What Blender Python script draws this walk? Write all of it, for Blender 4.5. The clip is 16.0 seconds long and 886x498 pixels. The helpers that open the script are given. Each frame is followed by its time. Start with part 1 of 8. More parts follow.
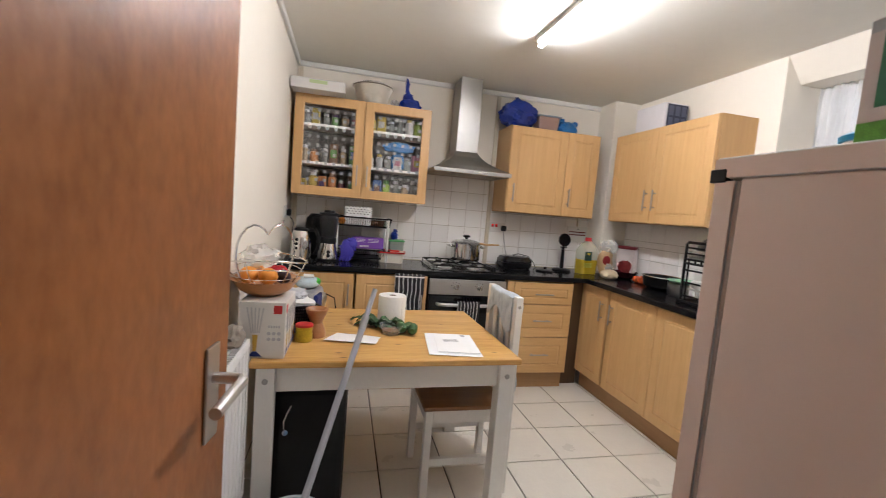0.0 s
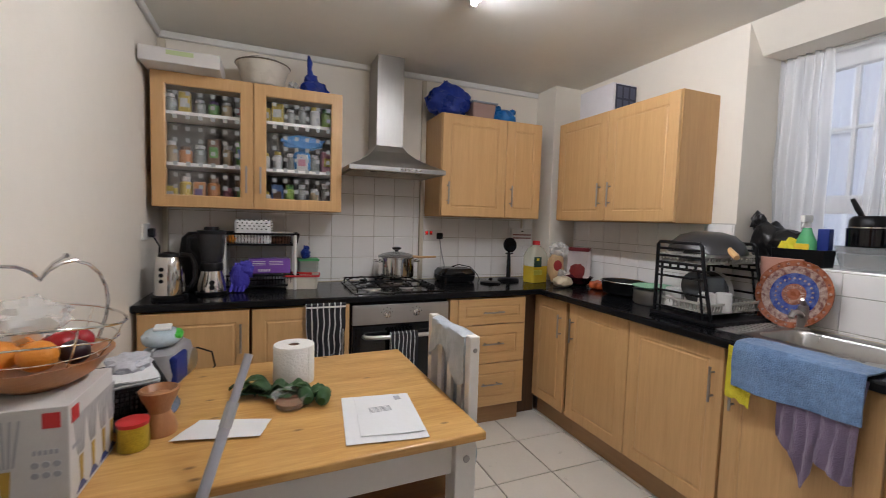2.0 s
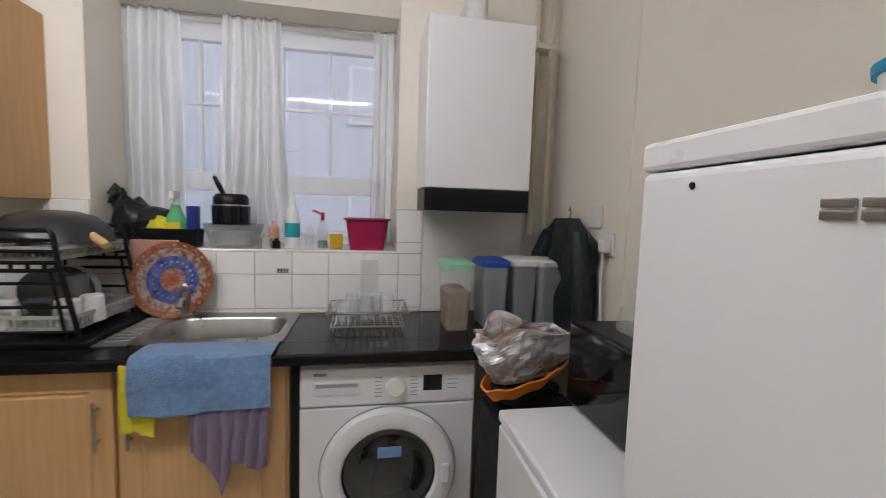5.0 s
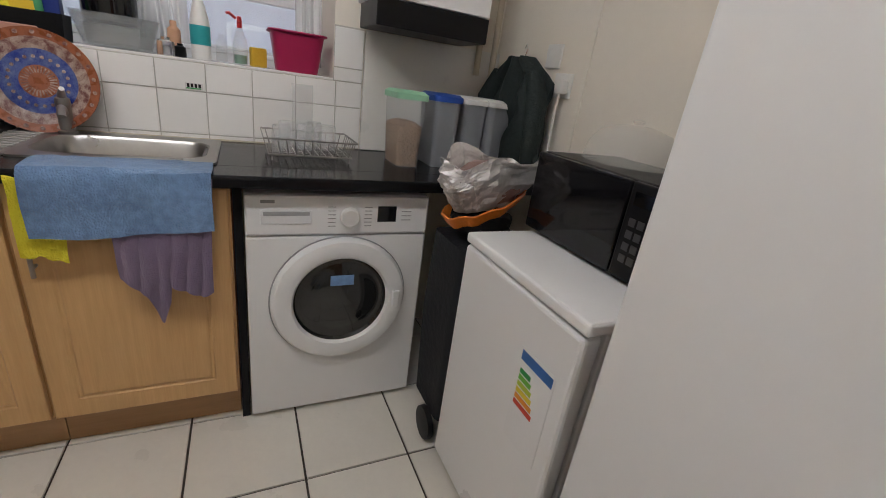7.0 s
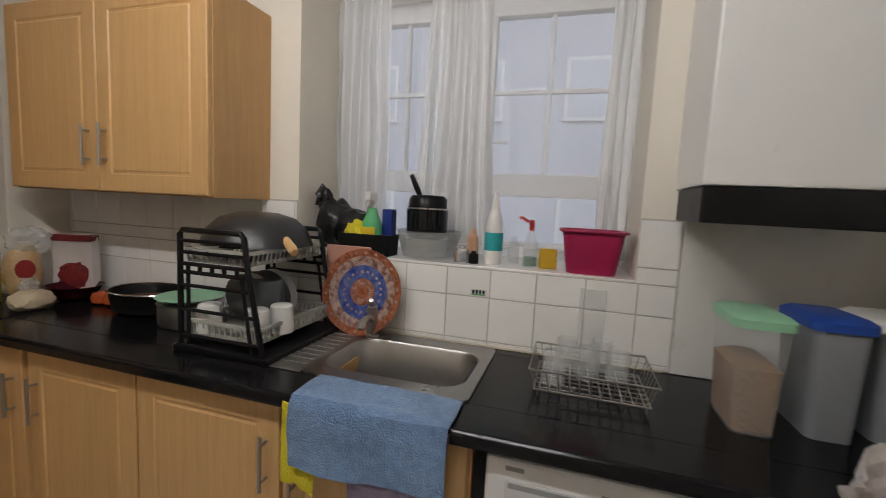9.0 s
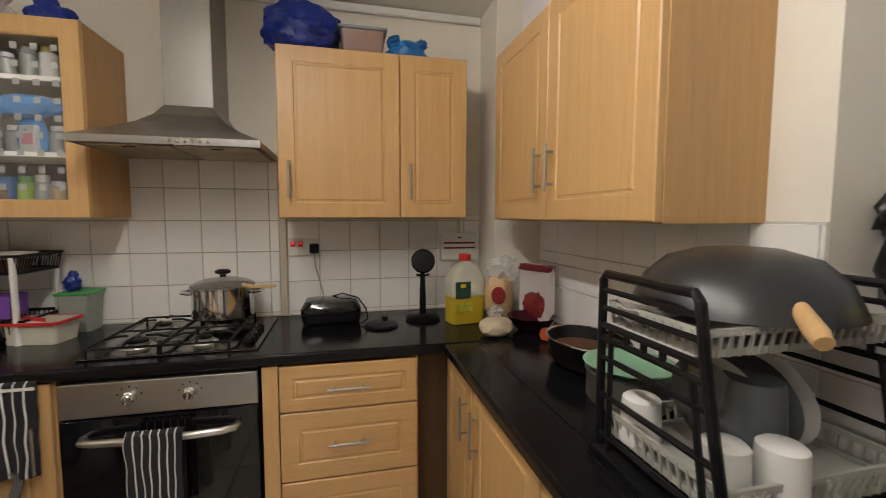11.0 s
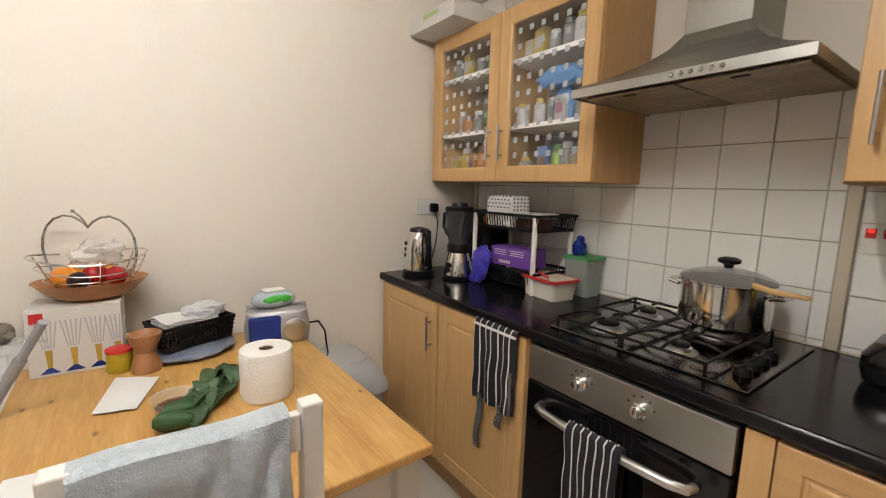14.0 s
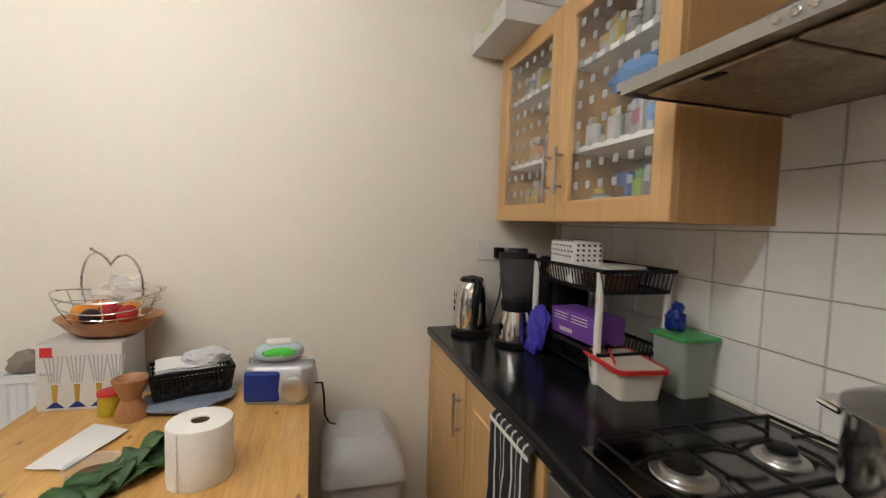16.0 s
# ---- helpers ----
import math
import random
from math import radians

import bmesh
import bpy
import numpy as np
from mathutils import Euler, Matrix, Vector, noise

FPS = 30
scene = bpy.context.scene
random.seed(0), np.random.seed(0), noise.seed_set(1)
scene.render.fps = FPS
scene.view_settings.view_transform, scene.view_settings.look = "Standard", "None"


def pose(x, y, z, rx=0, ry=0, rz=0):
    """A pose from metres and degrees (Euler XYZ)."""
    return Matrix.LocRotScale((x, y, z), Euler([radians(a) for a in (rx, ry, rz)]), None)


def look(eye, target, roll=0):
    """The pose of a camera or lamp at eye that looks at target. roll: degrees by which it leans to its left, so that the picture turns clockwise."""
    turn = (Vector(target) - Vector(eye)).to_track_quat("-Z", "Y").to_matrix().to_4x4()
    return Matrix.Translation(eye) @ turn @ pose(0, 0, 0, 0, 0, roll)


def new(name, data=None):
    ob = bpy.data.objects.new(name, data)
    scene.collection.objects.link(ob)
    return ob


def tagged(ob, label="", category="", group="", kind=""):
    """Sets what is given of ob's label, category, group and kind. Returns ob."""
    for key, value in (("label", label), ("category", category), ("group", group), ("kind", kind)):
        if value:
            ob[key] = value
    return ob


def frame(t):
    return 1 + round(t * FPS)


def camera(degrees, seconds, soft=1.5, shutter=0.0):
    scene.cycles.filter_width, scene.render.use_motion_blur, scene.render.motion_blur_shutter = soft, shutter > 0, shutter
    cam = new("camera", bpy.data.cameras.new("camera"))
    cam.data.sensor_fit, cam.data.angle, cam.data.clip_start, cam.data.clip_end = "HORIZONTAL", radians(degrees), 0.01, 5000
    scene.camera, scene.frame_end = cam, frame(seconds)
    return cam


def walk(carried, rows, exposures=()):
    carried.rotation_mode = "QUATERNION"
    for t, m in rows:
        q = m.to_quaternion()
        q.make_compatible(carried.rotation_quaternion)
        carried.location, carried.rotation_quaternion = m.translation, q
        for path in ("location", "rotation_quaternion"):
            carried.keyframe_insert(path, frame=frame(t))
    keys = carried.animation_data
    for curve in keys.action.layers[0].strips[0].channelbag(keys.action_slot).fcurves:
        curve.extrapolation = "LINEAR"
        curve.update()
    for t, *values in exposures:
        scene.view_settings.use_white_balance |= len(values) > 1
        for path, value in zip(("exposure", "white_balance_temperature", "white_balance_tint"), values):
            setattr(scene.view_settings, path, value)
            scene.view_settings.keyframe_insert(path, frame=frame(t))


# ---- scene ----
cam = camera(92.7, 16.0, soft=0.9, shutter=0.25)
PATH = [
    (0, (0.415, 0.019, 1.342), (0.881, 1.956, 1.167), 4.8),
    (0.5, (0.445, 0.098, 1.33), (1.131, 1.964, 1.113), 2.3),
    (1, (0.517, 0.267, 1.334), (1.174, 2.15, 1.176), 1.5),
    (1.5, (0.567, 0.398, 1.325), (1.158, 2.299, 1.137), 0.9),
    (2, (0.605, 0.595, 1.354), (1.369, 2.438, 1.221), 1.7),
    (2.5, (0.667, 0.715, 1.353), (1.689, 2.42, 1.143), 2.5),
    (3, (0.787, 0.825, 1.356), (2.083, 2.342, 1.234), 2.3),
    (3.5, (0.842, 0.874, 1.346), (2.511, 1.965, 1.184), 4.5),
    (4, (0.791, 0.96, 1.375), (2.75, 1.305, 1.168), 2.4),
    (4.5, (0.826, 0.982, 1.375), (2.817, 0.926, 1.198), 2.9),
    (5, (0.949, 0.978, 1.373), (2.909, 0.618, 1.203), 1.8),
    (5.2, (0.975, 0.979, 1.374), (2.91, 0.496, 1.22), 2.5),
    (7.3, (1.045, 1.19, 1.211), (2.7, 0.343, 0.472), 8.2),
    (7.5, (1.069, 1.154, 1.274), (2.841, 0.357, 0.798), 5.1),
    (8, (1.175, 1.082, 1.388), (3.11, 0.6, 1.231), 1.6),
    (8.5, (1.327, 1.004, 1.405), (3.317, 1.142, 1.264), 2.6),
    (9, (1.464, 1.042, 1.392), (3.369, 1.617, 1.189), 2.9),
    (9.5, (1.609, 1.16, 1.389), (3.402, 2.037, 1.26), 1.5),
    (10, (1.714, 1.262, 1.392), (3.087, 2.705, 1.22), -4.6),
    (10.2, (1.767, 1.295, 1.385), (2.916, 2.926, 1.237), -2.6),
    (12.3, (2.101, 1.705, 1.414), (1.608, 3.638, 1.262), -2.6),
    (12.5, (2.117, 1.755, 1.404), (1.409, 3.619, 1.253), -1.1),
    (13, (2.135, 1.808, 1.378), (0.98, 3.426, 1.159), -0.4),
    (13.5, (2.059, 1.861, 1.357), (0.643, 3.247, 1.086), -1.2),
    (14, (1.947, 1.956, 1.352), (0.348, 3.124, 1.067), 1.5),
    (14.5, (1.913, 2.081, 1.337), (0.257, 3.131, 0.944), -0.3),
    (15, (1.92, 2.301, 1.356), (0.128, 3.145, 1.077), 1.2),
    (15.5, (1.923, 2.444, 1.356), (0.097, 3.215, 1.085), 0.6),
    (16, (1.807, 2.521, 1.369), (-0.114, 3.064, 1.248), 1.8),
]
EXPOSURES = [
    (0.0, 0.5, 5950, 14), (1.0, 0.36, 5790, 15), (2.0, 0.04, 5800, 14), (3.5, 0.05, 5870, 13), (5.0, -0.17, 5850, 14), (8.0, -0.27, 6130, 12),
    (9.5, -0.4, 6280, 11), (10.2, -0.34, 6400, 10), (12.3, 0.66, 6560, 10), (13.0, 0.56, 6480, 10), (14.0, 0.42, 6350, 11), (14.6, 0.33, 6330, 11), (16.0, 0.2, 6280, 10),
]
walk(cam, [(t, look(eye, target, roll)) for t, eye, target, roll in PATH], EXPOSURES)

# ---- world, lights ----
world = bpy.data.worlds.new("world")
scene.world = world
world.use_nodes = True
_n, _l = world.node_tree.nodes, world.node_tree.links
sky = _n.new("ShaderNodeTexSky")
sky.sky_type, sky.sun_disc, sky.sun_elevation, sky.sun_rotation = "NISHITA", False, radians(40), radians(248)
_l.new(sky.outputs[0], _n["Background"].inputs[0])
_n["Background"].inputs[1].default_value = 0.15
sun = new("sun", bpy.data.lights.new("sun", "SUN"))
sun.data.energy, sun.data.angle, sun.data.color = 2.6, radians(20), (1.0, 0.95, 0.9)
sun.matrix_world = look((-10, -4, 12), (0, 0, 0))

TUBE = 138.0


# ---- materials ----
def srgb(r, g, b):
    return tuple((c / 255 / 12.92 if c <= 10 else ((c / 255 + 0.055) / 1.055) ** 2.4) for c in (r, g, b))


def mat(name, colour, rough=0.5, metal=0.0, vary=0.12, scale=6.0, stretch=(1, 1, 1), bump=0.0, bscale=60.0, fine=0.0, trans=0.0, alpha=1.0,
        ior=1.45, rand=0.0, coat=0.0, dark=None, sheen=0.0, rvary=0.08):
    m = bpy.data.materials.new(name)
    m.use_nodes = True
    n, l = m.node_tree.nodes, m.node_tree.links
    p = n["Principled BSDF"]
    p.inputs["Metallic"].default_value = metal
    p.inputs["IOR"].default_value = ior
    p.inputs["Transmission Weight"].default_value = trans
    p.inputs["Alpha"].default_value = alpha
    p.inputs["Coat Weight"].default_value = coat
    p.inputs["Sheen Weight"].default_value = sheen
    tc = n.new("ShaderNodeTexCoord")
    mp = n.new("ShaderNodeMapping")
    mp.inputs["Scale"].default_value = stretch
    l.new(tc.outputs["Object"], mp.inputs["Vector"])
    info = n.new("ShaderNodeObjectInfo")
    shift = n.new("ShaderNodeVectorMath")
    shift.operation = "ADD"
    mul = n.new("ShaderNodeMath")
    mul.operation = "MULTIPLY"
    mul.inputs[1].default_value = 37.0
    l.new(info.outputs["Random"], mul.inputs[0])
    l.new(mp.outputs[0], shift.inputs[0])
    l.new(mul.outputs[0], shift.inputs[1])
    big = n.new("ShaderNodeTexNoise")
    big.inputs["Scale"].default_value, big.inputs["Detail"].default_value = scale, 5
    l.new(shift.outputs[0], big.inputs["Vector"])
    small = n.new("ShaderNodeTexNoise")
    small.inputs["Scale"].default_value, small.inputs["Detail"].default_value = scale * 9, 4
    l.new(shift.outputs[0], small.inputs["Vector"])
    mix = n.new("ShaderNodeMix")
    mix.data_type = "RGBA"
    d = dark or tuple(c * (1 - 2.2 * vary) for c in colour)
    b = tuple(min(1, c * (1 + vary)) for c in colour)
    mix.inputs[6].default_value, mix.inputs[7].default_value = (*[max(0, c) for c in d], 1), (*b, 1)
    add = n.new("ShaderNodeMath")
    add.operation = "MULTIPLY_ADD"
    add.inputs[1].default_value = 0.45
    l.new(small.outputs["Fac"], add.inputs[0])
    half = n.new("ShaderNodeMath")
    half.operation = "MULTIPLY"
    half.inputs[1].default_value = 0.62
    l.new(big.outputs["Fac"], half.inputs[0])
    l.new(half.outputs[0], add.inputs[2])
    l.new(add.outputs[0], mix.inputs[0])
    out = mix.outputs[2]
    if rand:
        hsv = n.new("ShaderNodeHueSaturation")
        rng = n.new("ShaderNodeMapRange")
        rng.inputs[3].default_value, rng.inputs[4].default_value = 1 - rand, 1 + rand
        l.new(info.outputs["Random"], rng.inputs[0])
        l.new(rng.outputs[0], hsv.inputs["Value"])
        l.new(out, hsv.inputs["Color"])
        out = hsv.outputs[0]
    l.new(out, p.inputs["Base Color"])
    rr = n.new("ShaderNodeMapRange")
    rr.inputs[3].default_value, rr.inputs[4].default_value = max(0.02, rough - rvary), min(1, rough + rvary)
    l.new(big.outputs["Fac"], rr.inputs[0])
    l.new(rr.outputs[0], p.inputs["Roughness"])
    if bump:
        bn = n.new("ShaderNodeTexNoise")
        bn.inputs["Scale"].default_value, bn.inputs["Detail"].default_value = bscale, 3
        l.new(shift.outputs[0], bn.inputs["Vector"])
        bp = n.new("ShaderNodeBump")
        bp.inputs["Strength"].default_value, bp.inputs["Distance"].default_value = bump, 0.01
        l.new(bn.outputs["Fac"], bp.inputs["Height"])
        l.new(bp.outputs[0], p.inputs["Normal"])
    return m


def contrast(m, lo, hi):
    """Sharpen the blotches of a mat() material."""
    n, l = m.node_tree.nodes, m.node_tree.links
    mix = [q for q in n if q.bl_idname == "ShaderNodeMix"][0]
    src = mix.inputs[0].links[0].from_socket
    r = n.new("ShaderNodeMapRange")
    r.inputs[1].default_value, r.inputs[2].default_value = lo, hi
    l.new(src, r.inputs[0])
    l.new(r.outputs[0], mix.inputs[0])
    return m


def wood(name, light, dark, axis, rough=0.4, knots=False, stretch=14.0):
    """Streaked timber with its grain along the local axis."""
    m = bpy.data.materials.new(name)
    m.use_nodes = True
    n, l = m.node_tree.nodes, m.node_tree.links
    p = n["Principled BSDF"]
    tc, mp, info = n.new("ShaderNodeTexCoord"), n.new("ShaderNodeMapping"), n.new("ShaderNodeObjectInfo")
    mp.inputs["Scale"].default_value = tuple(1.0 if a == axis else stretch for a in "xyz")
    l.new(tc.outputs["Object"], mp.inputs["Vector"])
    shift, mul = n.new("ShaderNodeVectorMath"), n.new("ShaderNodeMath")
    mul.operation = "MULTIPLY"
    mul.inputs[1].default_value = 23.0
    l.new(info.outputs["Random"], mul.inputs[0])
    l.new(mp.outputs[0], shift.inputs[0])
    l.new(mul.outputs[0], shift.inputs[1])
    a, b = n.new("ShaderNodeTexNoise"), n.new("ShaderNodeTexNoise")
    a.inputs["Scale"].default_value, a.inputs["Detail"].default_value, a.inputs["Distortion"].default_value = 2.2, 6, 0.6
    b.inputs["Scale"].default_value, b.inputs["Detail"].default_value = 13.0, 4
    for x in (a, b):
        l.new(shift.outputs[0], x.inputs["Vector"])
    ramp = n.new("ShaderNodeMapRange")
    ramp.inputs[1].default_value, ramp.inputs[2].default_value = 0.32, 0.70
    mixf = n.new("ShaderNodeMath")
    mixf.operation = "MULTIPLY_ADD"
    mixf.inputs[1].default_value = 0.4
    l.new(b.outputs["Fac"], mixf.inputs[0])
    h = n.new("ShaderNodeMath")
    h.operation = "MULTIPLY"
    h.inputs[1].default_value = 0.6
    l.new(a.outputs["Fac"], h.inputs[0])
    l.new(h.outputs[0], mixf.inputs[2])
    l.new(mixf.outputs[0], ramp.inputs[0])
    mix = n.new("ShaderNodeMix")
    mix.data_type = "RGBA"
    mix.inputs[6].default_value, mix.inputs[7].default_value = (*dark, 1), (*light, 1)
    l.new(ramp.outputs[0], mix.inputs[0])
    out = mix.outputs[2]
    if knots:
        v = n.new("ShaderNodeTexVoronoi")
        v.voronoi_dimensions = "2D"
        v.inputs["Scale"].default_value = 3.4
        m2 = n.new("ShaderNodeMapping")
        m2.inputs["Scale"].default_value = tuple(0.8 if a == axis else 1.7 for a in "xyz")
        l.new(tc.outputs["Object"], m2.inputs["Vector"])
        l.new(m2.outputs[0], v.inputs["Vector"])
        kr = n.new("ShaderNodeMapRange")
        kr.inputs[1].default_value, kr.inputs[2].default_value, kr.inputs[3].default_value, kr.inputs[4].default_value = 0.014, 0.05, 0.85, 0.0
        l.new(v.outputs["Distance"], kr.inputs[0])
        km = n.new("ShaderNodeMix")
        km.data_type = "RGBA"
        km.inputs[7].default_value = (*[c * 0.35 for c in dark], 1)
        l.new(kr.outputs[0], km.inputs[0])
        l.new(out, km.inputs[6])
        out = km.outputs[2]
    l.new(out, p.inputs["Base Color"])
    p.inputs["Roughness"].default_value = rough
    bp = n.new("ShaderNodeBump")
    bp.inputs["Strength"].default_value, bp.inputs["Distance"].default_value = 0.12, 0.004
    l.new(b.outputs["Fac"], bp.inputs["Height"])
    l.new(bp.outputs[0], p.inputs["Normal"])
    return m


def stripes(name, a, b, axis, pitch, share, rough=0.85):
    """Woven cloth with stripes across the local axis."""
    m = bpy.data.materials.new(name)
    m.use_nodes = True
    n, l = m.node_tree.nodes, m.node_tree.links
    p = n["Principled BSDF"]
    uv = n.new("ShaderNodeUVMap")
    sep = n.new("ShaderNodeSeparateXYZ")
    l.new(uv.outputs[0], sep.inputs[0])
    mod, lt = n.new("ShaderNodeMath"), n.new("ShaderNodeMath")
    mod.operation, lt.operation = "PINGPONG", "LESS_THAN"
    mod.inputs[1].default_value, lt.inputs[1].default_value = pitch / 2, share * pitch / 2
    l.new(sep.outputs["XYZ".index(axis)], mod.inputs[0])
    l.new(mod.outputs[0], lt.inputs[0])
    mix = n.new("ShaderNodeMix")
    mix.data_type = "RGBA"
    mix.inputs[6].default_value, mix.inputs[7].default_value = (*a, 1), (*b, 1)
    l.new(lt.outputs[0], mix.inputs[0])
    l.new(mix.outputs[2], p.inputs["Base Color"])
    p.inputs["Roughness"].default_value, p.inputs["Sheen Weight"].default_value = rough, 0.0
    nz, bp = n.new("ShaderNodeTexNoise"), n.new("ShaderNodeBump")
    nz.inputs["Scale"].default_value = 400
    bp.inputs["Strength"].default_value, bp.inputs["Distance"].default_value = 0.4, 0.002
    l.new(nz.outputs["Fac"], bp.inputs["Height"])
    l.new(bp.outputs[0], p.inputs["Normal"])
    return m


def glow(name, colour, strength):
    m = bpy.data.materials.new(name)
    m.use_nodes = True
    p = m.node_tree.nodes["Principled BSDF"]
    p.inputs["Base Color"].default_value = (*colour, 1)
    p.inputs["Emission Color"].default_value = (*colour, 1)
    p.inputs["Emission Strength"].default_value = strength
    return m


WALL = mat("cream_wall_paint", (0.84, 0.785, 0.69), 0.62, vary=0.03, scale=2.2, bump=0.10, bscale=130)
CEIL = mat("ceiling_paint", (0.86, 0.84, 0.77), 0.7, vary=0.03, scale=1.6, bump=0.08, bscale=90)
GLOSSWHITE = mat("white_gloss_paint", (0.80, 0.79, 0.75), 0.3, vary=0.03, scale=5, bump=0.05, bscale=40)
TILE = mat("white_glazed_tile", (0.91, 0.895, 0.87), 0.12, vary=0.02, scale=5, rand=0.03, bump=0.03, bscale=25)
GROUT = mat("grey_grout", (0.55, 0.49, 0.41), 0.85, vary=0.25, scale=12, bump=0.3, bscale=300)
FLOORTILE = mat("cream_floor_tile", (0.76, 0.72, 0.645), 0.3, vary=0.05, scale=7, rand=0.04, bump=0.06, bscale=35)
FGROUT = mat("dark_floor_grout", (0.075, 0.062, 0.05), 0.9, vary=0.25, scale=15)
BEECH = wood("beech_laminate_upright", (0.66, 0.415, 0.185), (0.56, 0.335, 0.135), "z", 0.38, stretch=20)
BEECHX = wood("beech_laminate_level", (0.66, 0.415, 0.185), (0.56, 0.335, 0.135), "x", 0.38, stretch=20)
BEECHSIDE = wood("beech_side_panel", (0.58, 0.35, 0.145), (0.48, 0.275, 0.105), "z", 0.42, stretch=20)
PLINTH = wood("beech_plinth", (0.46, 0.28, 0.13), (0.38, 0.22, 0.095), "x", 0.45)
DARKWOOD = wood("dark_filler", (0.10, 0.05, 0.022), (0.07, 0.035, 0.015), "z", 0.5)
PINE = wood("pine_tabletop", (0.71, 0.445, 0.155), (0.47, 0.235, 0.055), "x", 0.30, knots=True, stretch=9)
SEATWOOD = wood("brown_seat_wood", (0.30, 0.145, 0.05), (0.20, 0.09, 0.03), "x", 0.35)
DOORWOOD = contrast(mat("varnished_ply_door", (0.35, 0.135, 0.045), 0.33, dark=(0.21, 0.072, 0.022), vary=0.16, scale=2.2, stretch=(3, 3, 1.6), bump=0.04, bscale=40), 0.34, 0.74)
OLIVEWOOD = wood("turned_wood", (0.42, 0.20, 0.085), (0.30, 0.13, 0.05), "z", 0.4)
BOWLWOOD = wood("bowl_wood", (0.52, 0.24, 0.085), (0.38, 0.155, 0.05), "x", 0.35)
LIGHTWOOD = wood("handle_wood", (0.66, 0.43, 0.20), (0.55, 0.33, 0.14), "x", 0.45)
TOP = mat("black_worktop", (0.008, 0.008, 0.009), 0.15, vary=0.4, scale=40, dark=(0.005, 0.005, 0.006), bump=0.03, bscale=200, ior=1.27)
STEEL = mat("brushed_steel", (0.50, 0.49, 0.475), 0.40, 1.0, vary=0.06, scale=8, stretch=(1, 12, 12), bump=0.02, bscale=200)
HOODSTEEL = mat("hood_steel", (0.40, 0.39, 0.37), 0.40, 1.0, vary=0.08, scale=6, stretch=(10, 10, 1), bump=0.02, bscale=160)
CHROME = mat("chrome", (0.72, 0.71, 0.69), 0.10, 1.0, vary=0.04, scale=8, rvary=0.04)
GREYMETAL = mat("satin_handle_metal", (0.42, 0.40, 0.38), 0.38, 1.0, vary=0.06, scale=20)
ALU = mat("aluminium", (0.62, 0.61, 0.60), 0.35, 1.0, vary=0.05, scale=10)
BLACK = mat("black_plastic", (0.008, 0.008, 0.009), 0.36, vary=0.2, scale=12, ior=1.28)
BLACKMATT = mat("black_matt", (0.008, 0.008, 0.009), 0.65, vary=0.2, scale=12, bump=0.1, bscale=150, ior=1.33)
BLACKGLOSS = mat("black_gloss_glass", (0.006, 0.006, 0.007), 0.06, vary=0.1, scale=4, rvary=0.03)
IRON = mat("black_iron", (0.007, 0.007, 0.007), 0.48, vary=0.3, scale=30, bump=0.2, bscale=200, ior=1.33)
WHITE = mat("white_appliance", (0.80, 0.80, 0.80), 0.30, vary=0.015, scale=3, bump=0.02, bscale=220)
WHITEP = mat("white_plastic", (0.78, 0.77, 0.74), 0.35, vary=0.03, scale=8)
WHITEFRAME = mat("white_window_frame", (0.78, 0.79, 0.80), 0.35, vary=0.03, scale=4)
WHITEWOOD = mat("white_painted_wood", (0.78, 0.755, 0.71), 0.42, vary=0.04, scale=7, bump=0.06, bscale=60)
PAPER = mat("white_paper", (0.80, 0.80, 0.80), 0.8, vary=0.02, scale=9, bump=0.05, bscale=50)
TISSUE = mat("kitchen_tissue", (0.82, 0.80, 0.76), 0.9, vary=0.02, scale=9, bump=0.35, bscale=120)
# white fridge casing with the pinkish light on its side put into the colour
FRIDGEPINKLIT = mat("white_fridge_in_pink_light", (0.79, 0.655, 0.60), 0.36, vary=0.02, scale=3, bump=0.06, bscale=320)
GREYP = mat("grey_plastic", (0.36, 0.36, 0.37), 0.42, vary=0.05, scale=6, bump=0.05, bscale=120)
GREYLID = mat("silver_grey_plastic", (0.44, 0.44, 0.45), 0.33, vary=0.04, scale=6)
POLE = mat("grey_mop_pole", (0.33, 0.33, 0.36), 0.4, vary=0.05, scale=10)
DPOLE = mat("dark_grey_pole", (0.11, 0.11, 0.12), 0.45, vary=0.1, scale=10)
CREAMPIPE = mat("cream_painted_pipe", (0.62, 0.55, 0.43), 0.5, vary=0.06, scale=9)
GLASS = mat("clear_glass", (1, 1, 1), 0.02, trans=1.0, vary=0.0, rvary=0.0)
PANE = mat("window_glass", (0.97, 0.98, 1.0), 0.01, trans=1.0, vary=0.0, rvary=0.0, ior=1.5)
FROST = mat("frosted_square", (0.52, 0.54, 0.54), 0.6, vary=0.03, scale=30, alpha=0.72)
THIN = mat("thin_clear_glass", (0.80, 0.82, 0.82), 0.04, vary=0.02, alpha=0.17, rvary=0.02, ior=1.5)
CLEARP = mat("clear_plastic", (0.80, 0.82, 0.82), 0.12, vary=0.03, scale=10, alpha=0.20)
SMOKEP = mat("smoky_plastic", (0.05, 0.05, 0.055), 0.10, vary=0.05, scale=10, ior=1.3, alpha=0.72)
FILMP = mat("clear_plastic_bag", (0.90, 0.91, 0.91), 0.14, vary=0.03, scale=12, alpha=0.30, bump=0.8, bscale=30)


# ---- builders ----
def thing(name, label, category, at=(0, 0, 0), rz=0, group="", kind=""):
    ob = new(name)
    ob.empty_display_size = 0.05
    ob.matrix_world = pose(*at, 0, 0, rz)
    return tagged(ob, label, category, group, kind)


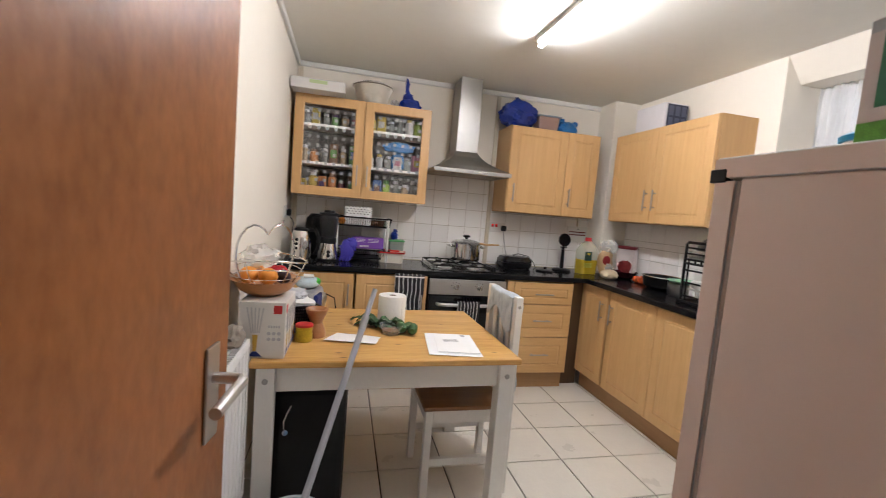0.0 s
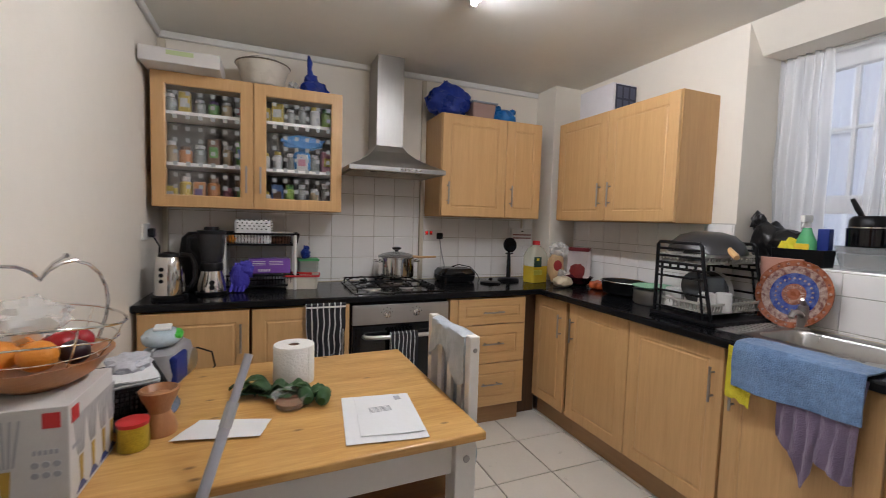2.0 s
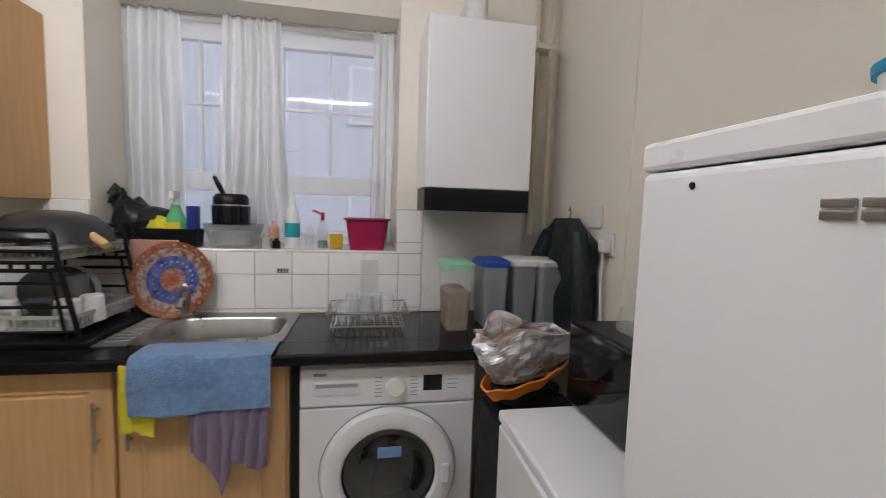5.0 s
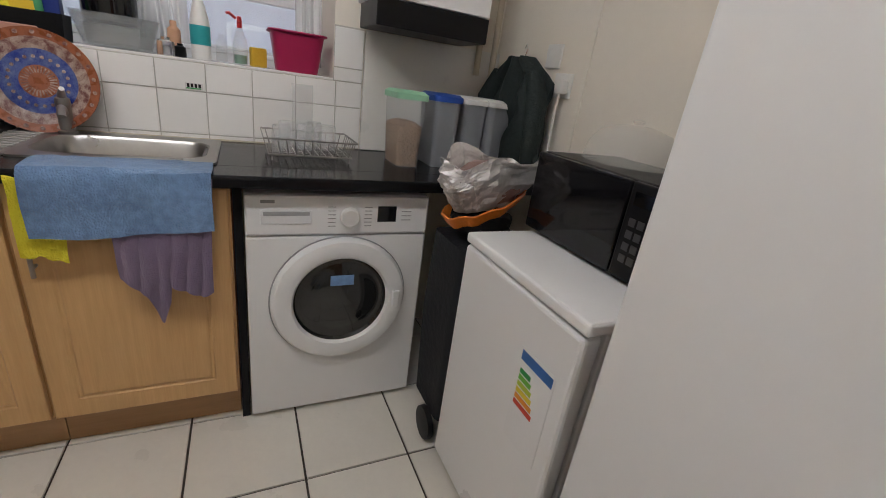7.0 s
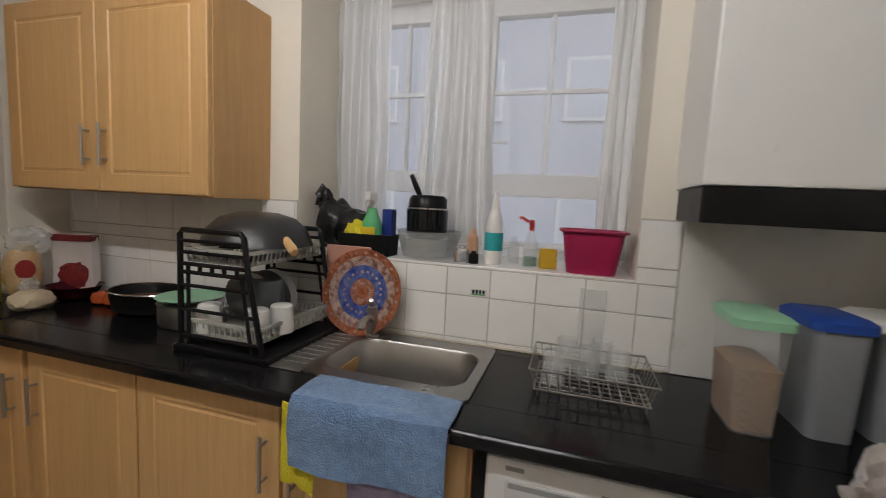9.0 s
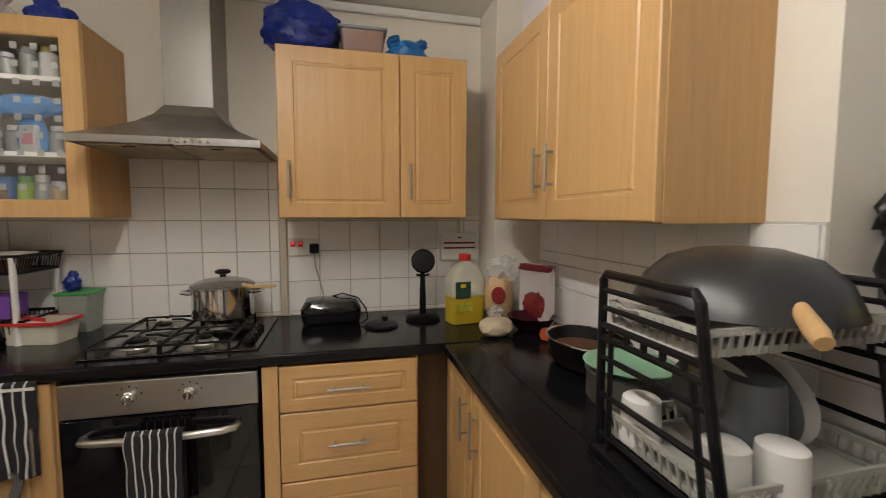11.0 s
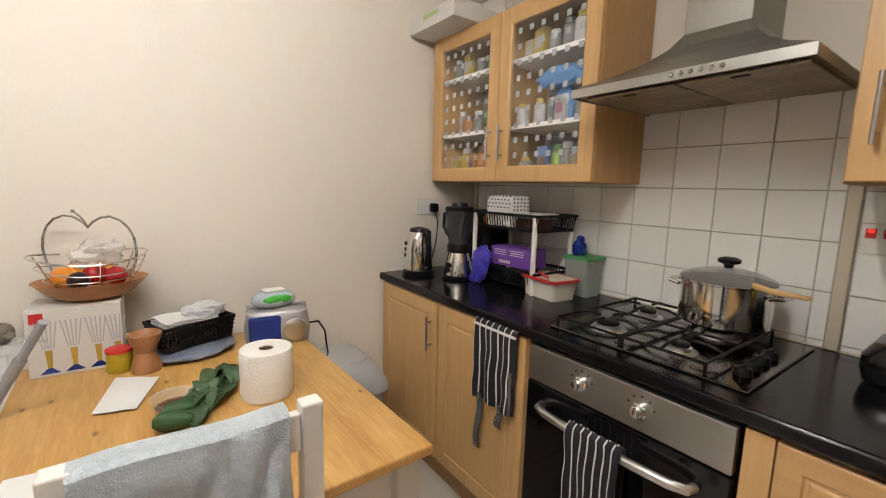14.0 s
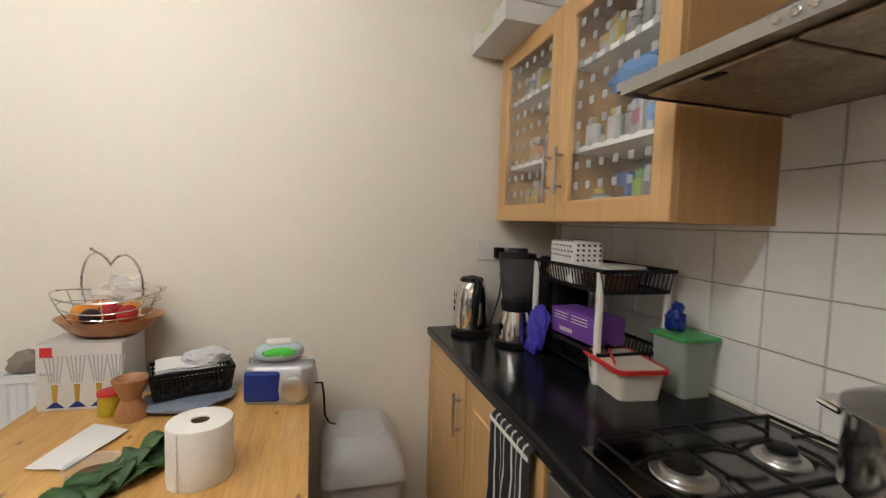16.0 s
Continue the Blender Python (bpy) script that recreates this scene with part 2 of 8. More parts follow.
def part(name, bm, material, parent=None, label="", smooth=False, m=None):
    me = bpy.data.meshes.new(name)
    bmesh.ops.recalc_face_normals(bm, faces=bm.faces)
    bm.to_mesh(me)
    bm.free()
    if smooth:
        me.shade_smooth()
        me.set_sharp_from_angle(angle=radians(40))
    me.materials.append(material)
    ob = new(name, me)
    ob.parent = parent
    if m is not None:
        ob.matrix_basis = m
    return tagged(ob, label)


def B():
    return bmesh.new()


def box(bm, x0, x1, y0, y1, z0, z1, bevel=0.0, segs=2, m=None):
    r = bmesh.ops.create_cube(bm, size=1.0)
    vs = r["verts"]
    bmesh.ops.transform(bm, verts=vs, matrix=Matrix.LocRotScale(((x0 + x1) / 2, (y0 + y1) / 2, (z0 + z1) / 2), None, (abs(x1 - x0), abs(y1 - y0), abs(z1 - z0))))
    if bevel:
        es = list({e for v in vs for e in v.link_edges})
        r2 = bmesh.ops.bevel(bm, geom=es, offset=bevel, segments=segs, profile=0.5, affect="EDGES")
        vs = list({v for v in vs if v.is_valid} | set(r2["verts"]))
    if m is not None:
        bmesh.ops.transform(bm, verts=vs, matrix=m)
    return bm


def tube(bm, pts, r, n=8, closed=False, cap=True):
    """A round bar along points; r is one radius or one for each point."""
    pts = [Vector(p) for p in pts]
    k = len(pts)
    rings = []
    prev = None
    for i, p in enumerate(pts):
        a = pts[(i - 1) % k] if (closed or i) else p
        b = pts[(i + 1) % k] if (closed or i < k - 1) else p
        t = (b - a).normalized()
        if prev is None:
            u = t.orthogonal().normalized()
        else:
            u = (prev - t * prev.dot(t))
            u = u.normalized() if u.length > 1e-6 else t.orthogonal().normalized()
        prev = u
        v = t.cross(u)
        rad = r[i] if isinstance(r, (list, tuple)) else r
        rings.append([bm.verts.new(p + (u * math.cos(2 * math.pi * j / n) + v * math.sin(2 * math.pi * j / n)) * rad) for j in range(n)])
    for i in range(k if closed else k - 1):
        a, b = rings[i], rings[(i + 1) % k]
        for j in range(n):
            bm.faces.new((a[j], a[(j + 1) % n], b[(j + 1) % n], b[j]))
    if cap and not closed:
        bm.faces.new(rings[0][::-1])
        bm.faces.new(rings[-1])
    return bm


def lathe(bm, prof, n=28, at=(0, 0, 0), sx=1.0, sy=1.0, cap0=True, cap1=True, wob=0.0, m=None):
    """Turn (radius, height) pairs round the z axis."""
    rings = []
    rnd = random.Random(len(prof) * 7 + n)
    for r, z in prof:
        rings.append([bm.verts.new((at[0] + sx * r * math.cos(2 * math.pi * j / n) * (1 + wob * rnd.uniform(-1, 1)), at[1] + sy * r * math.sin(2 * math.pi * j / n) * (1 + wob * rnd.uniform(-1, 1)),
                                    at[2] + z)) for j in range(n)])
    for a, b in zip(rings, rings[1:]):
        for j in range(n):
            bm.faces.new((a[j], a[(j + 1) % n], b[(j + 1) % n], b[j]))
    if cap0:
        bm.faces.new(rings[0][::-1])
    if cap1:
        bm.faces.new(rings[-1])
    if m is not None:
        bmesh.ops.transform(bm, verts=[v for r in rings for v in r], matrix=m)
    return bm


def shell(bm, fn, nu, nv, thick=0.003):
    """A sheet with thickness: fn(u, v) gives a point for u, v in 0 to 1; carries a UV in metres-like units."""
    uvl = bm.loops.layers.uv.verify()
    P = [[Vector(fn(i / nu, j / nv)) for j in range(nv + 1)] for i in range(nu + 1)]
    N = [[None] * (nv + 1) for _ in range(nu + 1)]
    for i in range(nu + 1):
        for j in range(nv + 1):
            du = P[min(i + 1, nu)][j] - P[max(i - 1, 0)][j]
            dv = P[i][min(j + 1, nv)] - P[i][max(j - 1, 0)]
            w = du.cross(dv)
            N[i][j] = w.normalized() if w.length > 1e-9 else Vector((0, 0, 1))
    a = [[bm.verts.new(P[i][j] + N[i][j] * thick / 2) for j in range(nv + 1)] for i in range(nu + 1)]
    b = [[bm.verts.new(P[i][j] - N[i][j] * thick / 2) for j in range(nv + 1)] for i in range(nu + 1)]

    def face(vs, ij):
        f = bm.faces.new(vs)
        for lo, (i, j) in zip(f.loops, ij):
            lo[uvl].uv = (i / nu, j / nv)
    for i in range(nu):
        for j in range(nv):
            q = [(i, j), (i + 1, j), (i + 1, j + 1), (i, j + 1)]
            face([a[x][y] for x, y in q], q)
            face([b[x][y] for x, y in q[::-1]], q[::-1])
    rim = [(i, 0) for i in range(nu)] + [(nu, j) for j in range(nv)] + [(i, nv) for i in range(nu, 0, -1)] + [(0, j) for j in range(nv, 0, -1)]
    for s, t in zip(rim, rim[1:] + rim[:1]):
        face([a[s[0]][s[1]], b[s[0]][s[1]], b[t[0]][t[1]], a[t[0]][t[1]]], [s, s, t, t])
    return bm


def blob(bm, at, size, seed=0, rough=0.25, freq=2.5, sub=3, flat=None):
    """A crumpled, bag-like lump; flat is the height under which it is pressed level."""
    r = bmesh.ops.create_icosphere(bm, subdivisions=sub, radius=1.0)
    for v in r["verts"]:
        d = v.co.normalized()
        q = d * freq + Vector((seed * 3.1, seed * 1.7, seed * 0.9))
        k = 1 + rough * noise.noise(q) + rough * 0.5 * noise.noise(q * 2.7)
        c = Vector((d.x * size[0], d.y * size[1], d.z * size[2])) * k
        c = c + Vector(at)
        if flat is not None and c.z < flat:
            c.z = flat
        v.co = c
    return bm


def panel_door(bm, w, h, t=0.02, inset=0.062, groove=True):
    """A slab w wide along x and h high, its face towards -y, with a routed groove round the panel."""
    e = 0.003
    steps = [(0, t), (0, e), (e, 0)]
    if groove:
        steps += [(inset, 0), (inset + 0.004, 0.004), (inset + 0.010, 0.004), (inset + 0.016, 0.0005)]
    rings = []
    for o, d in steps:
        rings.append([bm.verts.new(p) for p in ((o, d - t, o), (w - o, d - t, o), (w - o, d - t, h - o), (o, d - t, h - o))])
    for a, b in zip(rings, rings[1:]):
        for j in range(4):
            bm.faces.new((a[j], a[(j + 1) % 4], b[(j + 1) % 4], b[j]))
    bm.faces.new(rings[-1])
    bm.faces.new(rings[0][::-1])
    return bm


def bar_handle(bm, x, z, length, upright=True, y=-0.02, r=0.0055, out=0.028):
    d = Vector((0, 0, length / 2)) if upright else Vector((length / 2, 0, 0))
    c = Vector((x, y - out, z))
    tube(bm, [c - d * 1.18, c + d * 1.18], r, 10)
    for s in (-0.8, 0.8):
        tube(bm, [c + d * s, c + d * s + Vector((0, out, 0))], r * 0.8, 8)
    return bm


def wall_box(name, label, boxes, material):
    bm = B()
    for b in boxes:
        box(bm, *b)
    return tagged(part(name, bm, material), label, "wall", kind="structure")


# ---- large structure ----
X1, Y0, Y1, H = 2.90, 0.09, 3.60, 2.42
WY0, WY1, WZ0, WZ1 = 0.84, 2.08, 1.18, 2.27
DX0, DX1, DH = 0.10, 0.90, 2.03

bm = B()
box(bm, -0.25, X1 + 0.45, -1.6, Y1 + 0.25, -0.12, -0.006)
floor = tagged(part("floor", bm, FGROUT), "cream ceramic floor tiles with dark grout lines", "floor", kind="structure")
bm = B()
box(bm, -0.25, X1 + 0.45, -1.6, Y1 + 0.25, H, H + 0.12)
ceiling = tagged(part("ceiling", bm, CEIL), "off-white painted plaster ceiling", "ceiling", kind="structure")
wall_left = wall_box("wall_left", "plain cream painted wall beside the table", [(-0.2, 0, -1.6, Y1 + 0.2, 0, H)], WALL)
wall_hob = wall_box("wall_hob", "cream wall behind the hob, tiled above the worktop", [(0, X1 + 0.4, Y1, Y1 + 0.2, 0, H)], WALL)
wall_window = wall_box("wall_window", "cream painted wall with a deep window reveal", [
    (X1, X1 + 0.4, Y0, WY0, 0, H), (X1, X1 + 0.4, WY1, Y1, 0, H), (X1, X1 + 0.4, WY0, WY1, 0, WZ0)], WALL)
wall_door = wall_box("wall_door", "cream painted wall with the kitchen doorway", [
    (0, DX0, Y0 - 0.12, Y0, 0, H), (DX1, X1 + 0.4, Y0 - 0.12, Y0, 0, H), (DX0, DX1, Y0 - 0.12, Y0, DH, H)], WALL)
wall_hall = wall_box("wall_hall", "plain cream hallway walls behind the doorway", [(1.5, 1.7, -1.6, Y0 - 0.12, 0, H), (0, 1.5, -1.6, -1.4, 0, H)], WALL)
# splayed head over the window, then the corner pipe boxing
bm = B()
ends = [[bm.verts.new((x, y, z)) for x, z in ((X1, H), (X1 + 0.115, WZ1), (X1 + 0.4, WZ1), (X1 + 0.4, H))] for y in (WY0, WY1)]
for j in range(4):
    bm.faces.new((ends[0][j], ends[0][(j + 1) % 4], ends[1][(j + 1) % 4], ends[1][j]))
bm.faces.new(ends[0])
bm.faces.new(ends[1])
tagged(part("wall_window_head", bm, WALL), "cream plastered head sloping back over the window", "wall", kind="structure")
bm = B()
box(bm, 2.655, X1, 3.36, Y1, 0, H, 0.004)
tagged(part("pipe_boxing", bm, WALL), "cream boxed-in pipe column in the corner", "wall", kind="structure")
# cornice beading
bm = B()
for y in ((Y1 - 0.025, Y1),):
    box(bm, 0.0, 2.65, y[0], y[1], H - 0.045, H - 0.004, 0.008)
box(bm, 0.0, 0.025, Y0, Y1 - 0.03, H - 0.045, H - 0.004, 0.008)
tagged(part("trim_cornice", bm, GLOSSWHITE), "narrow cream ceiling beading", "trim", kind="structure")
bm = B()
for x in (1.645, ):
    box(bm, x, x + 0.032, Y1 - 0.024, Y1, 0.912, H - 0.05, 0.004)
box(bm, 0.015, 0.045, Y1 - 0.02, Y1, 0.912, H - 0.05, 0.004)
tagged(part("trim_trunking", bm, CREAMPIPE), "cream vertical cable trunking on the hob wall", "trim", kind="structure")
bm = B()
box(bm, 2.27, 2.285, Y0, Y0 + 0.006, 0.0, H, 0.002)
tagged(part("trim_bead", bm, WALL), "painted vertical bead on the door wall", "trim", kind="structure")
# door lining
bm = B()
for x0, x1 in ((DX0 - 0.05, DX0), (DX1, DX1 + 0.05)):
    box(bm, x0, x1, Y0, Y0 + 0.014, 0, DH + 0.05, 0.003)
box(bm, DX0, DX1, Y0, Y0 + 0.014, DH, DH + 0.05, 0.003)
tagged(part("trim_doorframe", bm, GLOSSWHITE), "white painted doorway architrave", "trim", kind="structure")

# window
win = thing("window_1", "white framed two-casement kitchen window", "window", (3.285, WY0, WZ0), kind="structure")
WW, WH = WY1 - WY0, WZ1 - WZ0
bm = B()
for b in ((0, 0.055, 0, 0.06, 0, WH), (0, 0.055, WW - 0.06, WW, 0, WH), (0, 0.055, 0.06, WW - 0.06, 0, 0.045), (0, 0.055, 0.06, WW - 0.06, WH - 0.05, WH), (0, 0.055, 0.605, 0.735, 0.045, WH - 0.05)):
    box(bm, *b, 0.004)
wframe = part("window_frame", bm, WHITEFRAME, win)
for k, (a, b) in enumerate(((0.06, 0.605), (0.735, WW - 0.06))):
    bm = B()
    for z0, z1 in ((0.045, 0.075), (0.268, 0.362), (WH - 0.09, WH - 0.05)):
        box(bm, -0.012, 0.04, a, b, z0, z1, 0.004)
    for y0, y1 in ((a, a + 0.045), (b - 0.045, b)):
        box(bm, -0.012, 0.04, y0, y1, 0.075, WH - 0.09, 0.004)
    part("casement", bm, WHITEFRAME, win)
    bm = B()
    box(bm, 0.005, 0.03, (a + b) / 2 - 0.009, (a + b) / 2 + 0.009, 0.362, WH - 0.09, 0.002)
    box(bm, 0.006, 0.029, a + 0.045, b - 0.045, 0.69, 0.708, 0.002)
    part("glazing_bar", bm, WHITEFRAME, win)
    for z0, z1 in ((0.075, 0.268), (0.362, WH - 0.09)):
        bm = B()
        box(bm, 0.016, 0.020, a + 0.045, b - 0.045, z0, z1)
        o = part("pane", bm, PANE, win)
        o.visible_shadow = False
    bm = B()
    box(bm, -0.03, -0.012, (b - 0.03) if k == 0 else (a + 0.012), (b - 0.012) if k == 0 else (a + 0.03), 0.48, 0.50, 0.003)
    tube(bm, [(-0.03, (b - 0.02) if k == 0 else (a + 0.02), 0.49), (-0.035, (b - 0.12) if k == 0 else (a + 0.11), 0.485)], 0.006, 8)
    part("window_handle", bm, WHITEP, win)
bm = B()
box(bm, X1 - 0.006, 3.285, WY0, WY1, WZ0 + 0.001, WZ0 + 0.010, 0.003)
tagged(part("window_sill", bm, TILE), "white tiled window sill", "window sill", kind="structure")

# outside
bm = B()
bmesh.ops.create_grid(bm, x_segments=2, y_segments=2, size=200)
GROUND = mat("grey_paving", (0.16, 0.16, 0.16), 0.9, vary=0.15, scale=0.8)
gr = part("ground", bm, GROUND, m=pose(0, 0, -0.5))
tagged(gr, "grey paved ground outside the window", "ground", kind="structure")
FACADE = mat("pale_render_facade", (0.52, 0.55, 0.61), 0.8, vary=0.05, scale=0.6)
RED = mat("dull_red_brick", (0.30, 0.12, 0.085), 0.85, vary=0.2, scale=3)
# pale sky reflection painted as the panes' own colour
plain_pane = mat("painted_pane_reflection", (0.58, 0.62, 0.68), 0.3, vary=0.1)
house = thing("apartment_building", "pale rendered building across the yard with white windows", "building", (11, -6, -0.5))
bm = B()
box(bm, 0, 6, 0, 16, 0, 6.2)
part("wall", bm, FACADE, house)
bm = B()
box(bm, -0.15, 6.1, -0.1, 16.1, 6.2, 6.6, 0.03)
part("roof", bm, RED, house)
for i in range(6):
    for z in (1.0, 3.8):
        bm = B()
        box(bm, -0.06, 0.0, 1.2 + i * 2.5, 2.4 + i * 2.5, z, z + 1.3, 0.01)
        w_ = part("window", bm, WHITEFRAME, house)
        bm = B()
        box(bm, -0.075, -0.061, 1.28 + i * 2.5, 2.32 + i * 2.5, z + 0.08, z + 1.22)
        part("pane", bm, plain_pane, w_)

# ceiling lamp
lamp = thing("fluorescent_light", "bare fluorescent tube on a white ceiling batten, lit", "ceiling light", (1.485, 1.70, H))
bm = B()
box(bm, -0.026, 0.026, -0.765, 0.765, -0.032, 0, 0.004)
part("batten", bm, WHITEP, lamp)
for s in (-1, 1):
    bm = B()
    box(bm, -0.014, 0.014, s * 0.745 - 0.012, s * 0.745 + 0.012, -0.068, -0.032, 0.003)
    part("lamp_holder", bm, WHITEP, lamp)
bm = B()
tube(bm, [(0, -0.732, -0.052), (0, 0.732, -0.052)], 0.013, 14)
part("tube", bm, glow("lit_tube", (1.0, 0.96, 0.90), TUBE), lamp, "glowing white tube")

# interior door, standing open
dr = thing("door_1", "varnished brown plywood door standing open", "door", (0.105, 0.085, 0.006), -8.0, kind="structure")
bm = B()
box(bm, -0.02, 0.02, 0.0, 0.745, 0, 1.98, 0.003)
part("leaf", bm, DOORWOOD, dr)
bm = B()
box(bm, 0.0202, 0.0255, 0.655, 0.70, 0.93, 1.09, 0.002)
plate = part("handle_plate", bm, ALU, dr)
bm = B()
tube(bm, [(0.0255, 0.678, 1.035), (0.066, 0.678, 1.035), (0.074, 0.670, 1.034), (0.074, 0.57, 1.028)], 0.0095, 12)
part("door_handle", bm, ALU, plate)
bm = B()
for z in (0.25, 1.0, 1.75):
    tube(bm, [(0.018, -0.004, z - 0.045), (0.018, -0.004, z + 0.045)], 0.007, 8)
part("hinge", bm, GREYMETAL, dr)


# ---- kitchen units ----
def unit(name, label, cat, at, rz, w, h, d, doors, z0=0.0, plinth=0.0, side=BEECHSIDE, stile=0.0):
    """A carcass with doors: (x0, x1, z0, z1, handle x, handle z, level handle?)."""
    u = thing(name, label, cat, at, rz, group="beech kitchen units")
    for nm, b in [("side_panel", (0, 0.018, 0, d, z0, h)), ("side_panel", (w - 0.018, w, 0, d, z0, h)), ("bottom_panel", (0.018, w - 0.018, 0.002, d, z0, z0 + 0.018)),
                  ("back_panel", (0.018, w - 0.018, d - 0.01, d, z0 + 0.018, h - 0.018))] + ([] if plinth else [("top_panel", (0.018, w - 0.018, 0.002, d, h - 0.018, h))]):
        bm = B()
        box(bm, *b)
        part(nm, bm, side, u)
    if stile:
        bm = B()
        box(bm, 0.0, stile, -0.018, -0.0005, z0, h - 0.004, 0.001)
        part("stile", bm, side, u)
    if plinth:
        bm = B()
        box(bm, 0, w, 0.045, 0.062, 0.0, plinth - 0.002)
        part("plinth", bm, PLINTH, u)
    for x0, x1, a, b, hx, hz, level in doors:
        bm = B()
        panel_door(bm, x1 - x0 - 0.004, b - a - 0.004, 0.02, 0.062 if b - a > 0.25 else 0.045)
        dd = part("drawer_front" if level else "door", bm, BEECHX if level else BEECH, u, m=pose(x0 + 0.002, -0.001, a + 0.002))
        bm = B()
        bar_handle(bm, hx - x0 - 0.002, hz - a - 0.002, 0.128, not level)
        part("handle", bm, GREYMETAL, dd, "satin metal bar handle", smooth=True)
    return u


unit("base_cabinet", "beech base cabinet with two routed doors", "kitchen cabinet", (0.02, 3.0, 0), 0, 1.015, 0.868, 0.58,
     [(0.005, 0.495, 0.14, 0.865, 0.455, 0.72, False), (0.505, 1.01, 0.14, 0.865, 0.97, 0.66, False)], 0.135, 0.135)
unit("drawer_unit", "beech three-drawer base unit with bar handles", "kitchen drawers", (1.655, 3.0, 0), 0, 0.56, 0.868, 0.58,
     [(0.055, 0.555, 0.69, 0.862, 0.30, 0.772, True), (0.055, 0.555, 0.43, 0.688, 0.30, 0.565, True), (0.055, 0.555, 0.14, 0.428, 0.30, 0.295, True)], 0.135, 0.135, BEECH, 0.053)
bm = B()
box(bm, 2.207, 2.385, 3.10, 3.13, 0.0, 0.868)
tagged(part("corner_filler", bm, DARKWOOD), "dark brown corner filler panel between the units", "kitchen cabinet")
R = -90
unit("base_cabinet", "beech corner base cabinet with a narrow door", "kitchen cabinet", (2.37, 3.085, 0), R, 0.375, 0.868, 0.52, [(0.012, 0.35, 0.14, 0.865, 0.305, 0.70, False)], 0.135, 0.135)
unit("base_cabinet", "beech base cabinet with two wide doors", "kitchen cabinet", (2.37, 2.708, 0), R, 0.985, 0.868, 0.52,
     [(0.0, 0.475, 0.14, 0.865, 0.045, 0.70, False), (0.478, 0.98, 0.14, 0.865, 0.94, 0.70, False)], 0.135, 0.135)
unit("sink_cabinet", "beech sink cabinet with one door", "kitchen cabinet", (2.37, 1.72, 0), R, 0.50, 0.868, 0.52, [(0.0, 0.495, 0.14, 0.865, 0.04, 0.70, False)], 0.135, 0.135)
unit("wall_cabinet", "beech wall cabinet with two doors beside the hood", "kitchen cabinet", (1.687, 3.29, 1.385), 0, 0.802, 0.70, 0.305,
     [(0.002, 0.5, 0.002, 0.698, 0.045, 0.16, False), (0.5, 0.80, 0.002, 0.698, 0.54, 0.16, False)])
unit("wall_cabinet", "beech wall cabinet with two doors next to the window", "kitchen cabinet", (2.62, 3.215, 1.38), R, 1.0, 0.705, 0.28,
     [(0.002, 0.49, 0.002, 0.703, 0.447, 0.17, False), (0.49, 0.998, 0.002, 0.703, 0.535, 0.17, False)])

# glazed wall cabinet
gc = thing("glazed_cabinet", "beech wall cabinet with two patterned glass doors", "kitchen cabinet", (0.03, 3.29, 1.388), 0, group="beech kitchen units")
GW, GH, GD = 0.995, 0.712, 0.305
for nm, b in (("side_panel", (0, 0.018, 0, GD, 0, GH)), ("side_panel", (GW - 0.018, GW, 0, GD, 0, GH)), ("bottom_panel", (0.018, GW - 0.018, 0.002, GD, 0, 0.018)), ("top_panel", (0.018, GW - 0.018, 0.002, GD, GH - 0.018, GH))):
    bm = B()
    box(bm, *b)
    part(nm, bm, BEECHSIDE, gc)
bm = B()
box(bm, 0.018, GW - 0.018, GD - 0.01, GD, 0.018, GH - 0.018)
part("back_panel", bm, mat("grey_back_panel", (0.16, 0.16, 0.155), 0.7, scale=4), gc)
bm = B()
box(bm, 0.4905, 0.5045, 0.02, GD - 0.01, 0.018, GH - 0.018)
part("divider", bm, BEECHSIDE, gc)
for z in (0.235, 0.512):
    for a, b in ((0.018, 0.4905), (0.5045, GW - 0.018)):
        bm = B()
        box(bm, a, b, 0.035, GD - 0.01, z - 0.009, z + 0.009, 0.001)
        part("shelf", bm, WHITEP, gc)
for k, (a, b) in enumerate(((0.002, 0.494), (0.498, GW - 0.002))):
    w = b - a
    bm = B()
    f = 0.066
    hoops = [[bm.verts.new(p) for p in ((o, y, o), (w - o, y, o), (w - o, y, GH - o), (o, y, GH - o))] for o, y in ((0, -0.001), (0, -0.018), (0.002, -0.02), (f - 0.006, -0.02), (f, -0.016), (f, -0.001))]
    for p, q in zip(hoops, hoops[1:] + hoops[:1]):
        for j in range(4):
            bm.faces.new((p[j], p[(j + 1) % 4], q[(j + 1) % 4], q[j]))
    d_ = part("glass_door", bm, BEECH, gc, m=pose(a, 0, 0))
    bm = B()
    box(bm, f - 0.004, w - f + 0.004, -0.012, -0.009, f - 0.004, GH - f + 0.004)
    o = part("pane", bm, GLASS, d_)
    o.visible_shadow = False
    bm = B()
    nx, nz = 6, 9
    for i in range(nx):
        for j in range(nz):
            cx, cz = f + 0.012 + (w - 2 * f) * (i + 0.35) / nx, f + 0.012 + (GH - 2 * f - 0.02) * (j + 0.35) / nz
            box(bm, cx, cx + 0.021, -0.0138, -0.0124, cz, cz + 0.022)
    tagged(part("etched_square", bm, FROST, d_, "rows of small frosted squares"), kind="stuff")
    bm = B()
    bar_handle(bm, w - 0.035 if k == 0 else 0.035, 0.165, 0.128, True)
    part("handle", bm, GREYMETAL, d_, "satin metal bar handle", smooth=True)

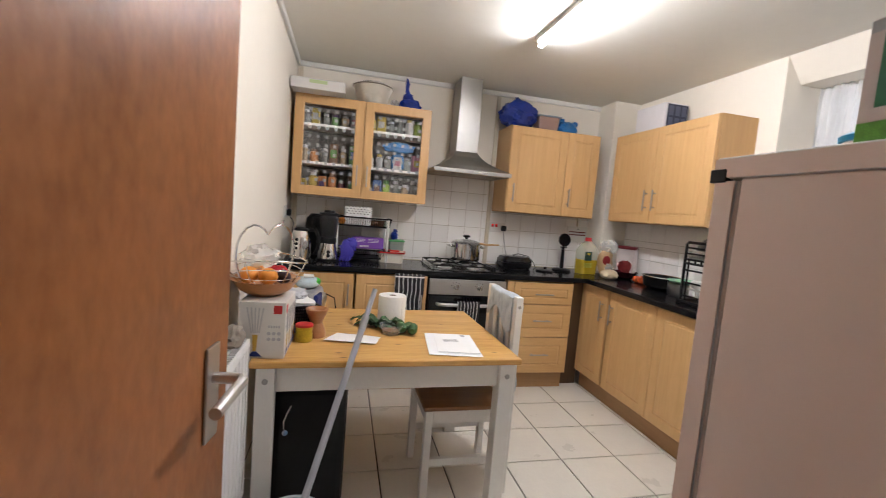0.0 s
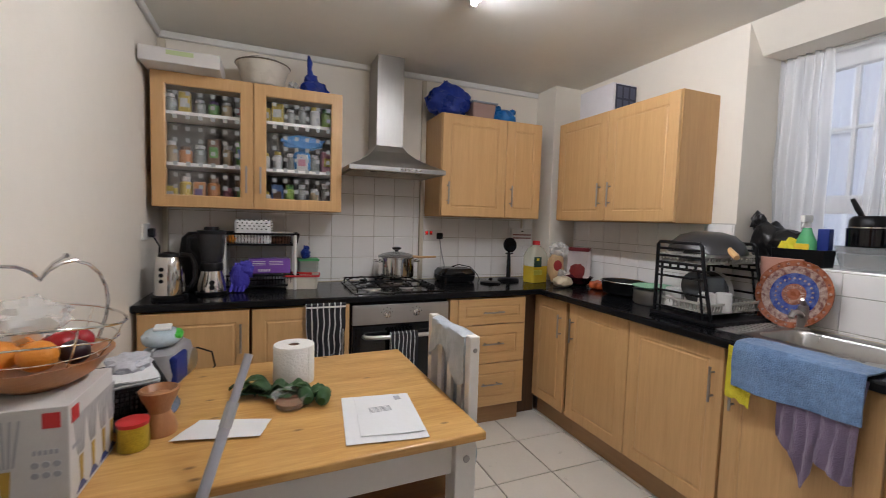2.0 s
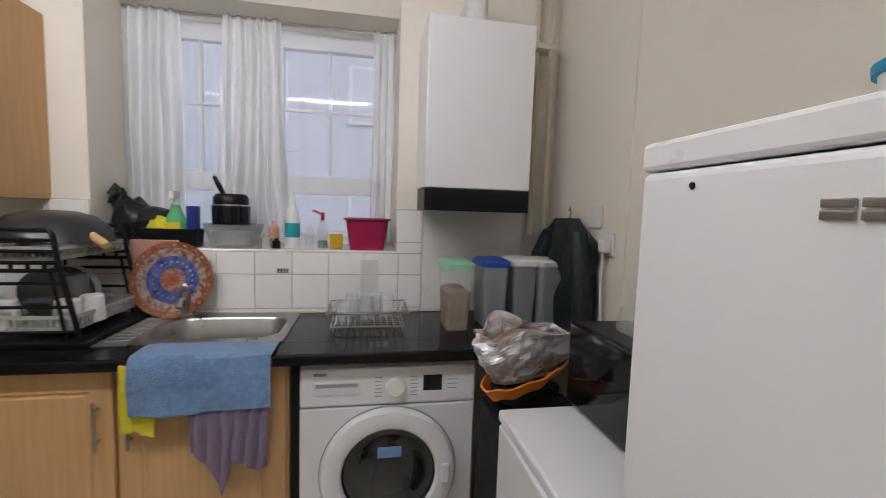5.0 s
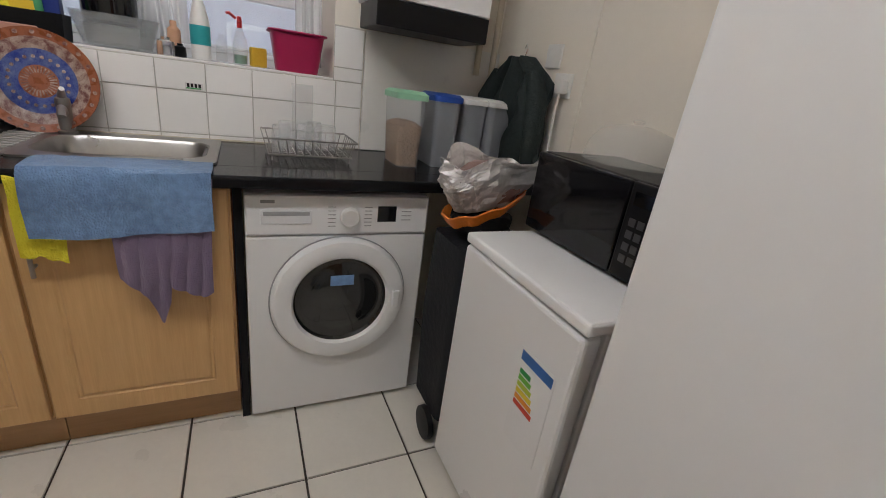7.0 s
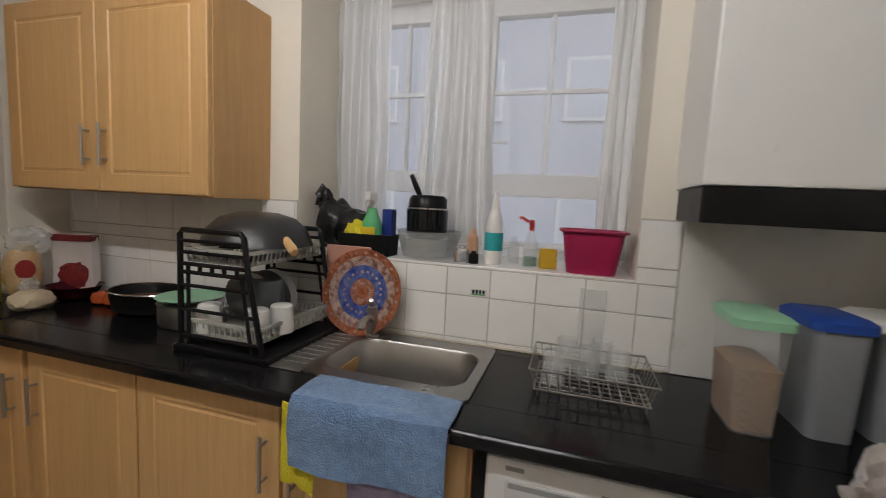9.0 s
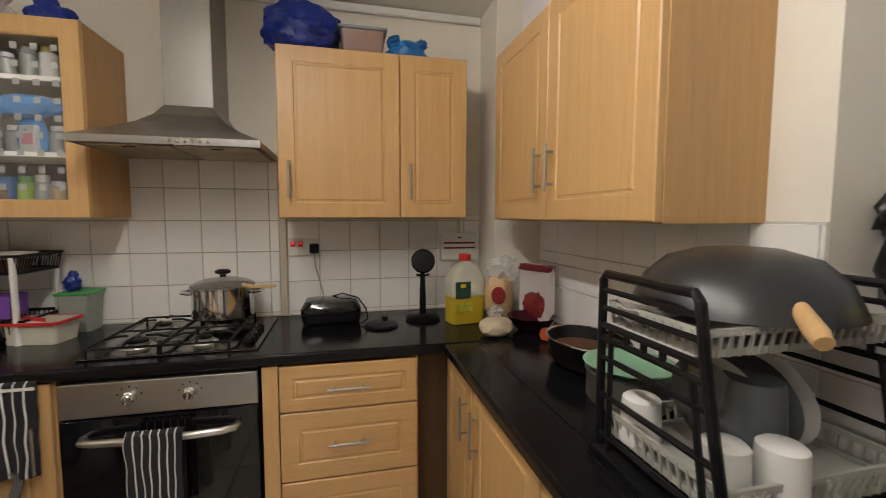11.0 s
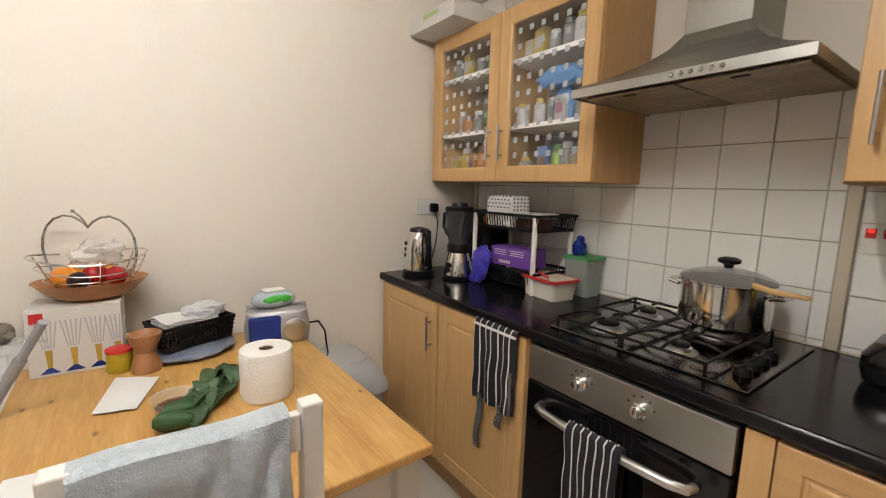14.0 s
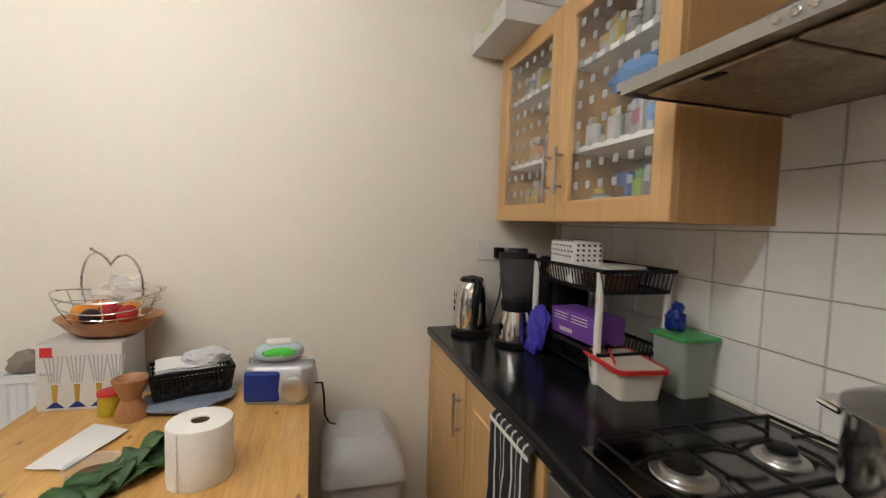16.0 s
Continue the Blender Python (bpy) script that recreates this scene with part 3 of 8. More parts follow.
# worktops
bm = B()
box(bm, 0.0, X1 - 0.004, 2.968, Y1 - 0.006, 0.872, 0.910, 0.010, 3)
wt1 = tagged(part("worktop", bm, TOP), "black laminate worktop along the hob wall", "worktop")
SEAL = mat("yellowed_sealant", (0.66, 0.60, 0.46), 0.45, vary=0.2, scale=20)
bm = B()
tube(bm, [(0.045, Y1 - 0.012, 0.911), (1.64, Y1 - 0.012, 0.911)], 0.005, 6)
tube(bm, [(1.68, Y1 - 0.012, 0.911), (2.65, Y1 - 0.012, 0.911)], 0.005, 6)
part("sealant", bm, SEAL, wt1, "yellowed sealant bead")
bm = B()
box(bm, 2.31, 2.455, Y0 + 0.004, 2.966, 0.872, 0.910, 0.010, 3)
box(bm, 2.45, 2.84, 1.76, 2.966, 0.873, 0.9095)
box(bm, 2.45, 2.84, Y0 + 0.004, 1.30, 0.873, 0.9095)
box(bm, 2.838, X1 - 0.004, Y0 + 0.004, 2.966, 0.874, 0.909)
wt2 = tagged(part("worktop", bm, TOP), "black laminate worktop along the window wall", "worktop")
bm = B()
tube(bm, [(X1 - 0.012, 0.74, 0.9105), (X1 - 0.012, 3.355, 0.9105)], 0.005, 6)
part("sealant", bm, SEAL, wt2, "yellowed sealant bead")

# ---- appliances ----
hood = thing("extractor_hood", "brushed steel chimney extractor hood above the hob", "extractor hood", (1.347, Y1, 1.645))
bm = B()
prof = [(0.305, 0.49, 0.0), (0.305, 0.49, 0.026), (0.292, 0.475, 0.033), (0.225, 0.40, 0.066), (0.16, 0.325, 0.108), (0.118, 0.275, 0.148), (0.09, 0.245, 0.19)]
rings = []
for w, d, z in prof:
    rings.append([bm.verts.new(p) for p in ((-w, -d, z), (w, -d, z), (w, -0.002, z), (-w, -0.002, z))])
for a, b in zip(rings, rings[1:]):
    for j in range(4):
        bm.faces.new((a[j], a[(j + 1) % 4], b[(j + 1) % 4], b[j]))
bm.faces.new(rings[-1])
part("canopy", bm, HOODSTEEL, hood)
GREASY = contrast(mat("greasy_filter", (0.42, 0.36, 0.27), 0.42, 0.8, dark=(0.20, 0.15, 0.09), vary=0.2, scale=7), 0.36, 0.70)
for x0, x1 in ((-0.285, -0.004), (0.004, 0.285)):
    bm = B()
    box(bm, x0, x1, -0.44, -0.06, -0.002, 0.006, 0.003)
    fl_ = part("filter", bm, GREASY, hood, "greasy metal filter panel")
    bm = B()
    box(bm, (x0 + x1) / 2 - 0.02, (x0 + x1) / 2 + 0.02, -0.43, -0.415, -0.005, -0.002, 0.001)
    part("latch", bm, BLACK, fl_)
bm = B()
box(bm, -0.302, 0.302, -0.487, -0.004, 0.008, 0.012)
part("underside", bm, GREASY, hood, "greasy underside plate")
bm = B()
box(bm, -0.09, 0.09, -0.243, -0.002, 0.19, H - 1.645 - 0.001, 0.002)
part("chimney", bm, HOODSTEEL, hood)
for i in range(6):
    bm = B()
    lathe(bm, [(0.0065, 0), (0.0065, 0.004), (0.004, 0.006)], 10, m=pose(0.01 + i * 0.024, -0.49, 0.014, 90))
    part("button", bm, CHROME, hood)

oven = thing("built_in_oven", "stainless steel built-in oven with a black glass door", "oven", (1.045, 3.0, 0.14))
bm = B()
box(bm, 0.004, 0.596, 0.0, 0.52, 0.125, 0.725)
part("body", bm, BLACKMATT, oven)
bm = B()
box(bm, 0.003, 0.597, -0.022, -0.001, 0.600, 0.715, 0.003)
pn = part("control_panel", bm, STEEL, oven, "brushed steel control panel")
for x in (0.205, 0.385):
    bm = B()
    lathe(bm, [(0.022, 0), (0.021, 0.012), (0.017, 0.016), (0.016, 0.028), (0.013, 0.031)], 24, m=pose(x, -0.022, 0.66, 90))
    box(bm, x - 0.004, x + 0.004, -0.058, -0.048, 0.645, 0.675, 0.002)
    part("knob", bm, CHROME, pn, smooth=True)
bm = B()
for x in (0.205, 0.385):
    for q in range(5):
        a = math.pi * (0.1 + 0.2 * q)
        cx, cz = x + 0.036 * math.cos(a), 0.66 + 0.036 * math.sin(a)
        box(bm, cx - 0.002, cx + 0.002, -0.0232, -0.0222, cz - 0.003, cz + 0.003)
part("dial_marks", bm, BLACK, pn)
bm = B()
box(bm, 0.003, 0.597, -0.024, -0.001, 0.130, 0.595, 0.003)
od = part("oven_door", bm, BLACKGLOSS, oven, "black glass oven door")
bm = B()
tube(bm, [(0.07, -0.026, 0.535), (0.075, -0.052, 0.535), (0.11, -0.066, 0.535), (0.20, -0.074, 0.535), (0.30, -0.076, 0.535), (0.40, -0.074, 0.535), (0.49, -0.066, 0.535), (0.525, -0.052, 0.535), (0.53, -0.026, 0.535)], 0.0125, 12)
part("handle", bm, ALU, od, "silver bar handle", smooth=True)
bm = B()
box(bm, 1.047, 1.643, 3.0, 3.02, 0.135, 0.262, 0.002)
tagged(part("oven_base_panel", bm, BEECHX), "beech panel below the oven", "kitchen cabinet")
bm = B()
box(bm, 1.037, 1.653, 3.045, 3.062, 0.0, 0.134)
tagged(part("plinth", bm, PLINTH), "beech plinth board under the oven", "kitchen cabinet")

hob = thing("gas_hob", "stainless steel four-burner gas hob with black pan supports", "hob", (1.07, 3.04, 0.9105))
bm = B()
box(bm, 0, 0.565, 0, 0.505, 0, 0.007, 0.004)
part("hob_plate", bm, mat("hob_steel", (0.15, 0.145, 0.14), 0.16, 1.0, vary=0.10, scale=7), hob)
BUR = [(0.13, 0.13, 0.036), (0.13, 0.375, 0.028), (0.355, 0.13, 0.026), (0.355, 0.375, 0.044)]
for x, y, r in BUR:
    bm = B()
    lathe(bm, [(r + 0.022, 0.007), (r + 0.020, 0.010), (r + 0.004, 0.012), (r + 0.004, 0.022), (r - 0.002, 0.024)], 28, (x, y, 0))
    bb = part("burner", bm, ALU, hob, smooth=True)
    bm = B()
    lathe(bm, [(r - 0.001, 0.024), (r - 0.001, 0.031), (r - 0.006, 0.034)], 28, (x, y, 0))
    part("burner_cap", bm, IRON, bb, smooth=True)
for x0, x1 in ((0.02, 0.238), (0.246, 0.465)):
    cx = (x0 + x1) / 2
    bm = B()
    z = 0.034
    for y0, y1 in ((0.02, 0.485),):
        tube(bm, [(x0, y0, z), (x1, y0, z), (x1, y1, z), (x0, y1, z)], 0.0048, 6, closed=True)
        tube(bm, [(x0, 0.2525, z), (x1, 0.2525, z)], 0.0045, 6)
    for y in (0.13, 0.375):
        for dx, dy in ((1, 0), (-1, 0), (0, 1), (0, -1)):
            ex = (x1 - cx) * dx
            ey = 0.115 * dy
            a = Vector((cx + ex, y + ey, z))
            b = Vector((cx + dx * 0.03, y + dy * 0.03, z))
            tube(bm, [a, (a + b) / 2 + Vector((0, 0, 0.012)), b + Vector((0, 0, 0.012))], 0.0048, 6)
    for x in (x0, x1):
        for y in (0.02, 0.485):
            tube(bm, [(x, y, 0.008), (x, y, z)], 0.005, 6)
    part("pan_support", bm, IRON, hob, "black enamelled pan support")
for i in range(4):
    bm = B()
    lathe(bm, [(0.021, 0.007), (0.020, 0.022), (0.016, 0.027)], 20, (0.518, 0.10 + 0.062 * i, 0))
    box(bm, 0.515, 0.521, 0.082 + 0.062 * i, 0.118 + 0.062 * i, 0.025, 0.033, 0.002)
    part("knob", bm, BLACK, hob, smooth=True)

wm = thing("washing_machine", "white front-loading washing machine under the worktop", "washing machine", (2.37, 1.185, 0), R)
bm = B()
box(bm, 0, 0.595, 0.0, 0.50, 0.012, 0.85, 0.006)
part("body", bm, WHITE, wm)
bm = B()
box(bm, 0.0, 0.595, -0.020, -0.001, 0.715, 0.848, 0.008)
cp = part("control_panel", bm, WHITE, wm)
bm = B()
box(bm, 0.0, 0.595, -0.018, -0.001, 0.02, 0.711, 0.006)
part("front_panel", bm, WHITE, wm)
bm = B()
box(bm, 0.045, 0.195, -0.0225, -0.020, 0.755, 0.80, 0.002)
part("detergent_drawer", bm, mat("drawer_white", (0.72, 0.72, 0.73), 0.4, vary=0.03), cp, "white drawer front")
# flat grey strip paints the shadow of the drawer's recessed grip
bm = B()
box(bm, 0.052, 0.188, -0.0232, -0.0226, 0.783, 0.795)
part("drawer_grip", bm, GREYP, cp, "flat grey strip painting the finger grip's shadow")
bm = B()
lathe(bm, [(0.033, 0), (0.032, 0.016), (0.027, 0.021)], 28, m=pose(0.315, -0.020, 0.778, 90))
part("knob", bm, WHITEP, cp, smooth=True)
bm = B()
box(bm, 0.41, 0.475, -0.0215, -0.020, 0.76, 0.815)
part("display", bm, BLACKGLOSS, cp, "small black display")
bm = B()
for i in range(6):
    for x in (0.245, 0.365):
        box(bm, x, x + 0.025, -0.0208, -0.0200, 0.745 + i * 0.013, 0.7475 + i * 0.013)
    if i < 3:
        box(bm, 0.495, 0.53, -0.0208, -0.0200, 0.765 + i * 0.015, 0.7675 + i * 0.015)
box(bm, 0.045, 0.085, -0.0208, -0.0200, 0.822, 0.832)
tagged(part("print", bm, mat("grey_print", (0.3, 0.3, 0.3), 0.6), cp, "small grey printed marks"), kind="stuff")
mdoor = pose(0.2975, -0.018, 0.475, 90)
bm = B()
lathe(bm, [(0.232, 0.0), (0.232, 0.012), (0.222, 0.028), (0.190, 0.036), (0.168, 0.030), (0.160, 0.018)], 56, m=mdoor, cap0=False, cap1=False)
ring = part("porthole_ring", bm, WHITE, wm, "white porthole rim", smooth=True)
bm = B()
lathe(bm, [(0.163, 0.018), (0.154, 0.004), (0.13, -0.0), (0.11, 0.010), (0.06, 0.017), (0.004, 0.019)], 40, m=mdoor, cap0=False)
part("porthole_glass", bm, mat("smoked_porthole", (0.014, 0.014, 0.014), 0.10, vary=0.35, scale=9, coat=0.6), ring, "dark glass porthole", smooth=True)
# grey ring stands in for the shadow in the gap round the door
bm = B()
lathe(bm, [(0.2325, -0.0005), (0.2325, 0.004), (0.2365, 0.004), (0.2365, -0.0005)], 56, m=mdoor, cap0=False, cap1=False)
part("door_gap", bm, GREYP, ring, "thin grey ring painting the gap's shadow round the door")
bm = B()
box(bm, 0.258, 0.338, -0.0375, -0.0345, 0.535, 0.572)
part("sticker", bm, mat("blue_white_label", (0.20, 0.34, 0.62), 0.5, vary=0.3, scale=40), ring, "pale blue label")
bm = B()
box(bm, 0.475, 0.505, -0.062, -0.050, 0.44, 0.51, 0.006)
part("door_handle", bm, WHITE, ring)
bm = B()
for x in (0.06, 0.535):
    for y in (0.06, 0.44):
        lathe(bm, [(0.02, 0), (0.02, 0.012)], 12, (x, y, 0))
part("foot", bm, BLACK, wm)
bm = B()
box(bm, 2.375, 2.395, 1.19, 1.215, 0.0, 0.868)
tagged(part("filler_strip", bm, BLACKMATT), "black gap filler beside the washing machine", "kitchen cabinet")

fr = thing("fridge_freezer", "white upright fridge, pinkish light painted on its side", "fridge", (1.02, Y0 + 0.012, 0))
bm = B()
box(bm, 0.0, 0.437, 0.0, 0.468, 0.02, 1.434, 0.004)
part("body", bm, FRIDGEPINKLIT, fr, "white side panels coloured by painted pink light")
bm = B()
box(bm, -0.001, 0.438, 0.0, 0.520, 1.434, 1.470, 0.006)
part("top_cover", bm, WHITE, fr)
# thin skin carrying the painted pink light over the white cover's edge
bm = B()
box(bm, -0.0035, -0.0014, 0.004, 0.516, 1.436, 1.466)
part("cover_side", bm, FRIDGEPINKLIT, fr)
bm = B()
box(bm, 0.0, 0.437, 0.476, 0.520, 0.075, 1.432, 0.010, 3)
fd = part("fridge_door", bm, WHITE, fr, "white door")
bm = B()
box(bm, 0.002, 0.435, 0.4685, 0.4755, 0.078, 1.430)
part("door_seal", bm, mat("pinkish_grey_seal", (0.42, 0.35, 0.32), 0.6), fd)
# same tinted skin on the white door's edge, light put into its colour
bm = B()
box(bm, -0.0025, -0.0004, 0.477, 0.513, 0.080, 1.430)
part("door_side", bm, FRIDGEPINKLIT, fd)
bm = B()
box(bm, -0.005, 0.012, 0.492, 0.523, 1.428, 1.450, 0.002)
part("hinge", bm, BLACK, fr, "dark door hinge")
for x0, x1 in ((0.182, 0.207), (0.153, 0.178), (0.124, 0.149), (0.095, 0.120)):
    bm = B()
    for z in (1.377, 1.3865):
        box(bm, x0, x1, 0.5205, 0.5235, z, z + 0.0075, 0.001)
    part("badge", bm, GREYMETAL, fd, "raised grey badge shape")
bm = B()
lathe(bm, [(0.0036, 0), (0.0036, 0.002)], 10, m=pose(0.345, 0.5205, 1.412, -90))
lathe(bm, [(0.003, 0), (0.003, 0.002)], 8, m=pose(-0.0005, 0.23, 0.95, 0, -90))
part("screw_cap", bm, BLACK, fr)
bm = B()
for x in (0.04, 0.395):
    for y in (0.05, 0.42):
        lathe(bm, [(0.018, 0), (0.018, 0.02)], 12, (x, y, 0))
part("foot", bm, BLACK, fr)

fz = thing("undercounter_freezer", "white low freezer with an energy label on its door", "freezer", (1.505, Y0 + 0.015, 0))
bm = B()
box(bm, 0.0, 0.49, 0.0, 0.46, 0.02, 0.82, 0.004)
part("body", bm, WHITE, fz)
bm = B()
box(bm, -0.004, 0.494, 0.0, 0.515, 0.822, 0.852, 0.008, 3)
part("top_cover", bm, WHITE, fz)
bm = B()
box(bm, 0.0, 0.49, 0.465, 0.515, 0.06, 0.818, 0.012, 3)
fzd = part("freezer_door", bm, WHITE, fz)
bm = B()
box(bm, 0.04, 0.16, 0.5155, 0.5165, 0.45, 0.70)
el = part("energy_label", bm, PAPER, fzd, "white energy label with coloured bars")
for i, c in enumerate(((0.02, 0.25, 0.06), (0.15, 0.42, 0.05), (0.45, 0.55, 0.04), (0.75, 0.6, 0.03), (0.75, 0.28, 0.02), (0.6, 0.06, 0.03))):
    bm = B()
    box(bm, 0.14 - 0.03 - 0.006 * i, 0.15, 0.5167, 0.5172, 0.635 - i * 0.017, 0.648 - i * 0.017)
    part("colour_bar", bm, mat("label_colour", c, 0.6), el)
bm = B()
box(bm, 0.045, 0.155, 0.5167, 0.5172, 0.668, 0.693)
part("label_heading", bm, mat("label_blue", (0.04, 0.14, 0.42), 0.6), el)
bm = B()
for x in (0.04, 0.45):
    for y in (0.05, 0.42):
        lathe(bm, [(0.018, 0), (0.018, 0.02)], 12, (x, y, 0))
part("foot", bm, BLACK, fz)

mwv = thing("microwave_oven", "black microwave oven standing on the freezer", "microwave", (1.575, 0.115, 0.853))
bm = B()
box(bm, 0, 0.445, 0.0, 0.285, 0.008, 0.232, 0.006)
part("body", bm, BLACK, mwv)
bm = B()
box(bm, 0.105, 0.445, 0.287, 0.300, 0.010, 0.230, 0.004)
md = part("microwave_door", bm, BLACKGLOSS, mwv)
bm = B()
box(bm, 0.0, 0.101, 0.287, 0.300, 0.010, 0.230, 0.004)
mp_ = part("control_panel", bm, BLACK, mwv)
bm = B()
box(bm, 0.015, 0.085, 0.3005, 0.302, 0.18, 0.21)
part("display", bm, BLACKGLOSS, mp_)
KEYM = mat("dark_grey_keys", (0.05, 0.05, 0.052), 0.5)
for i in range(4):
    for j in range(3):
        bm = B()
        box(bm, 0.017 + j * 0.024, 0.035 + j * 0.024, 0.3005, 0.302, 0.05 + i * 0.028, 0.068 + i * 0.028, 0.001)
        part("key", bm, KEYM, mp_)
bm = B()
for x in (0.03, 0.415):
    for y in (0.03, 0.26):
        lathe(bm, [(0.012, 0), (0.012, 0.008)], 10, (x, y, 0))
part("foot", bm, BLACK, mwv)

bo = thing("boiler", "white wall-hung gas boiler with a black lower panel", "boiler", (2.61, 0.755, 1.372), R)
bm = B()
box(bm, 0, 0.435, 0.0, 0.288, 0.10, 0.758, 0.006)
part("casing", bm, WHITE, bo)
bm = B()
box(bm, 0.001, 0.434, -0.001, 0.24, 0.012, 0.098, 0.004)
for v in bm.verts:
    if v.co.z < 0.03:
        v.co.z -= 0.018 * (1 - ((v.co.x - 0.2175) / 0.2175) ** 2)
part("lower_panel", bm, BLACK, bo, "black control cover")
bm = B()
lathe(bm, [(0.05, 0.758), (0.05, 0.80), (0.045, 0.815), (0.045, 0.86)], 28, (0.22, 0.14, 0))
lathe(bm, [(0.045, 0), (0.045, 0.15)], 28, m=pose(0.22, 0.138, 0.88, -90))
lathe(bm, [(0.046, 0.84), (0.046, 0.90), (0.03, 0.925)], 28, (0.22, 0.14, 0))
part("flue", bm, WHITEP, bo, "white flue elbow", smooth=True)
pipes = thing("heating_pipes", "cream painted heating pipes beside the boiler", "pipes", (2.83, Y0 + 0.05, 0.93))
for x, y, r in ((0.03, 0.075, 0.014), (-0.01, 0.02, 0.014)):
    bm = B()
    tube(bm, [(x, y, 0.35), (x, y, H - 0.98), (x, y - 0.01, H - 0.96), (x, y - 0.02, H - 0.935)], r, 12)
    part("pipe", bm, CREAMPIPE, pipes, smooth=True)
bm = B()
box(bm, -0.03, 0.05, 0.0, 0.10, 1.19, 1.215, 0.004)
part("pipe_clip", bm, CREAMPIPE, pipes)

# ---- sink ----
sk = thing("kitchen_sink", "stainless steel sink with a ribbed drainer", "sink", (2.44, 2.02, 0.9105), R)
bm = B()


def rrect(w0, w1, d0, d1, r, z, n=6):
    out = []
    for cx, cy, a0 in ((w1 - r, d1 - r, 0), (w0 + r, d1 - r, 90), (w0 + r, d0 + r, 180), (w1 - r, d0 + r, 270)):
        for i in range(n + 1):
            a = radians(a0 + 90 * i / n)
            out.append((cx + r * math.cos(a), cy + r * math.sin(a), z))
    return out


def loft(bm, loops, cap0=False, cap1=False):
    rs = [[bm.verts.new(p) for p in lp] for lp in loops]
    for a, b in zip(rs, rs[1:]):
        for j in range(len(a)):
            bm.faces.new((a[j], a[(j + 1) % len(a)], b[(j + 1) % len(a)], b[j]))
    if cap0:
        bm.faces.new(rs[0][::-1])
    if cap1:
        bm.faces.new(rs[-1])


# x of the thing runs from the drainer towards the bowl's far end
loft(bm, [rrect(0.285, 0.765, 0.0, 0.42, 0.02, 0.0), rrect(0.285, 0.765, 0.0, 0.42, 0.02, 0.006), rrect(0.300, 0.735, 0.055, 0.345, 0.075, 0.006), rrect(0.306, 0.729, 0.061, 0.339, 0.075, -0.004),
          rrect(0.325, 0.710, 0.08, 0.32, 0.06, -0.135), rrect(0.345, 0.690, 0.10, 0.30, 0.05, -0.150)], cap1=True)
part("bowl", bm, mat("sink_steel", (0.40, 0.39, 0.375), 0.30, 1.0, vary=0.10, scale=7, bump=0.02, bscale=160), sk, smooth=True)
bm = B()
box(bm, 0.02, 0.284, 0.0, 0.42, 0.0, 0.004, 0.001)
dnr = part("drainer", bm, STEEL, sk)
for i in range(9):
    bm = B()
    box(bm, 0.04, 0.27, 0.05 + i * 0.036, 0.062 + i * 0.036, 0.004, 0.0075, 0.0015)
    part("rib", bm, STEEL, dnr)
bm = B()
lathe(bm, [(0.03, -0.1495), (0.03, -0.147), (0.012, -0.1485)], 20, (0.52, 0.2, 0))
part("plug_hole", bm, CHROME, sk)
tp = thing("mixer_tap", "short satin steel pillar tap behind the sink", "tap", (2.80, 1.695, 0.9165))
bm = B()
lathe(bm, [(0.026, 0), (0.026, 0.008), (0.020, 0.012), (0.019, 0.085), (0.021, 0.09), (0.019, 0.108), (0.012, 0.114)], 20)
part("tap_body", bm, GREYMETAL, tp, smooth=True)
bm = B()
tube(bm, [(0, 0, 0.06), (-0.05, -0.012, 0.082), (-0.11, -0.026, 0.092), (-0.15, -0.036, 0.088), (-0.16, -0.038, 0.074)], 0.011, 12)
part("spout", bm, GREYMETAL, tp, smooth=True)
bm = B()
tube(bm, [(0, 0, 0.112), (-0.012, -0.004, 0.124), (-0.045, -0.016, 0.142)], [0.013, 0.011, 0.007], 12)
part("lever", bm, GREYMETAL, tp, smooth=True)

# ---- curtains ----
NET = bpy.data.materials.new("white_net_curtain")
NET.use_nodes = True
_n, _l = NET.node_tree.nodes, NET.node_tree.links
_p = _n["Principled BSDF"]
_p.inputs["Base Color"].default_value = (0.86, 0.86, 0.86, 1)
_p.inputs["Roughness"].default_value = 0.9
_p.inputs["Alpha"].default_value = 0.50
_w, _tc = _n.new("ShaderNodeTexNoise"), _n.new("ShaderNodeTexCoord")
_w.inputs["Scale"].default_value = 1.0
_mpn = _n.new("ShaderNodeMapping")
_mpn.inputs["Scale"].default_value = (20, 34, 1.6)
_l.new(_tc.outputs["Object"], _mpn.inputs["Vector"])
_l.new(_mpn.outputs[0], _w.inputs["Vector"])
_mr = _n.new("ShaderNodeMapRange")
_mr.inputs[3].default_value, _mr.inputs[4].default_value = 0.30, 0.72
_l.new(_w.outputs["Fac"], _mr.inputs[0])
_l.new(_mr.outputs[0], _p.inputs["Alpha"])


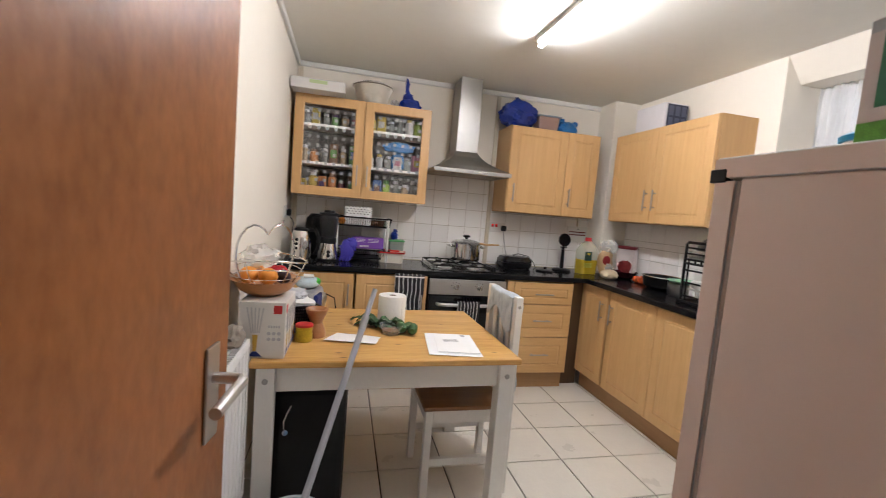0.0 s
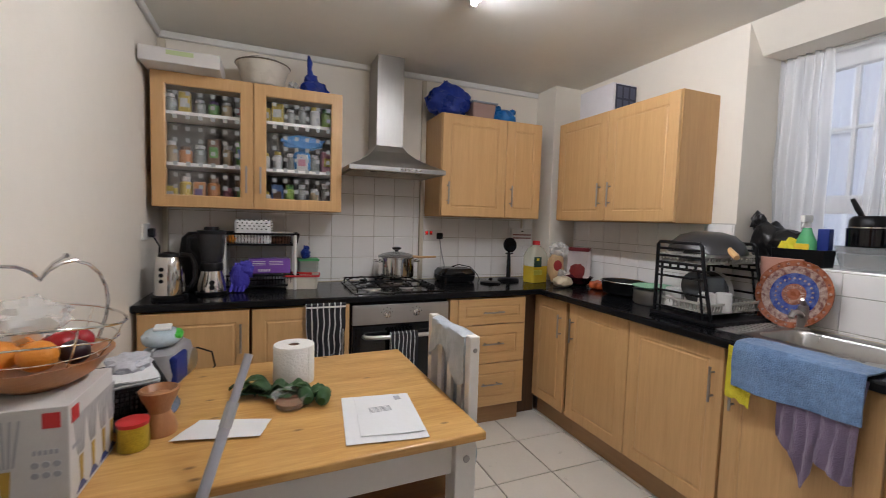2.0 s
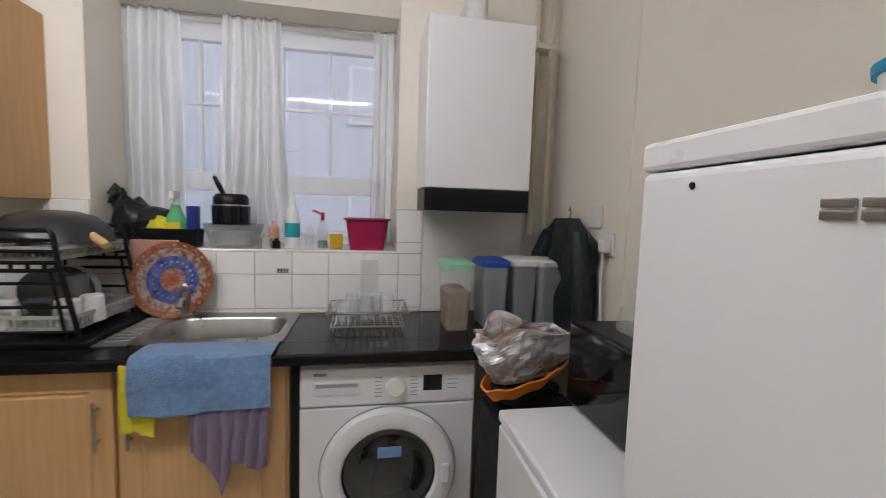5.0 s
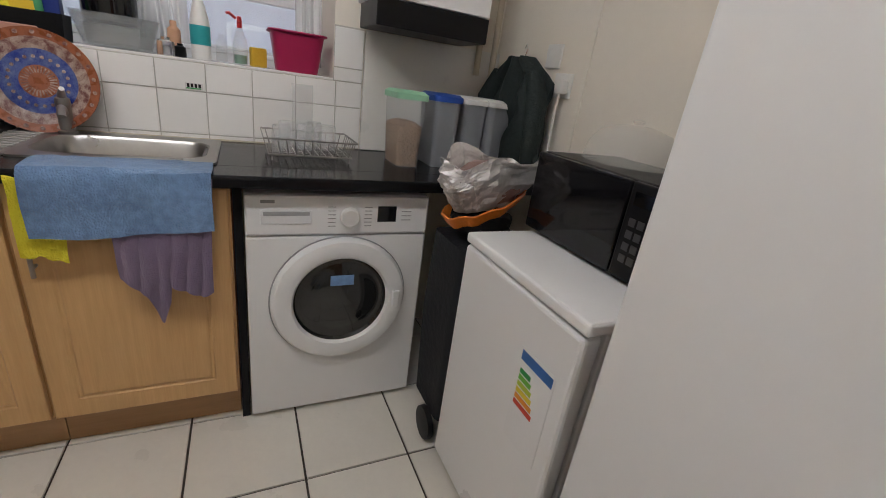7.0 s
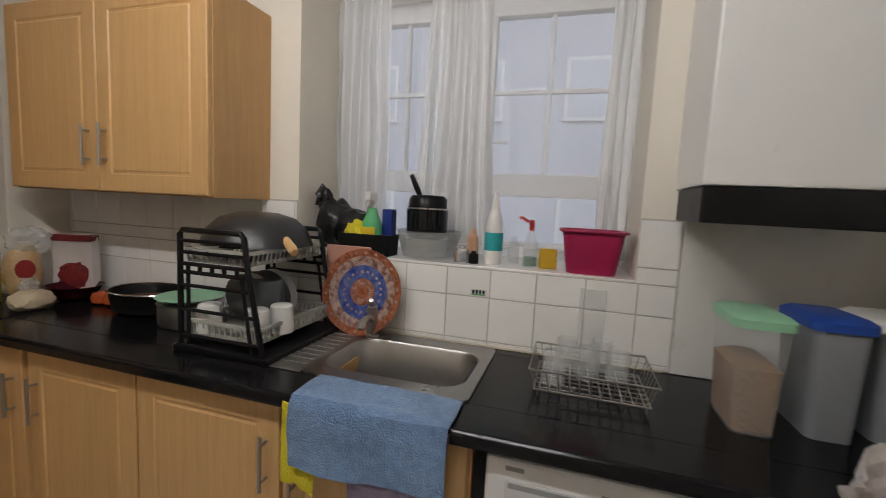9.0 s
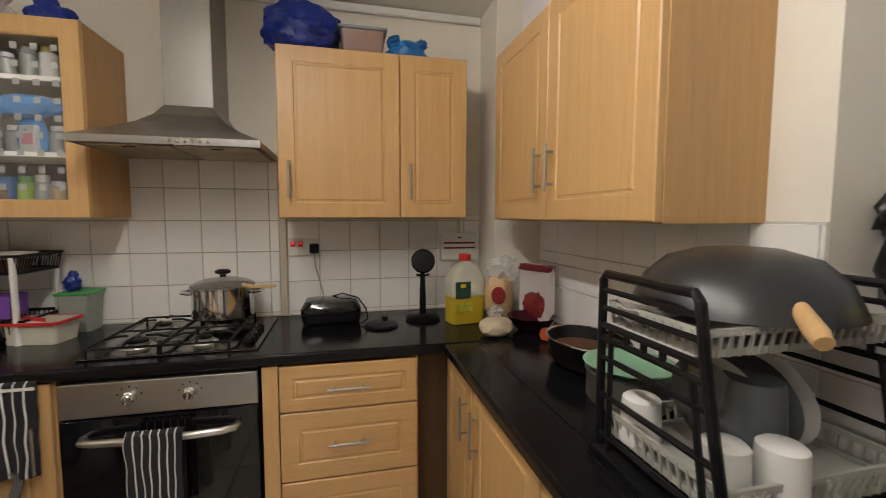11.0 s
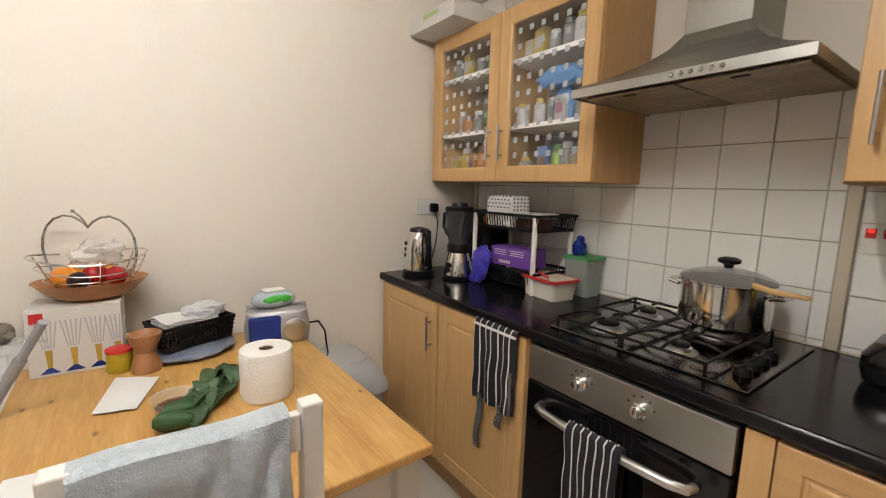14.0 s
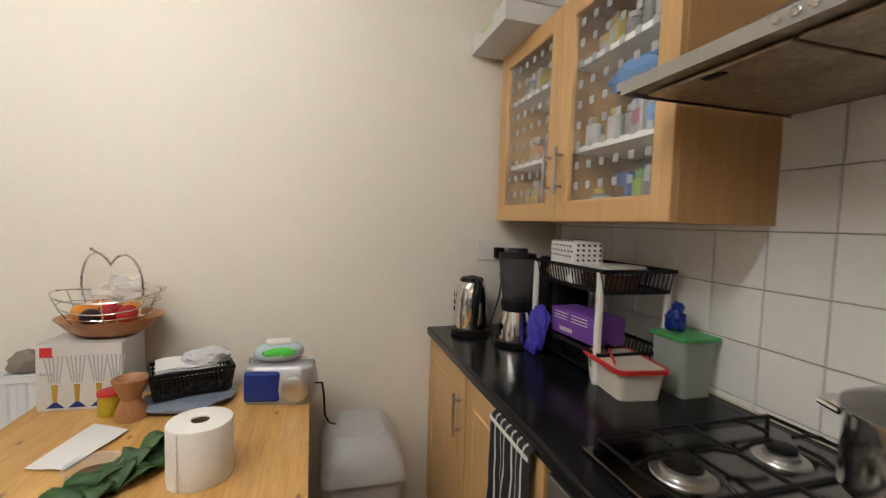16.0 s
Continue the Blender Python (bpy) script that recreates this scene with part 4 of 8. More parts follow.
def net(name, label, y0, y1, z0, z1, folds, depth, seed, x=3.19, flare=0.0, tail=0.0):
    t = thing(name, label, "curtain", (x, (y0 + y1) / 2, z0))
    c = (y0 + y1) / 2

    def f(u, v):
        y = y0 + (y1 - y0) * u
        k = 1 + flare * (1 - v)
        w = math.sin(u * folds * 2 * math.pi + seed + 2.6 * noise.noise(Vector((u * 3.3, v * 0.9, seed))))
        zz = (z1 - z0) * v + tail * (1 - v) * (0.5 + 0.5 * math.sin(u * 9 + seed)) * 0.2
        return (depth * w * (0.5 + 0.5 * (1 - v)) + 0.02 * noise.noise(Vector((u * 3, v * 3, seed + 5))), (y - c) * k + 0.012 * noise.noise(Vector((u * 8, v * 2, seed))), zz)
    bm = B()
    shell(bm, f, int(folds * 14), 12, 0.0012)
    o = part("net", bm, NET, t, smooth=True)
    o.visible_shadow = False
    return t


NETTHIN = mat("thin_sheer_net", (0.86, 0.86, 0.87), 0.9, vary=0.02, alpha=0.24)
net("net_curtain", "gathered white net curtain bunched at the window's side", 1.85, 2.10, 1.24, 2.278, 6, 0.03, 1.0, 3.18, 0.12, 0.3)
net("net_curtain", "sheer white net curtain hanging over the window casement", 1.60, 1.94, 1.26, 2.278, 5, 0.014, 2.6, 3.20).children[0].data.materials[0] = NETTHIN
net("net_curtain", "gathered white net curtain hanging at the window's middle", 1.40, 1.66, 1.24, 2.278, 6, 0.028, 2.2, 3.175, 0.30)
net("net_curtain", "narrow gathered white net curtain at the window edge", 0.85, 0.955, 1.22, 2.272, 3, 0.02, 3.1, 3.18, 0.12)
net("net_curtain", "thin sheer net curtain drawn across the opening casement", 0.95, 1.43, 1.24, 2.272, 4, 0.010, 4.4, 3.205).children[0].data.materials[0] = NETTHIN
rod = thing("curtain_wire", "thin white curtain wire across the window", "curtain rail", (3.19, WY0, 2.258))
bm = B()
tube(bm, [(0, 0.0, 0.0), (0, 0.6, 0.008), (0, WW, 0.006)], 0.005, 8)
part("wire", bm, WHITEP, rod)

# ---- table and chair ----
tb = thing("dining_table", "pine-topped dining table with white painted legs", "table", (0.645, 2.065, 0), 1.6)
TX, TY = 0.545, 0.425
bm = B()
box(bm, -TX, TX, -TY, TY, 0.712, 0.738, 0.005, 2)
part("tabletop", bm, PINE, tb)
for sx in (-1, 1):
    for sy in (-1, 1):
        bm = B()
        x, y = sx * (TX - 0.055), sy * (TY - 0.055)
        box(bm, x - 0.034, x + 0.034, y - 0.034, y + 0.034, 0, 0.711, 0.004)
        lg = part("leg", bm, WHITEWOOD, tb)
        bm = B()
        lathe(bm, [(0.011, 0), (0.011, 0.003), (0.007, 0.004)], 14, m=pose(x, y + sy * 0.0345, 0.655, 90 if sy < 0 else -90))
        part("bolt", bm, GREYMETAL, lg)
for sy in (-1, 1):
    bm = B()
    y = sy * (TY - 0.055)
    box(bm, -TX + 0.09, TX - 0.09, y - 0.011, y + 0.011, 0.605, 0.710, 0.002)
    part("apron_rail", bm, WHITEWOOD, tb)
for sx in (-1, 1):
    bm = B()
    x = sx * (TX - 0.055)
    box(bm, x - 0.011, x + 0.011, -TY + 0.09, TY - 0.09, 0.605, 0.710, 0.002)
    part("apron_rail", bm, WHITEWOOD, tb)

CHY = 2.018
ch = thing("dining_chair", "white painted chair with a brown wooden seat at the table", "chair", (1.240, CHY, 0), 1.0)
# the seat reaches under the table, the back stands at +x
bm = B()
box(bm, -0.42, -0.012, -0.195, 0.195, 0.432, 0.452, 0.006)
part("seat", bm, SEATWOOD, ch, "brown wooden seat")
for y in (-0.170, 0.170):
    bm = B()
    box(bm, -0.018, 0.018, y - 0.019, y + 0.019, 0, 0.972, 0.004)
    lg = part("leg", bm, WHITEWOOD, ch)
    bm = B()
    lathe(bm, [(0.008, 0), (0.008, 0.002), (0.005, 0.003)], 12, m=pose(0.0, y + (-0.0192 if y < 0 else 0.0192), 0.925, 90 if y < 0 else -90))
    part("bolt", bm, GREYMETAL, lg)
    bm = B()
    box(bm, -0.41, -0.374, y - 0.018, y + 0.018, 0, 0.431, 0.004)
    lg = part("leg", bm, WHITEWOOD, ch)
    bm = B()
    box(bm, -0.373, -0.019, y - 0.011, y + 0.011, 0.365, 0.43, 0.002)
    part("seat_rail", bm, WHITEWOOD, ch)
    bm = B()
    box(bm, -0.373, -0.019, y - 0.011, y + 0.011, 0.16, 0.195, 0.002)
    part("stretcher", bm, WHITEWOOD, ch)
for x in (-0.392, 0.0):
    bm = B()
    box(bm, x - 0.010, x + 0.010, -0.150, 0.150, 0.365, 0.43, 0.002)
    part("seat_rail", bm, WHITEWOOD, ch)
bm = B()
box(bm, -0.010, 0.010, -0.150, 0.150, 0.885, 0.955, 0.003)
part("top_rail", bm, WHITEWOOD, ch)
bm = B()
box(bm, -0.010, 0.010, -0.150, 0.150, 0.53, 0.57, 0.003)
part("back_rail", bm, WHITEWOOD, ch)
for y in (-0.09, 0.0, 0.09):
    bm = B()
    box(bm, -0.007, 0.007, y - 0.018, y + 0.018, 0.571, 0.884, 0.002)
    part("back_slat", bm, WHITEWOOD, ch)

# ---- radiator ----
rd = thing("radiator", "white panel radiator with a slotted top grille", "radiator", (0.035, 1.02, 0.222))
bm = B()
L, RH = 0.62, 0.60
ys = [L * i / 96 for i in range(97)]
pr = [0.068 + 0.007 * (1 if (i % 8) in (2, 3, 4, 5) else 0) for i in range(97)]
a = [bm.verts.new((x, y, 0.02)) for x, y in zip(pr, ys)]
b = [bm.verts.new((x, y, RH - 0.03)) for x, y in zip(pr, ys)]
for i in range(96):
    bm.faces.new((a[i], a[i + 1], b[i + 1], b[i]))
part("front_panel", bm, WHITE, rd)
bm = B()
box(bm, 0.0, 0.012, 0, L, 0.0, RH - 0.01, 0.003)
box(bm, 0.066, 0.076, 0.0, L, 0.0, 0.02, 0.003)
box(bm, 0.062, 0.076, 0.0, L, RH - 0.03, RH - 0.004, 0.004)
box(bm, 0.0, 0.076, -0.004, 0.0, 0.0, RH, 0.002)
box(bm, 0.0, 0.076, L, L + 0.004, 0.0, RH, 0.002)
part("frame", bm, WHITE, rd)
bm = B()
box(bm, 0.0, 0.010, 0, L, RH - 0.005, RH, 0.001)
box(bm, 0.066, 0.076, 0, L, RH - 0.0035, RH, 0.001)
box(bm, 0.034, 0.042, 0, L, RH - 0.005, RH, 0.001)
for i in range(32):
    y = L * i / 31
    box(bm, 0.01, 0.066, y - 0.0035, y + 0.0035, RH - 0.004, RH - 0.0005)
part("grille", bm, WHITE, rd, "slotted white top grille")
bm = B()
for y in (0.08, L - 0.08):
    box(bm, -0.035, 0.0, y - 0.015, y + 0.015, 0.1, 0.5)
tube(bm, [(0.04, 0.03, 0.0), (0.04, 0.03, -0.24)], 0.008, 8)
tube(bm, [(0.04, L - 0.03, 0.0), (0.04, L - 0.03, -0.24)], 0.008, 8)
part("bracket", bm, WHITE, rd)

# ---- bin ----
bn = thing("swing_bin", "grey plastic swing-top bin beside the table", "bin", (0.225, 2.668, 0))
bm = B()
loft(bm, [rrect(-0.145, 0.145, -0.11, 0.11, 0.03, 0.0), rrect(-0.175, 0.175, -0.135, 0.135, 0.035, 0.46), rrect(-0.183, 0.183, -0.143, 0.143, 0.036, 0.465), rrect(-0.183, 0.183, -0.143, 0.143, 0.036, 0.48)], cap0=True, cap1=True)
part("bin_body", bm, GREYP, bn, smooth=True)
bm = B()
loft(bm, [rrect(-0.188, 0.188, -0.148, 0.148, 0.036, 0.472), rrect(-0.188, 0.188, -0.148, 0.148, 0.036, 0.50), rrect(-0.165, 0.165, -0.12, 0.12, 0.04, 0.565), rrect(-0.135, 0.135, -0.095, 0.095, 0.05, 0.595), rrect(-0.08, 0.08, -0.055, 0.055, 0.04, 0.606)], cap0=True, cap1=True)
lidb = part("lid", bm, GREYLID, bn, smooth=True)
bm = B()
loft(bm, [rrect(-0.12, 0.12, -0.085, 0.085, 0.05, 0.598), rrect(-0.115, 0.115, -0.08, 0.08, 0.05, 0.606), rrect(-0.06, 0.06, -0.045, 0.045, 0.04, 0.612)], cap1=True)
part("flap", bm, GREYLID, lidb, smooth=True)

# ---- colours for the loose things ----
def plain(name, c, rough=0.45, **k):
    return mat(name, c, rough, vary=k.pop("vary", 0.06), scale=k.pop("scale", 14), **k)


RED_P = plain("red_plastic", (0.55, 0.03, 0.03))
GREEN_P = plain("green_plastic", (0.06, 0.33, 0.10))
MINT = plain("mint_plastic", (0.30, 0.58, 0.38), 0.4)
BLUE_P = plain("blue_plastic", (0.02, 0.07, 0.36))
NAVY = plain("dark_blue_plastic", (0.012, 0.03, 0.20), 0.35)
YELLOW = plain("yellow_print", (0.78, 0.55, 0.03))
ORANGE = plain("orange_print", (0.75, 0.26, 0.03))
PURPLE = plain("purple_card", (0.17, 0.06, 0.36), 0.5)
GLOVE = plain("violet_glove", (0.055, 0.045, 0.42), 0.5, bump=0.3, bscale=60)
BLUEBAG = mat("blue_bag", (0.012, 0.035, 0.28), 0.28, vary=0.3, scale=9, bump=0.7, bscale=26)
CYANBAG = mat("cyan_bag", (0.015, 0.16, 0.46), 0.28, vary=0.3, scale=9, bump=0.7, bscale=26)
BLACKBAG = mat("black_bag", (0.008, 0.008, 0.009), 0.3, vary=0.3, scale=9, bump=0.8, bscale=24)
CREAM = plain("cream_enamel", (0.66, 0.62, 0.54), 0.28)
CARD = plain("white_card", (0.68, 0.66, 0.64), 0.6)
GREYCARD = plain("grey_card", (0.42, 0.42, 0.45), 0.6)
BROWN = plain("brown_food", (0.16, 0.065, 0.03), 0.6, vary=0.3, scale=40, bump=0.5, bscale=80)
CEREAL = plain("cereal_flakes", (0.34, 0.20, 0.10), 0.8, vary=0.4, scale=60, bump=0.9, bscale=90)
OIL = mat("sunflower_oil", (0.62, 0.45, 0.03), 0.08, vary=0.05, alpha=0.82, ior=1.4)
BOTTLEP = mat("clear_bottle_plastic", (0.74, 0.74, 0.60), 0.08, vary=0.04, scale=14, alpha=0.42, bump=0.25, bscale=30)
ORANGEF = plain("orange_peel", (0.75, 0.28, 0.03), 0.45, bump=0.25, bscale=160)
APPLE = plain("apple_skin", (0.40, 0.02, 0.025), 0.25, vary=0.25)
PLUM = plain("dark_fruit", (0.03, 0.012, 0.018), 0.4)
COURG = plain("courgette_skin", (0.028, 0.085, 0.022), 0.55, vary=0.25, scale=30)
LEAF = mat("dark_green_leaf", (0.035, 0.085, 0.025), 0.5, vary=0.3, scale=14, bump=0.5, bscale=40)
TOWELBLUE = mat("blue_microfibre", (0.165, 0.275, 0.47), 0.95, dark=(0.12, 0.205, 0.37), vary=0.2, scale=6, bump=0.8, bscale=200, sheen=0.3)
contrast(TOWELBLUE, 0.40, 0.66)
TOWELGREY = mat("pale_grey_terry", (0.49, 0.55, 0.60), 0.95, vary=0.10, scale=9, bump=0.5, bscale=240, sheen=0.5)
contrast(TOWELGREY, 0.36, 0.70)
TOWELPURPLE = mat("mauve_cloth", (0.20, 0.145, 0.235), 0.95, vary=0.10, scale=14, bump=0.8, bscale=240, sheen=0.3)
YCLOTH = mat("yellow_cloth", (0.75, 0.66, 0.03), 0.9, vary=0.06, scale=14, bump=0.7, bscale=220)
COATM = mat("dark_green_coat", (0.010, 0.018, 0.018), 0.75, vary=0.25, scale=8, bump=0.4, bscale=50)
FOIL = mat("silver_foil_bag", (0.62, 0.60, 0.60), 0.30, 0.55, vary=0.2, scale=9, bump=0.9, bscale=17)
MEAT = mat("pink_grey_wrap", (0.34, 0.22, 0.20), 0.3, vary=0.25, scale=10, bump=0.4, bscale=26)
STRIPE = stripes("black_white_stripe_cloth", (0.012, 0.012, 0.016), (0.66, 0.66, 0.66), "X", 0.145, 0.19)
PINKTUB = plain("magenta_plastic", (0.36, 0.012, 0.075), 0.4)
TEAL = plain("teal_label", (0.03, 0.34, 0.36))


def cyl(name, prof, material, parent, at=(0, 0, 0), label="", n=28, **k):
    bm = B()
    lathe(bm, prof, n, at, **k)
    return part(name, bm, material, parent, label, smooth=True)


def bx(name, b, material, parent, bevel=0.002, label="", m=None):
    bm = B()
    box(bm, *b, bevel)
    return part(name, bm, material, parent, label, m=m)


def sheet(name, label, cat, pts, z, material, curl=0.004, parent=None):
    """A thin sheet lying over four corners, a little curled."""
    p = [Vector((x, y, 0)) for x, y in pts]

    def f(u, v):
        q = p[0].lerp(p[1], u).lerp(p[3].lerp(p[2], u), v)
        return (q.x, q.y, z + curl * (0.5 + 0.5 * noise.noise(Vector((u * 2, v * 2, z * 50)))))
    bm = B()
    shell(bm, f, 8, 8, 0.0012)
    if parent:
        return part(name, bm, material, parent, label)
    return tagged(part(name, bm, material), label, cat)


CZ = 0.9105
# ---- worktop by the hob ----
kt = thing("electric_kettle", "polished steel electric kettle with a black base", "kettle", (0.135, 3.125, CZ), -45)
cyl("kettle_base", [(0.082, 0), (0.082, 0.018), (0.07, 0.026)], BLACK, kt)
cyl("kettle_body", [(0.070, 0.027), (0.071, 0.06), (0.069, 0.14), (0.061, 0.195), (0.048, 0.22)], CHROME, kt)
cyl("lid", [(0.051, 0.2205), (0.045, 0.235), (0.015, 0.243)], BLACK, kt)
bm = B()
tube(bm, [(0.03, 0.045, 0.228), (0.07, 0.065, 0.225), (0.098, 0.07, 0.18), (0.098, 0.068, 0.10), (0.078, 0.055, 0.06)], 0.012, 10)
part("handle", bm, BLACK, kt, smooth=True)
for z in (0.10, 0.13, 0.16):
    bm = B()
    lathe(bm, [(0.011, 0), (0.010, 0.004)], 14, m=pose(0.0292, -0.0625, z, 90, 0, 25))
    part("button", bm, BLACK, kt)

fry = thing("coffee_machine", "glossy black coffee machine behind the kettle", "coffee machine", (0.24, 3.47, CZ))
bm = B()
loft(bm, [rrect(-0.11, 0.11, -0.09, 0.10, 0.03, 0.0), rrect(-0.11, 0.11, -0.09, 0.10, 0.04, 0.22), rrect(-0.10, 0.10, -0.085, 0.09, 0.05, 0.30), rrect(-0.07, 0.07, -0.06, 0.06, 0.05, 0.335)], True, True)
part("body", bm, BLACK, fry, smooth=True)
bx("drip_tray", (-0.08, 0.08, -0.14, -0.091, 0.0, 0.03), BLACKMATT, fry)

bl = thing("blender", "jug blender with a chrome base and smoky jug", "blender", (0.315, 3.245, CZ))
cyl("foot_ring", [(0.080, 0), (0.080, 0.014), (0.074, 0.018)], BLACK, bl)
cyl("base", [(0.074, 0.0185), (0.072, 0.05), (0.058, 0.11), (0.054, 0.13)], CHROME, bl)
bm = B()
lathe(bm, [(0.014, 0), (0.014, 0.006)], 16, m=pose(0.008, -0.072, 0.07, 80))
lathe(bm, [(0.014, 0), (0.014, 0.006)], 16, m=pose(0.008, -0.070, 0.045, 80))
part("switch", bm, BLACK, bl)
cyl("collar", [(0.056, 0.1305), (0.058, 0.165), (0.054, 0.175)], BLACK, bl)
jug = cyl("jug", [(0.052, 0.1755), (0.062, 0.22), (0.071, 0.33), (0.071, 0.335)], SMOKEP, bl, n=10)
cyl("lid", [(0.073, 0.3355), (0.071, 0.352), (0.04, 0.356), (0.036, 0.372)], BLACK, bl)
bm = B()
tube(bm, [(-0.070, -0.01, 0.325), (-0.105, -0.015, 0.315), (-0.11, -0.015, 0.25), (-0.075, -0.01, 0.205)], 0.010, 8)
part("handle", bm, BLACK, jug, smooth=True)

# two-tier basket rack
rk = thing("basket_rack", "two-tier black plastic basket rack with white posts", "storage rack", (0.36, 3.29, CZ))


def basket(bm, x0, x1, y0, y1, z0, z1, gap, wall=0.003, taper=0.015):
    """An open slatted basket: a base, two rims and upright ribs."""
    box(bm, x0 + taper, x1 - taper, y0 + taper, y1 - taper, z0, z0 + 0.004)
    for z, o in ((z1, 0.0), (z0 + 0.012, taper * 0.9)):
        for a in ((x0 + o, x1 - o, y0 + o, y0 + o + wall * 1.6), (x0 + o, x1 - o, y1 - o - wall * 1.6, y1 - o), (x0 + o, x0 + o + wall * 1.6, y0 + o, y1 - o), (x1 - o - wall * 1.6, x1 - o, y0 + o, y1 - o)):
            box(bm, *a, z - 0.012, z)
    nx, ny = max(3, int((x1 - x0) / gap)), max(2, int((y1 - y0) / gap))
    for i in range(nx + 1):
        x = x0 + taper + (x1 - x0 - 2 * taper) * i / nx
        for y, yo in ((y0, taper), (y1, -taper)):
            tube(bm, [(x, y + yo, z0), (x, y, z1 - 0.006)], wall * 0.8, 4)
    for j in range(ny + 1):
        y = y0 + taper + (y1 - y0 - 2 * taper) * j / ny
        for x, xo in ((x0, taper), (x1, -taper)):
            tube(bm, [(x + xo, y, z0), (x, y, z1 - 0.006)], wall * 0.8, 4)


for z0 in (0.02, 0.265):
    bm = B()
    basket(bm, 0.0, 0.42, 0.0, 0.26, z0, z0 + 0.075, 0.018)
    part("basket", bm, BLACK, rk, "black slatted basket")
for x in (0.012, 0.395):
    for y in (0.008, 0.25):
        bm = B()
        tube(bm, [(x, y, 0.0), (x, y, 0.33)], 0.011, 12)
        part("post", bm, WHITEP, rk, "white round post")
tp1 = thing("tissue_packet", "white patterned tissue packet lying on the rack", "tissues", (0.42, 3.32, CZ + 0.272), -8)
bx("wrapper", (0, 0.20, 0, 0.11, 0, 0.145), mat("speckled_wrapper", (0.74, 0.74, 0.74), 0.45, vary=0.0, scale=30, bump=0.3, bscale=30), tp1, 0.018)
bm = B()
for i in range(7):
    for j in range(4):
        x = 0.015 + i * 0.026 + (j % 2) * 0.012
        box(bm, x, x + 0.010, -0.0010, -0.0002, 0.088 + j * 0.017, 0.094 + j * 0.017)
        box(bm, x, x + 0.010, 0.012 + j * 0.024, 0.018 + j * 0.024, 0.1452, 0.146)
        if i < 5:
            box(bm, 0.2002, 0.201, 0.012 + i * 0.019, 0.019 + i * 0.019, 0.078 + j * 0.016, 0.085 + j * 0.016)
part("print", bm, BLACK, tp1, "small dark printed motifs")
tp2 = thing("plastic_plates", "stack of white plastic lids on the rack", "lids", (0.66, 3.41, CZ + 0.272))
for i in range(3):
    bm = B()
    lathe(bm, [(0.095, 0.05 + i * 0.007), (0.1, 0.055 + i * 0.007), (0.085, 0.0565 + i * 0.007)], 24)
    part("lid", bm, WHITEP, tp2, smooth=True)
bm = B()
lathe(bm, [(0.07, 0.0), (0.08, 0.05)], 20)
part("stack_base", bm, BROWN, tp2)
jr = thing("snack_packets", "orange and brown packets in the rack's basket", "packets", (0.42, 3.36, CZ + 0.272))
for i, (x, y, c) in enumerate(((0.0, 0.0, ORANGE), (0.07, 0.02, BROWN), (0.15, -0.02, RED_P), (0.22, 0.0, BROWN))):
    bm = B()
    blob(bm, (x, y, 0.028), (0.045, 0.04, 0.028), i + 3, 0.2, flat=0.0)
    part("packet", bm, c, jr, smooth=True)
gb = thing("glove_box", "purple cardboard box of disposable gloves on the rack", "glove box", (0.50, 3.295, CZ + 0.10), 4)
bx("carton", (0, 0.23, 0.0, 0.11, 0, 0.085), PURPLE, gb, 0.002)
bm = B()
for i in range(5):
    box(bm, 0.05 + i * 0.014, 0.06 + i * 0.014, -0.0012, -0.0002, 0.012, 0.026)
for i in range(3):
    box(bm, 0.02, 0.09, -0.0012, -0.0002, 0.05 + i * 0.01, 0.053 + i * 0.01)
    box(bm, 0.11, 0.19, -0.0012, -0.0002, 0.05 + i * 0.01, 0.053 + i * 0.01)
part("print", bm, CARD, gb, "pale unreadable printed bars")
gl = thing("rubber_gloves", "crumpled violet rubber gloves hanging at the rack", "gloves", (0.455, 3.262, CZ))
bm = B()
blob(bm, (0, 0, 0.085), (0.05, 0.024, 0.085), 2, 0.35, 3.0, flat=0.0)
blob(bm, (0.028, 0.0, 0.13), (0.045, 0.02, 0.05), 5, 0.4, 3.0)
for i in range(4):
    tube(bm, [(-0.035 + i * 0.02, -0.005, 0.05), (-0.045 + i * 0.021, -0.012, 0.02), (-0.05 + i * 0.022, -0.015, 0.004)], [0.011, 0.010, 0.006], 8)
part("glove", bm, GLOVE, gl, smooth=True)

wt = thing("food_tub", "white food tub with a red-rimmed clear lid", "food container", (0.80, 3.355, CZ), -8)
bm = B()
loft(bm, [rrect(-0.09, 0.09, -0.06, 0.06, 0.02, 0.0), rrect(-0.10, 0.10, -0.07, 0.07, 0.02, 0.075)], True, True)
part("tub", bm, plain("off_white_plastic", (0.74, 0.70, 0.60), 0.4), wt, smooth=True)
bm = B()
loft(bm, [rrect(-0.108, 0.108, -0.078, 0.078, 0.022, 0.0755), rrect(-0.108, 0.108, -0.078, 0.078, 0.022, 0.087), rrect(-0.100, 0.100, -0.070, 0.070, 0.02, 0.0872), rrect(-0.099, 0.099, -0.069, 0.069, 0.02, 0.080)], False, False)
lid_ = part("lid_rim", bm, RED_P, wt, "red lid rim")
bx("lid_panel", (-0.099, 0.099, -0.069, 0.069, 0.078, 0.0862), plain("milky_lid", (0.62, 0.58, 0.48), 0.4), lid_, 0.001)
kn = thing("kitchen_knife", "knife with a black handle resting on the tub", "knife", (0.74, 3.35, CZ + 0.0885), 150)
bm = B()
tube(bm, [(0.0, 0, 0.007), (0.05, 0, 0.02), (0.10, 0, 0.034)], [0.008, 0.010, 0.008], 8)
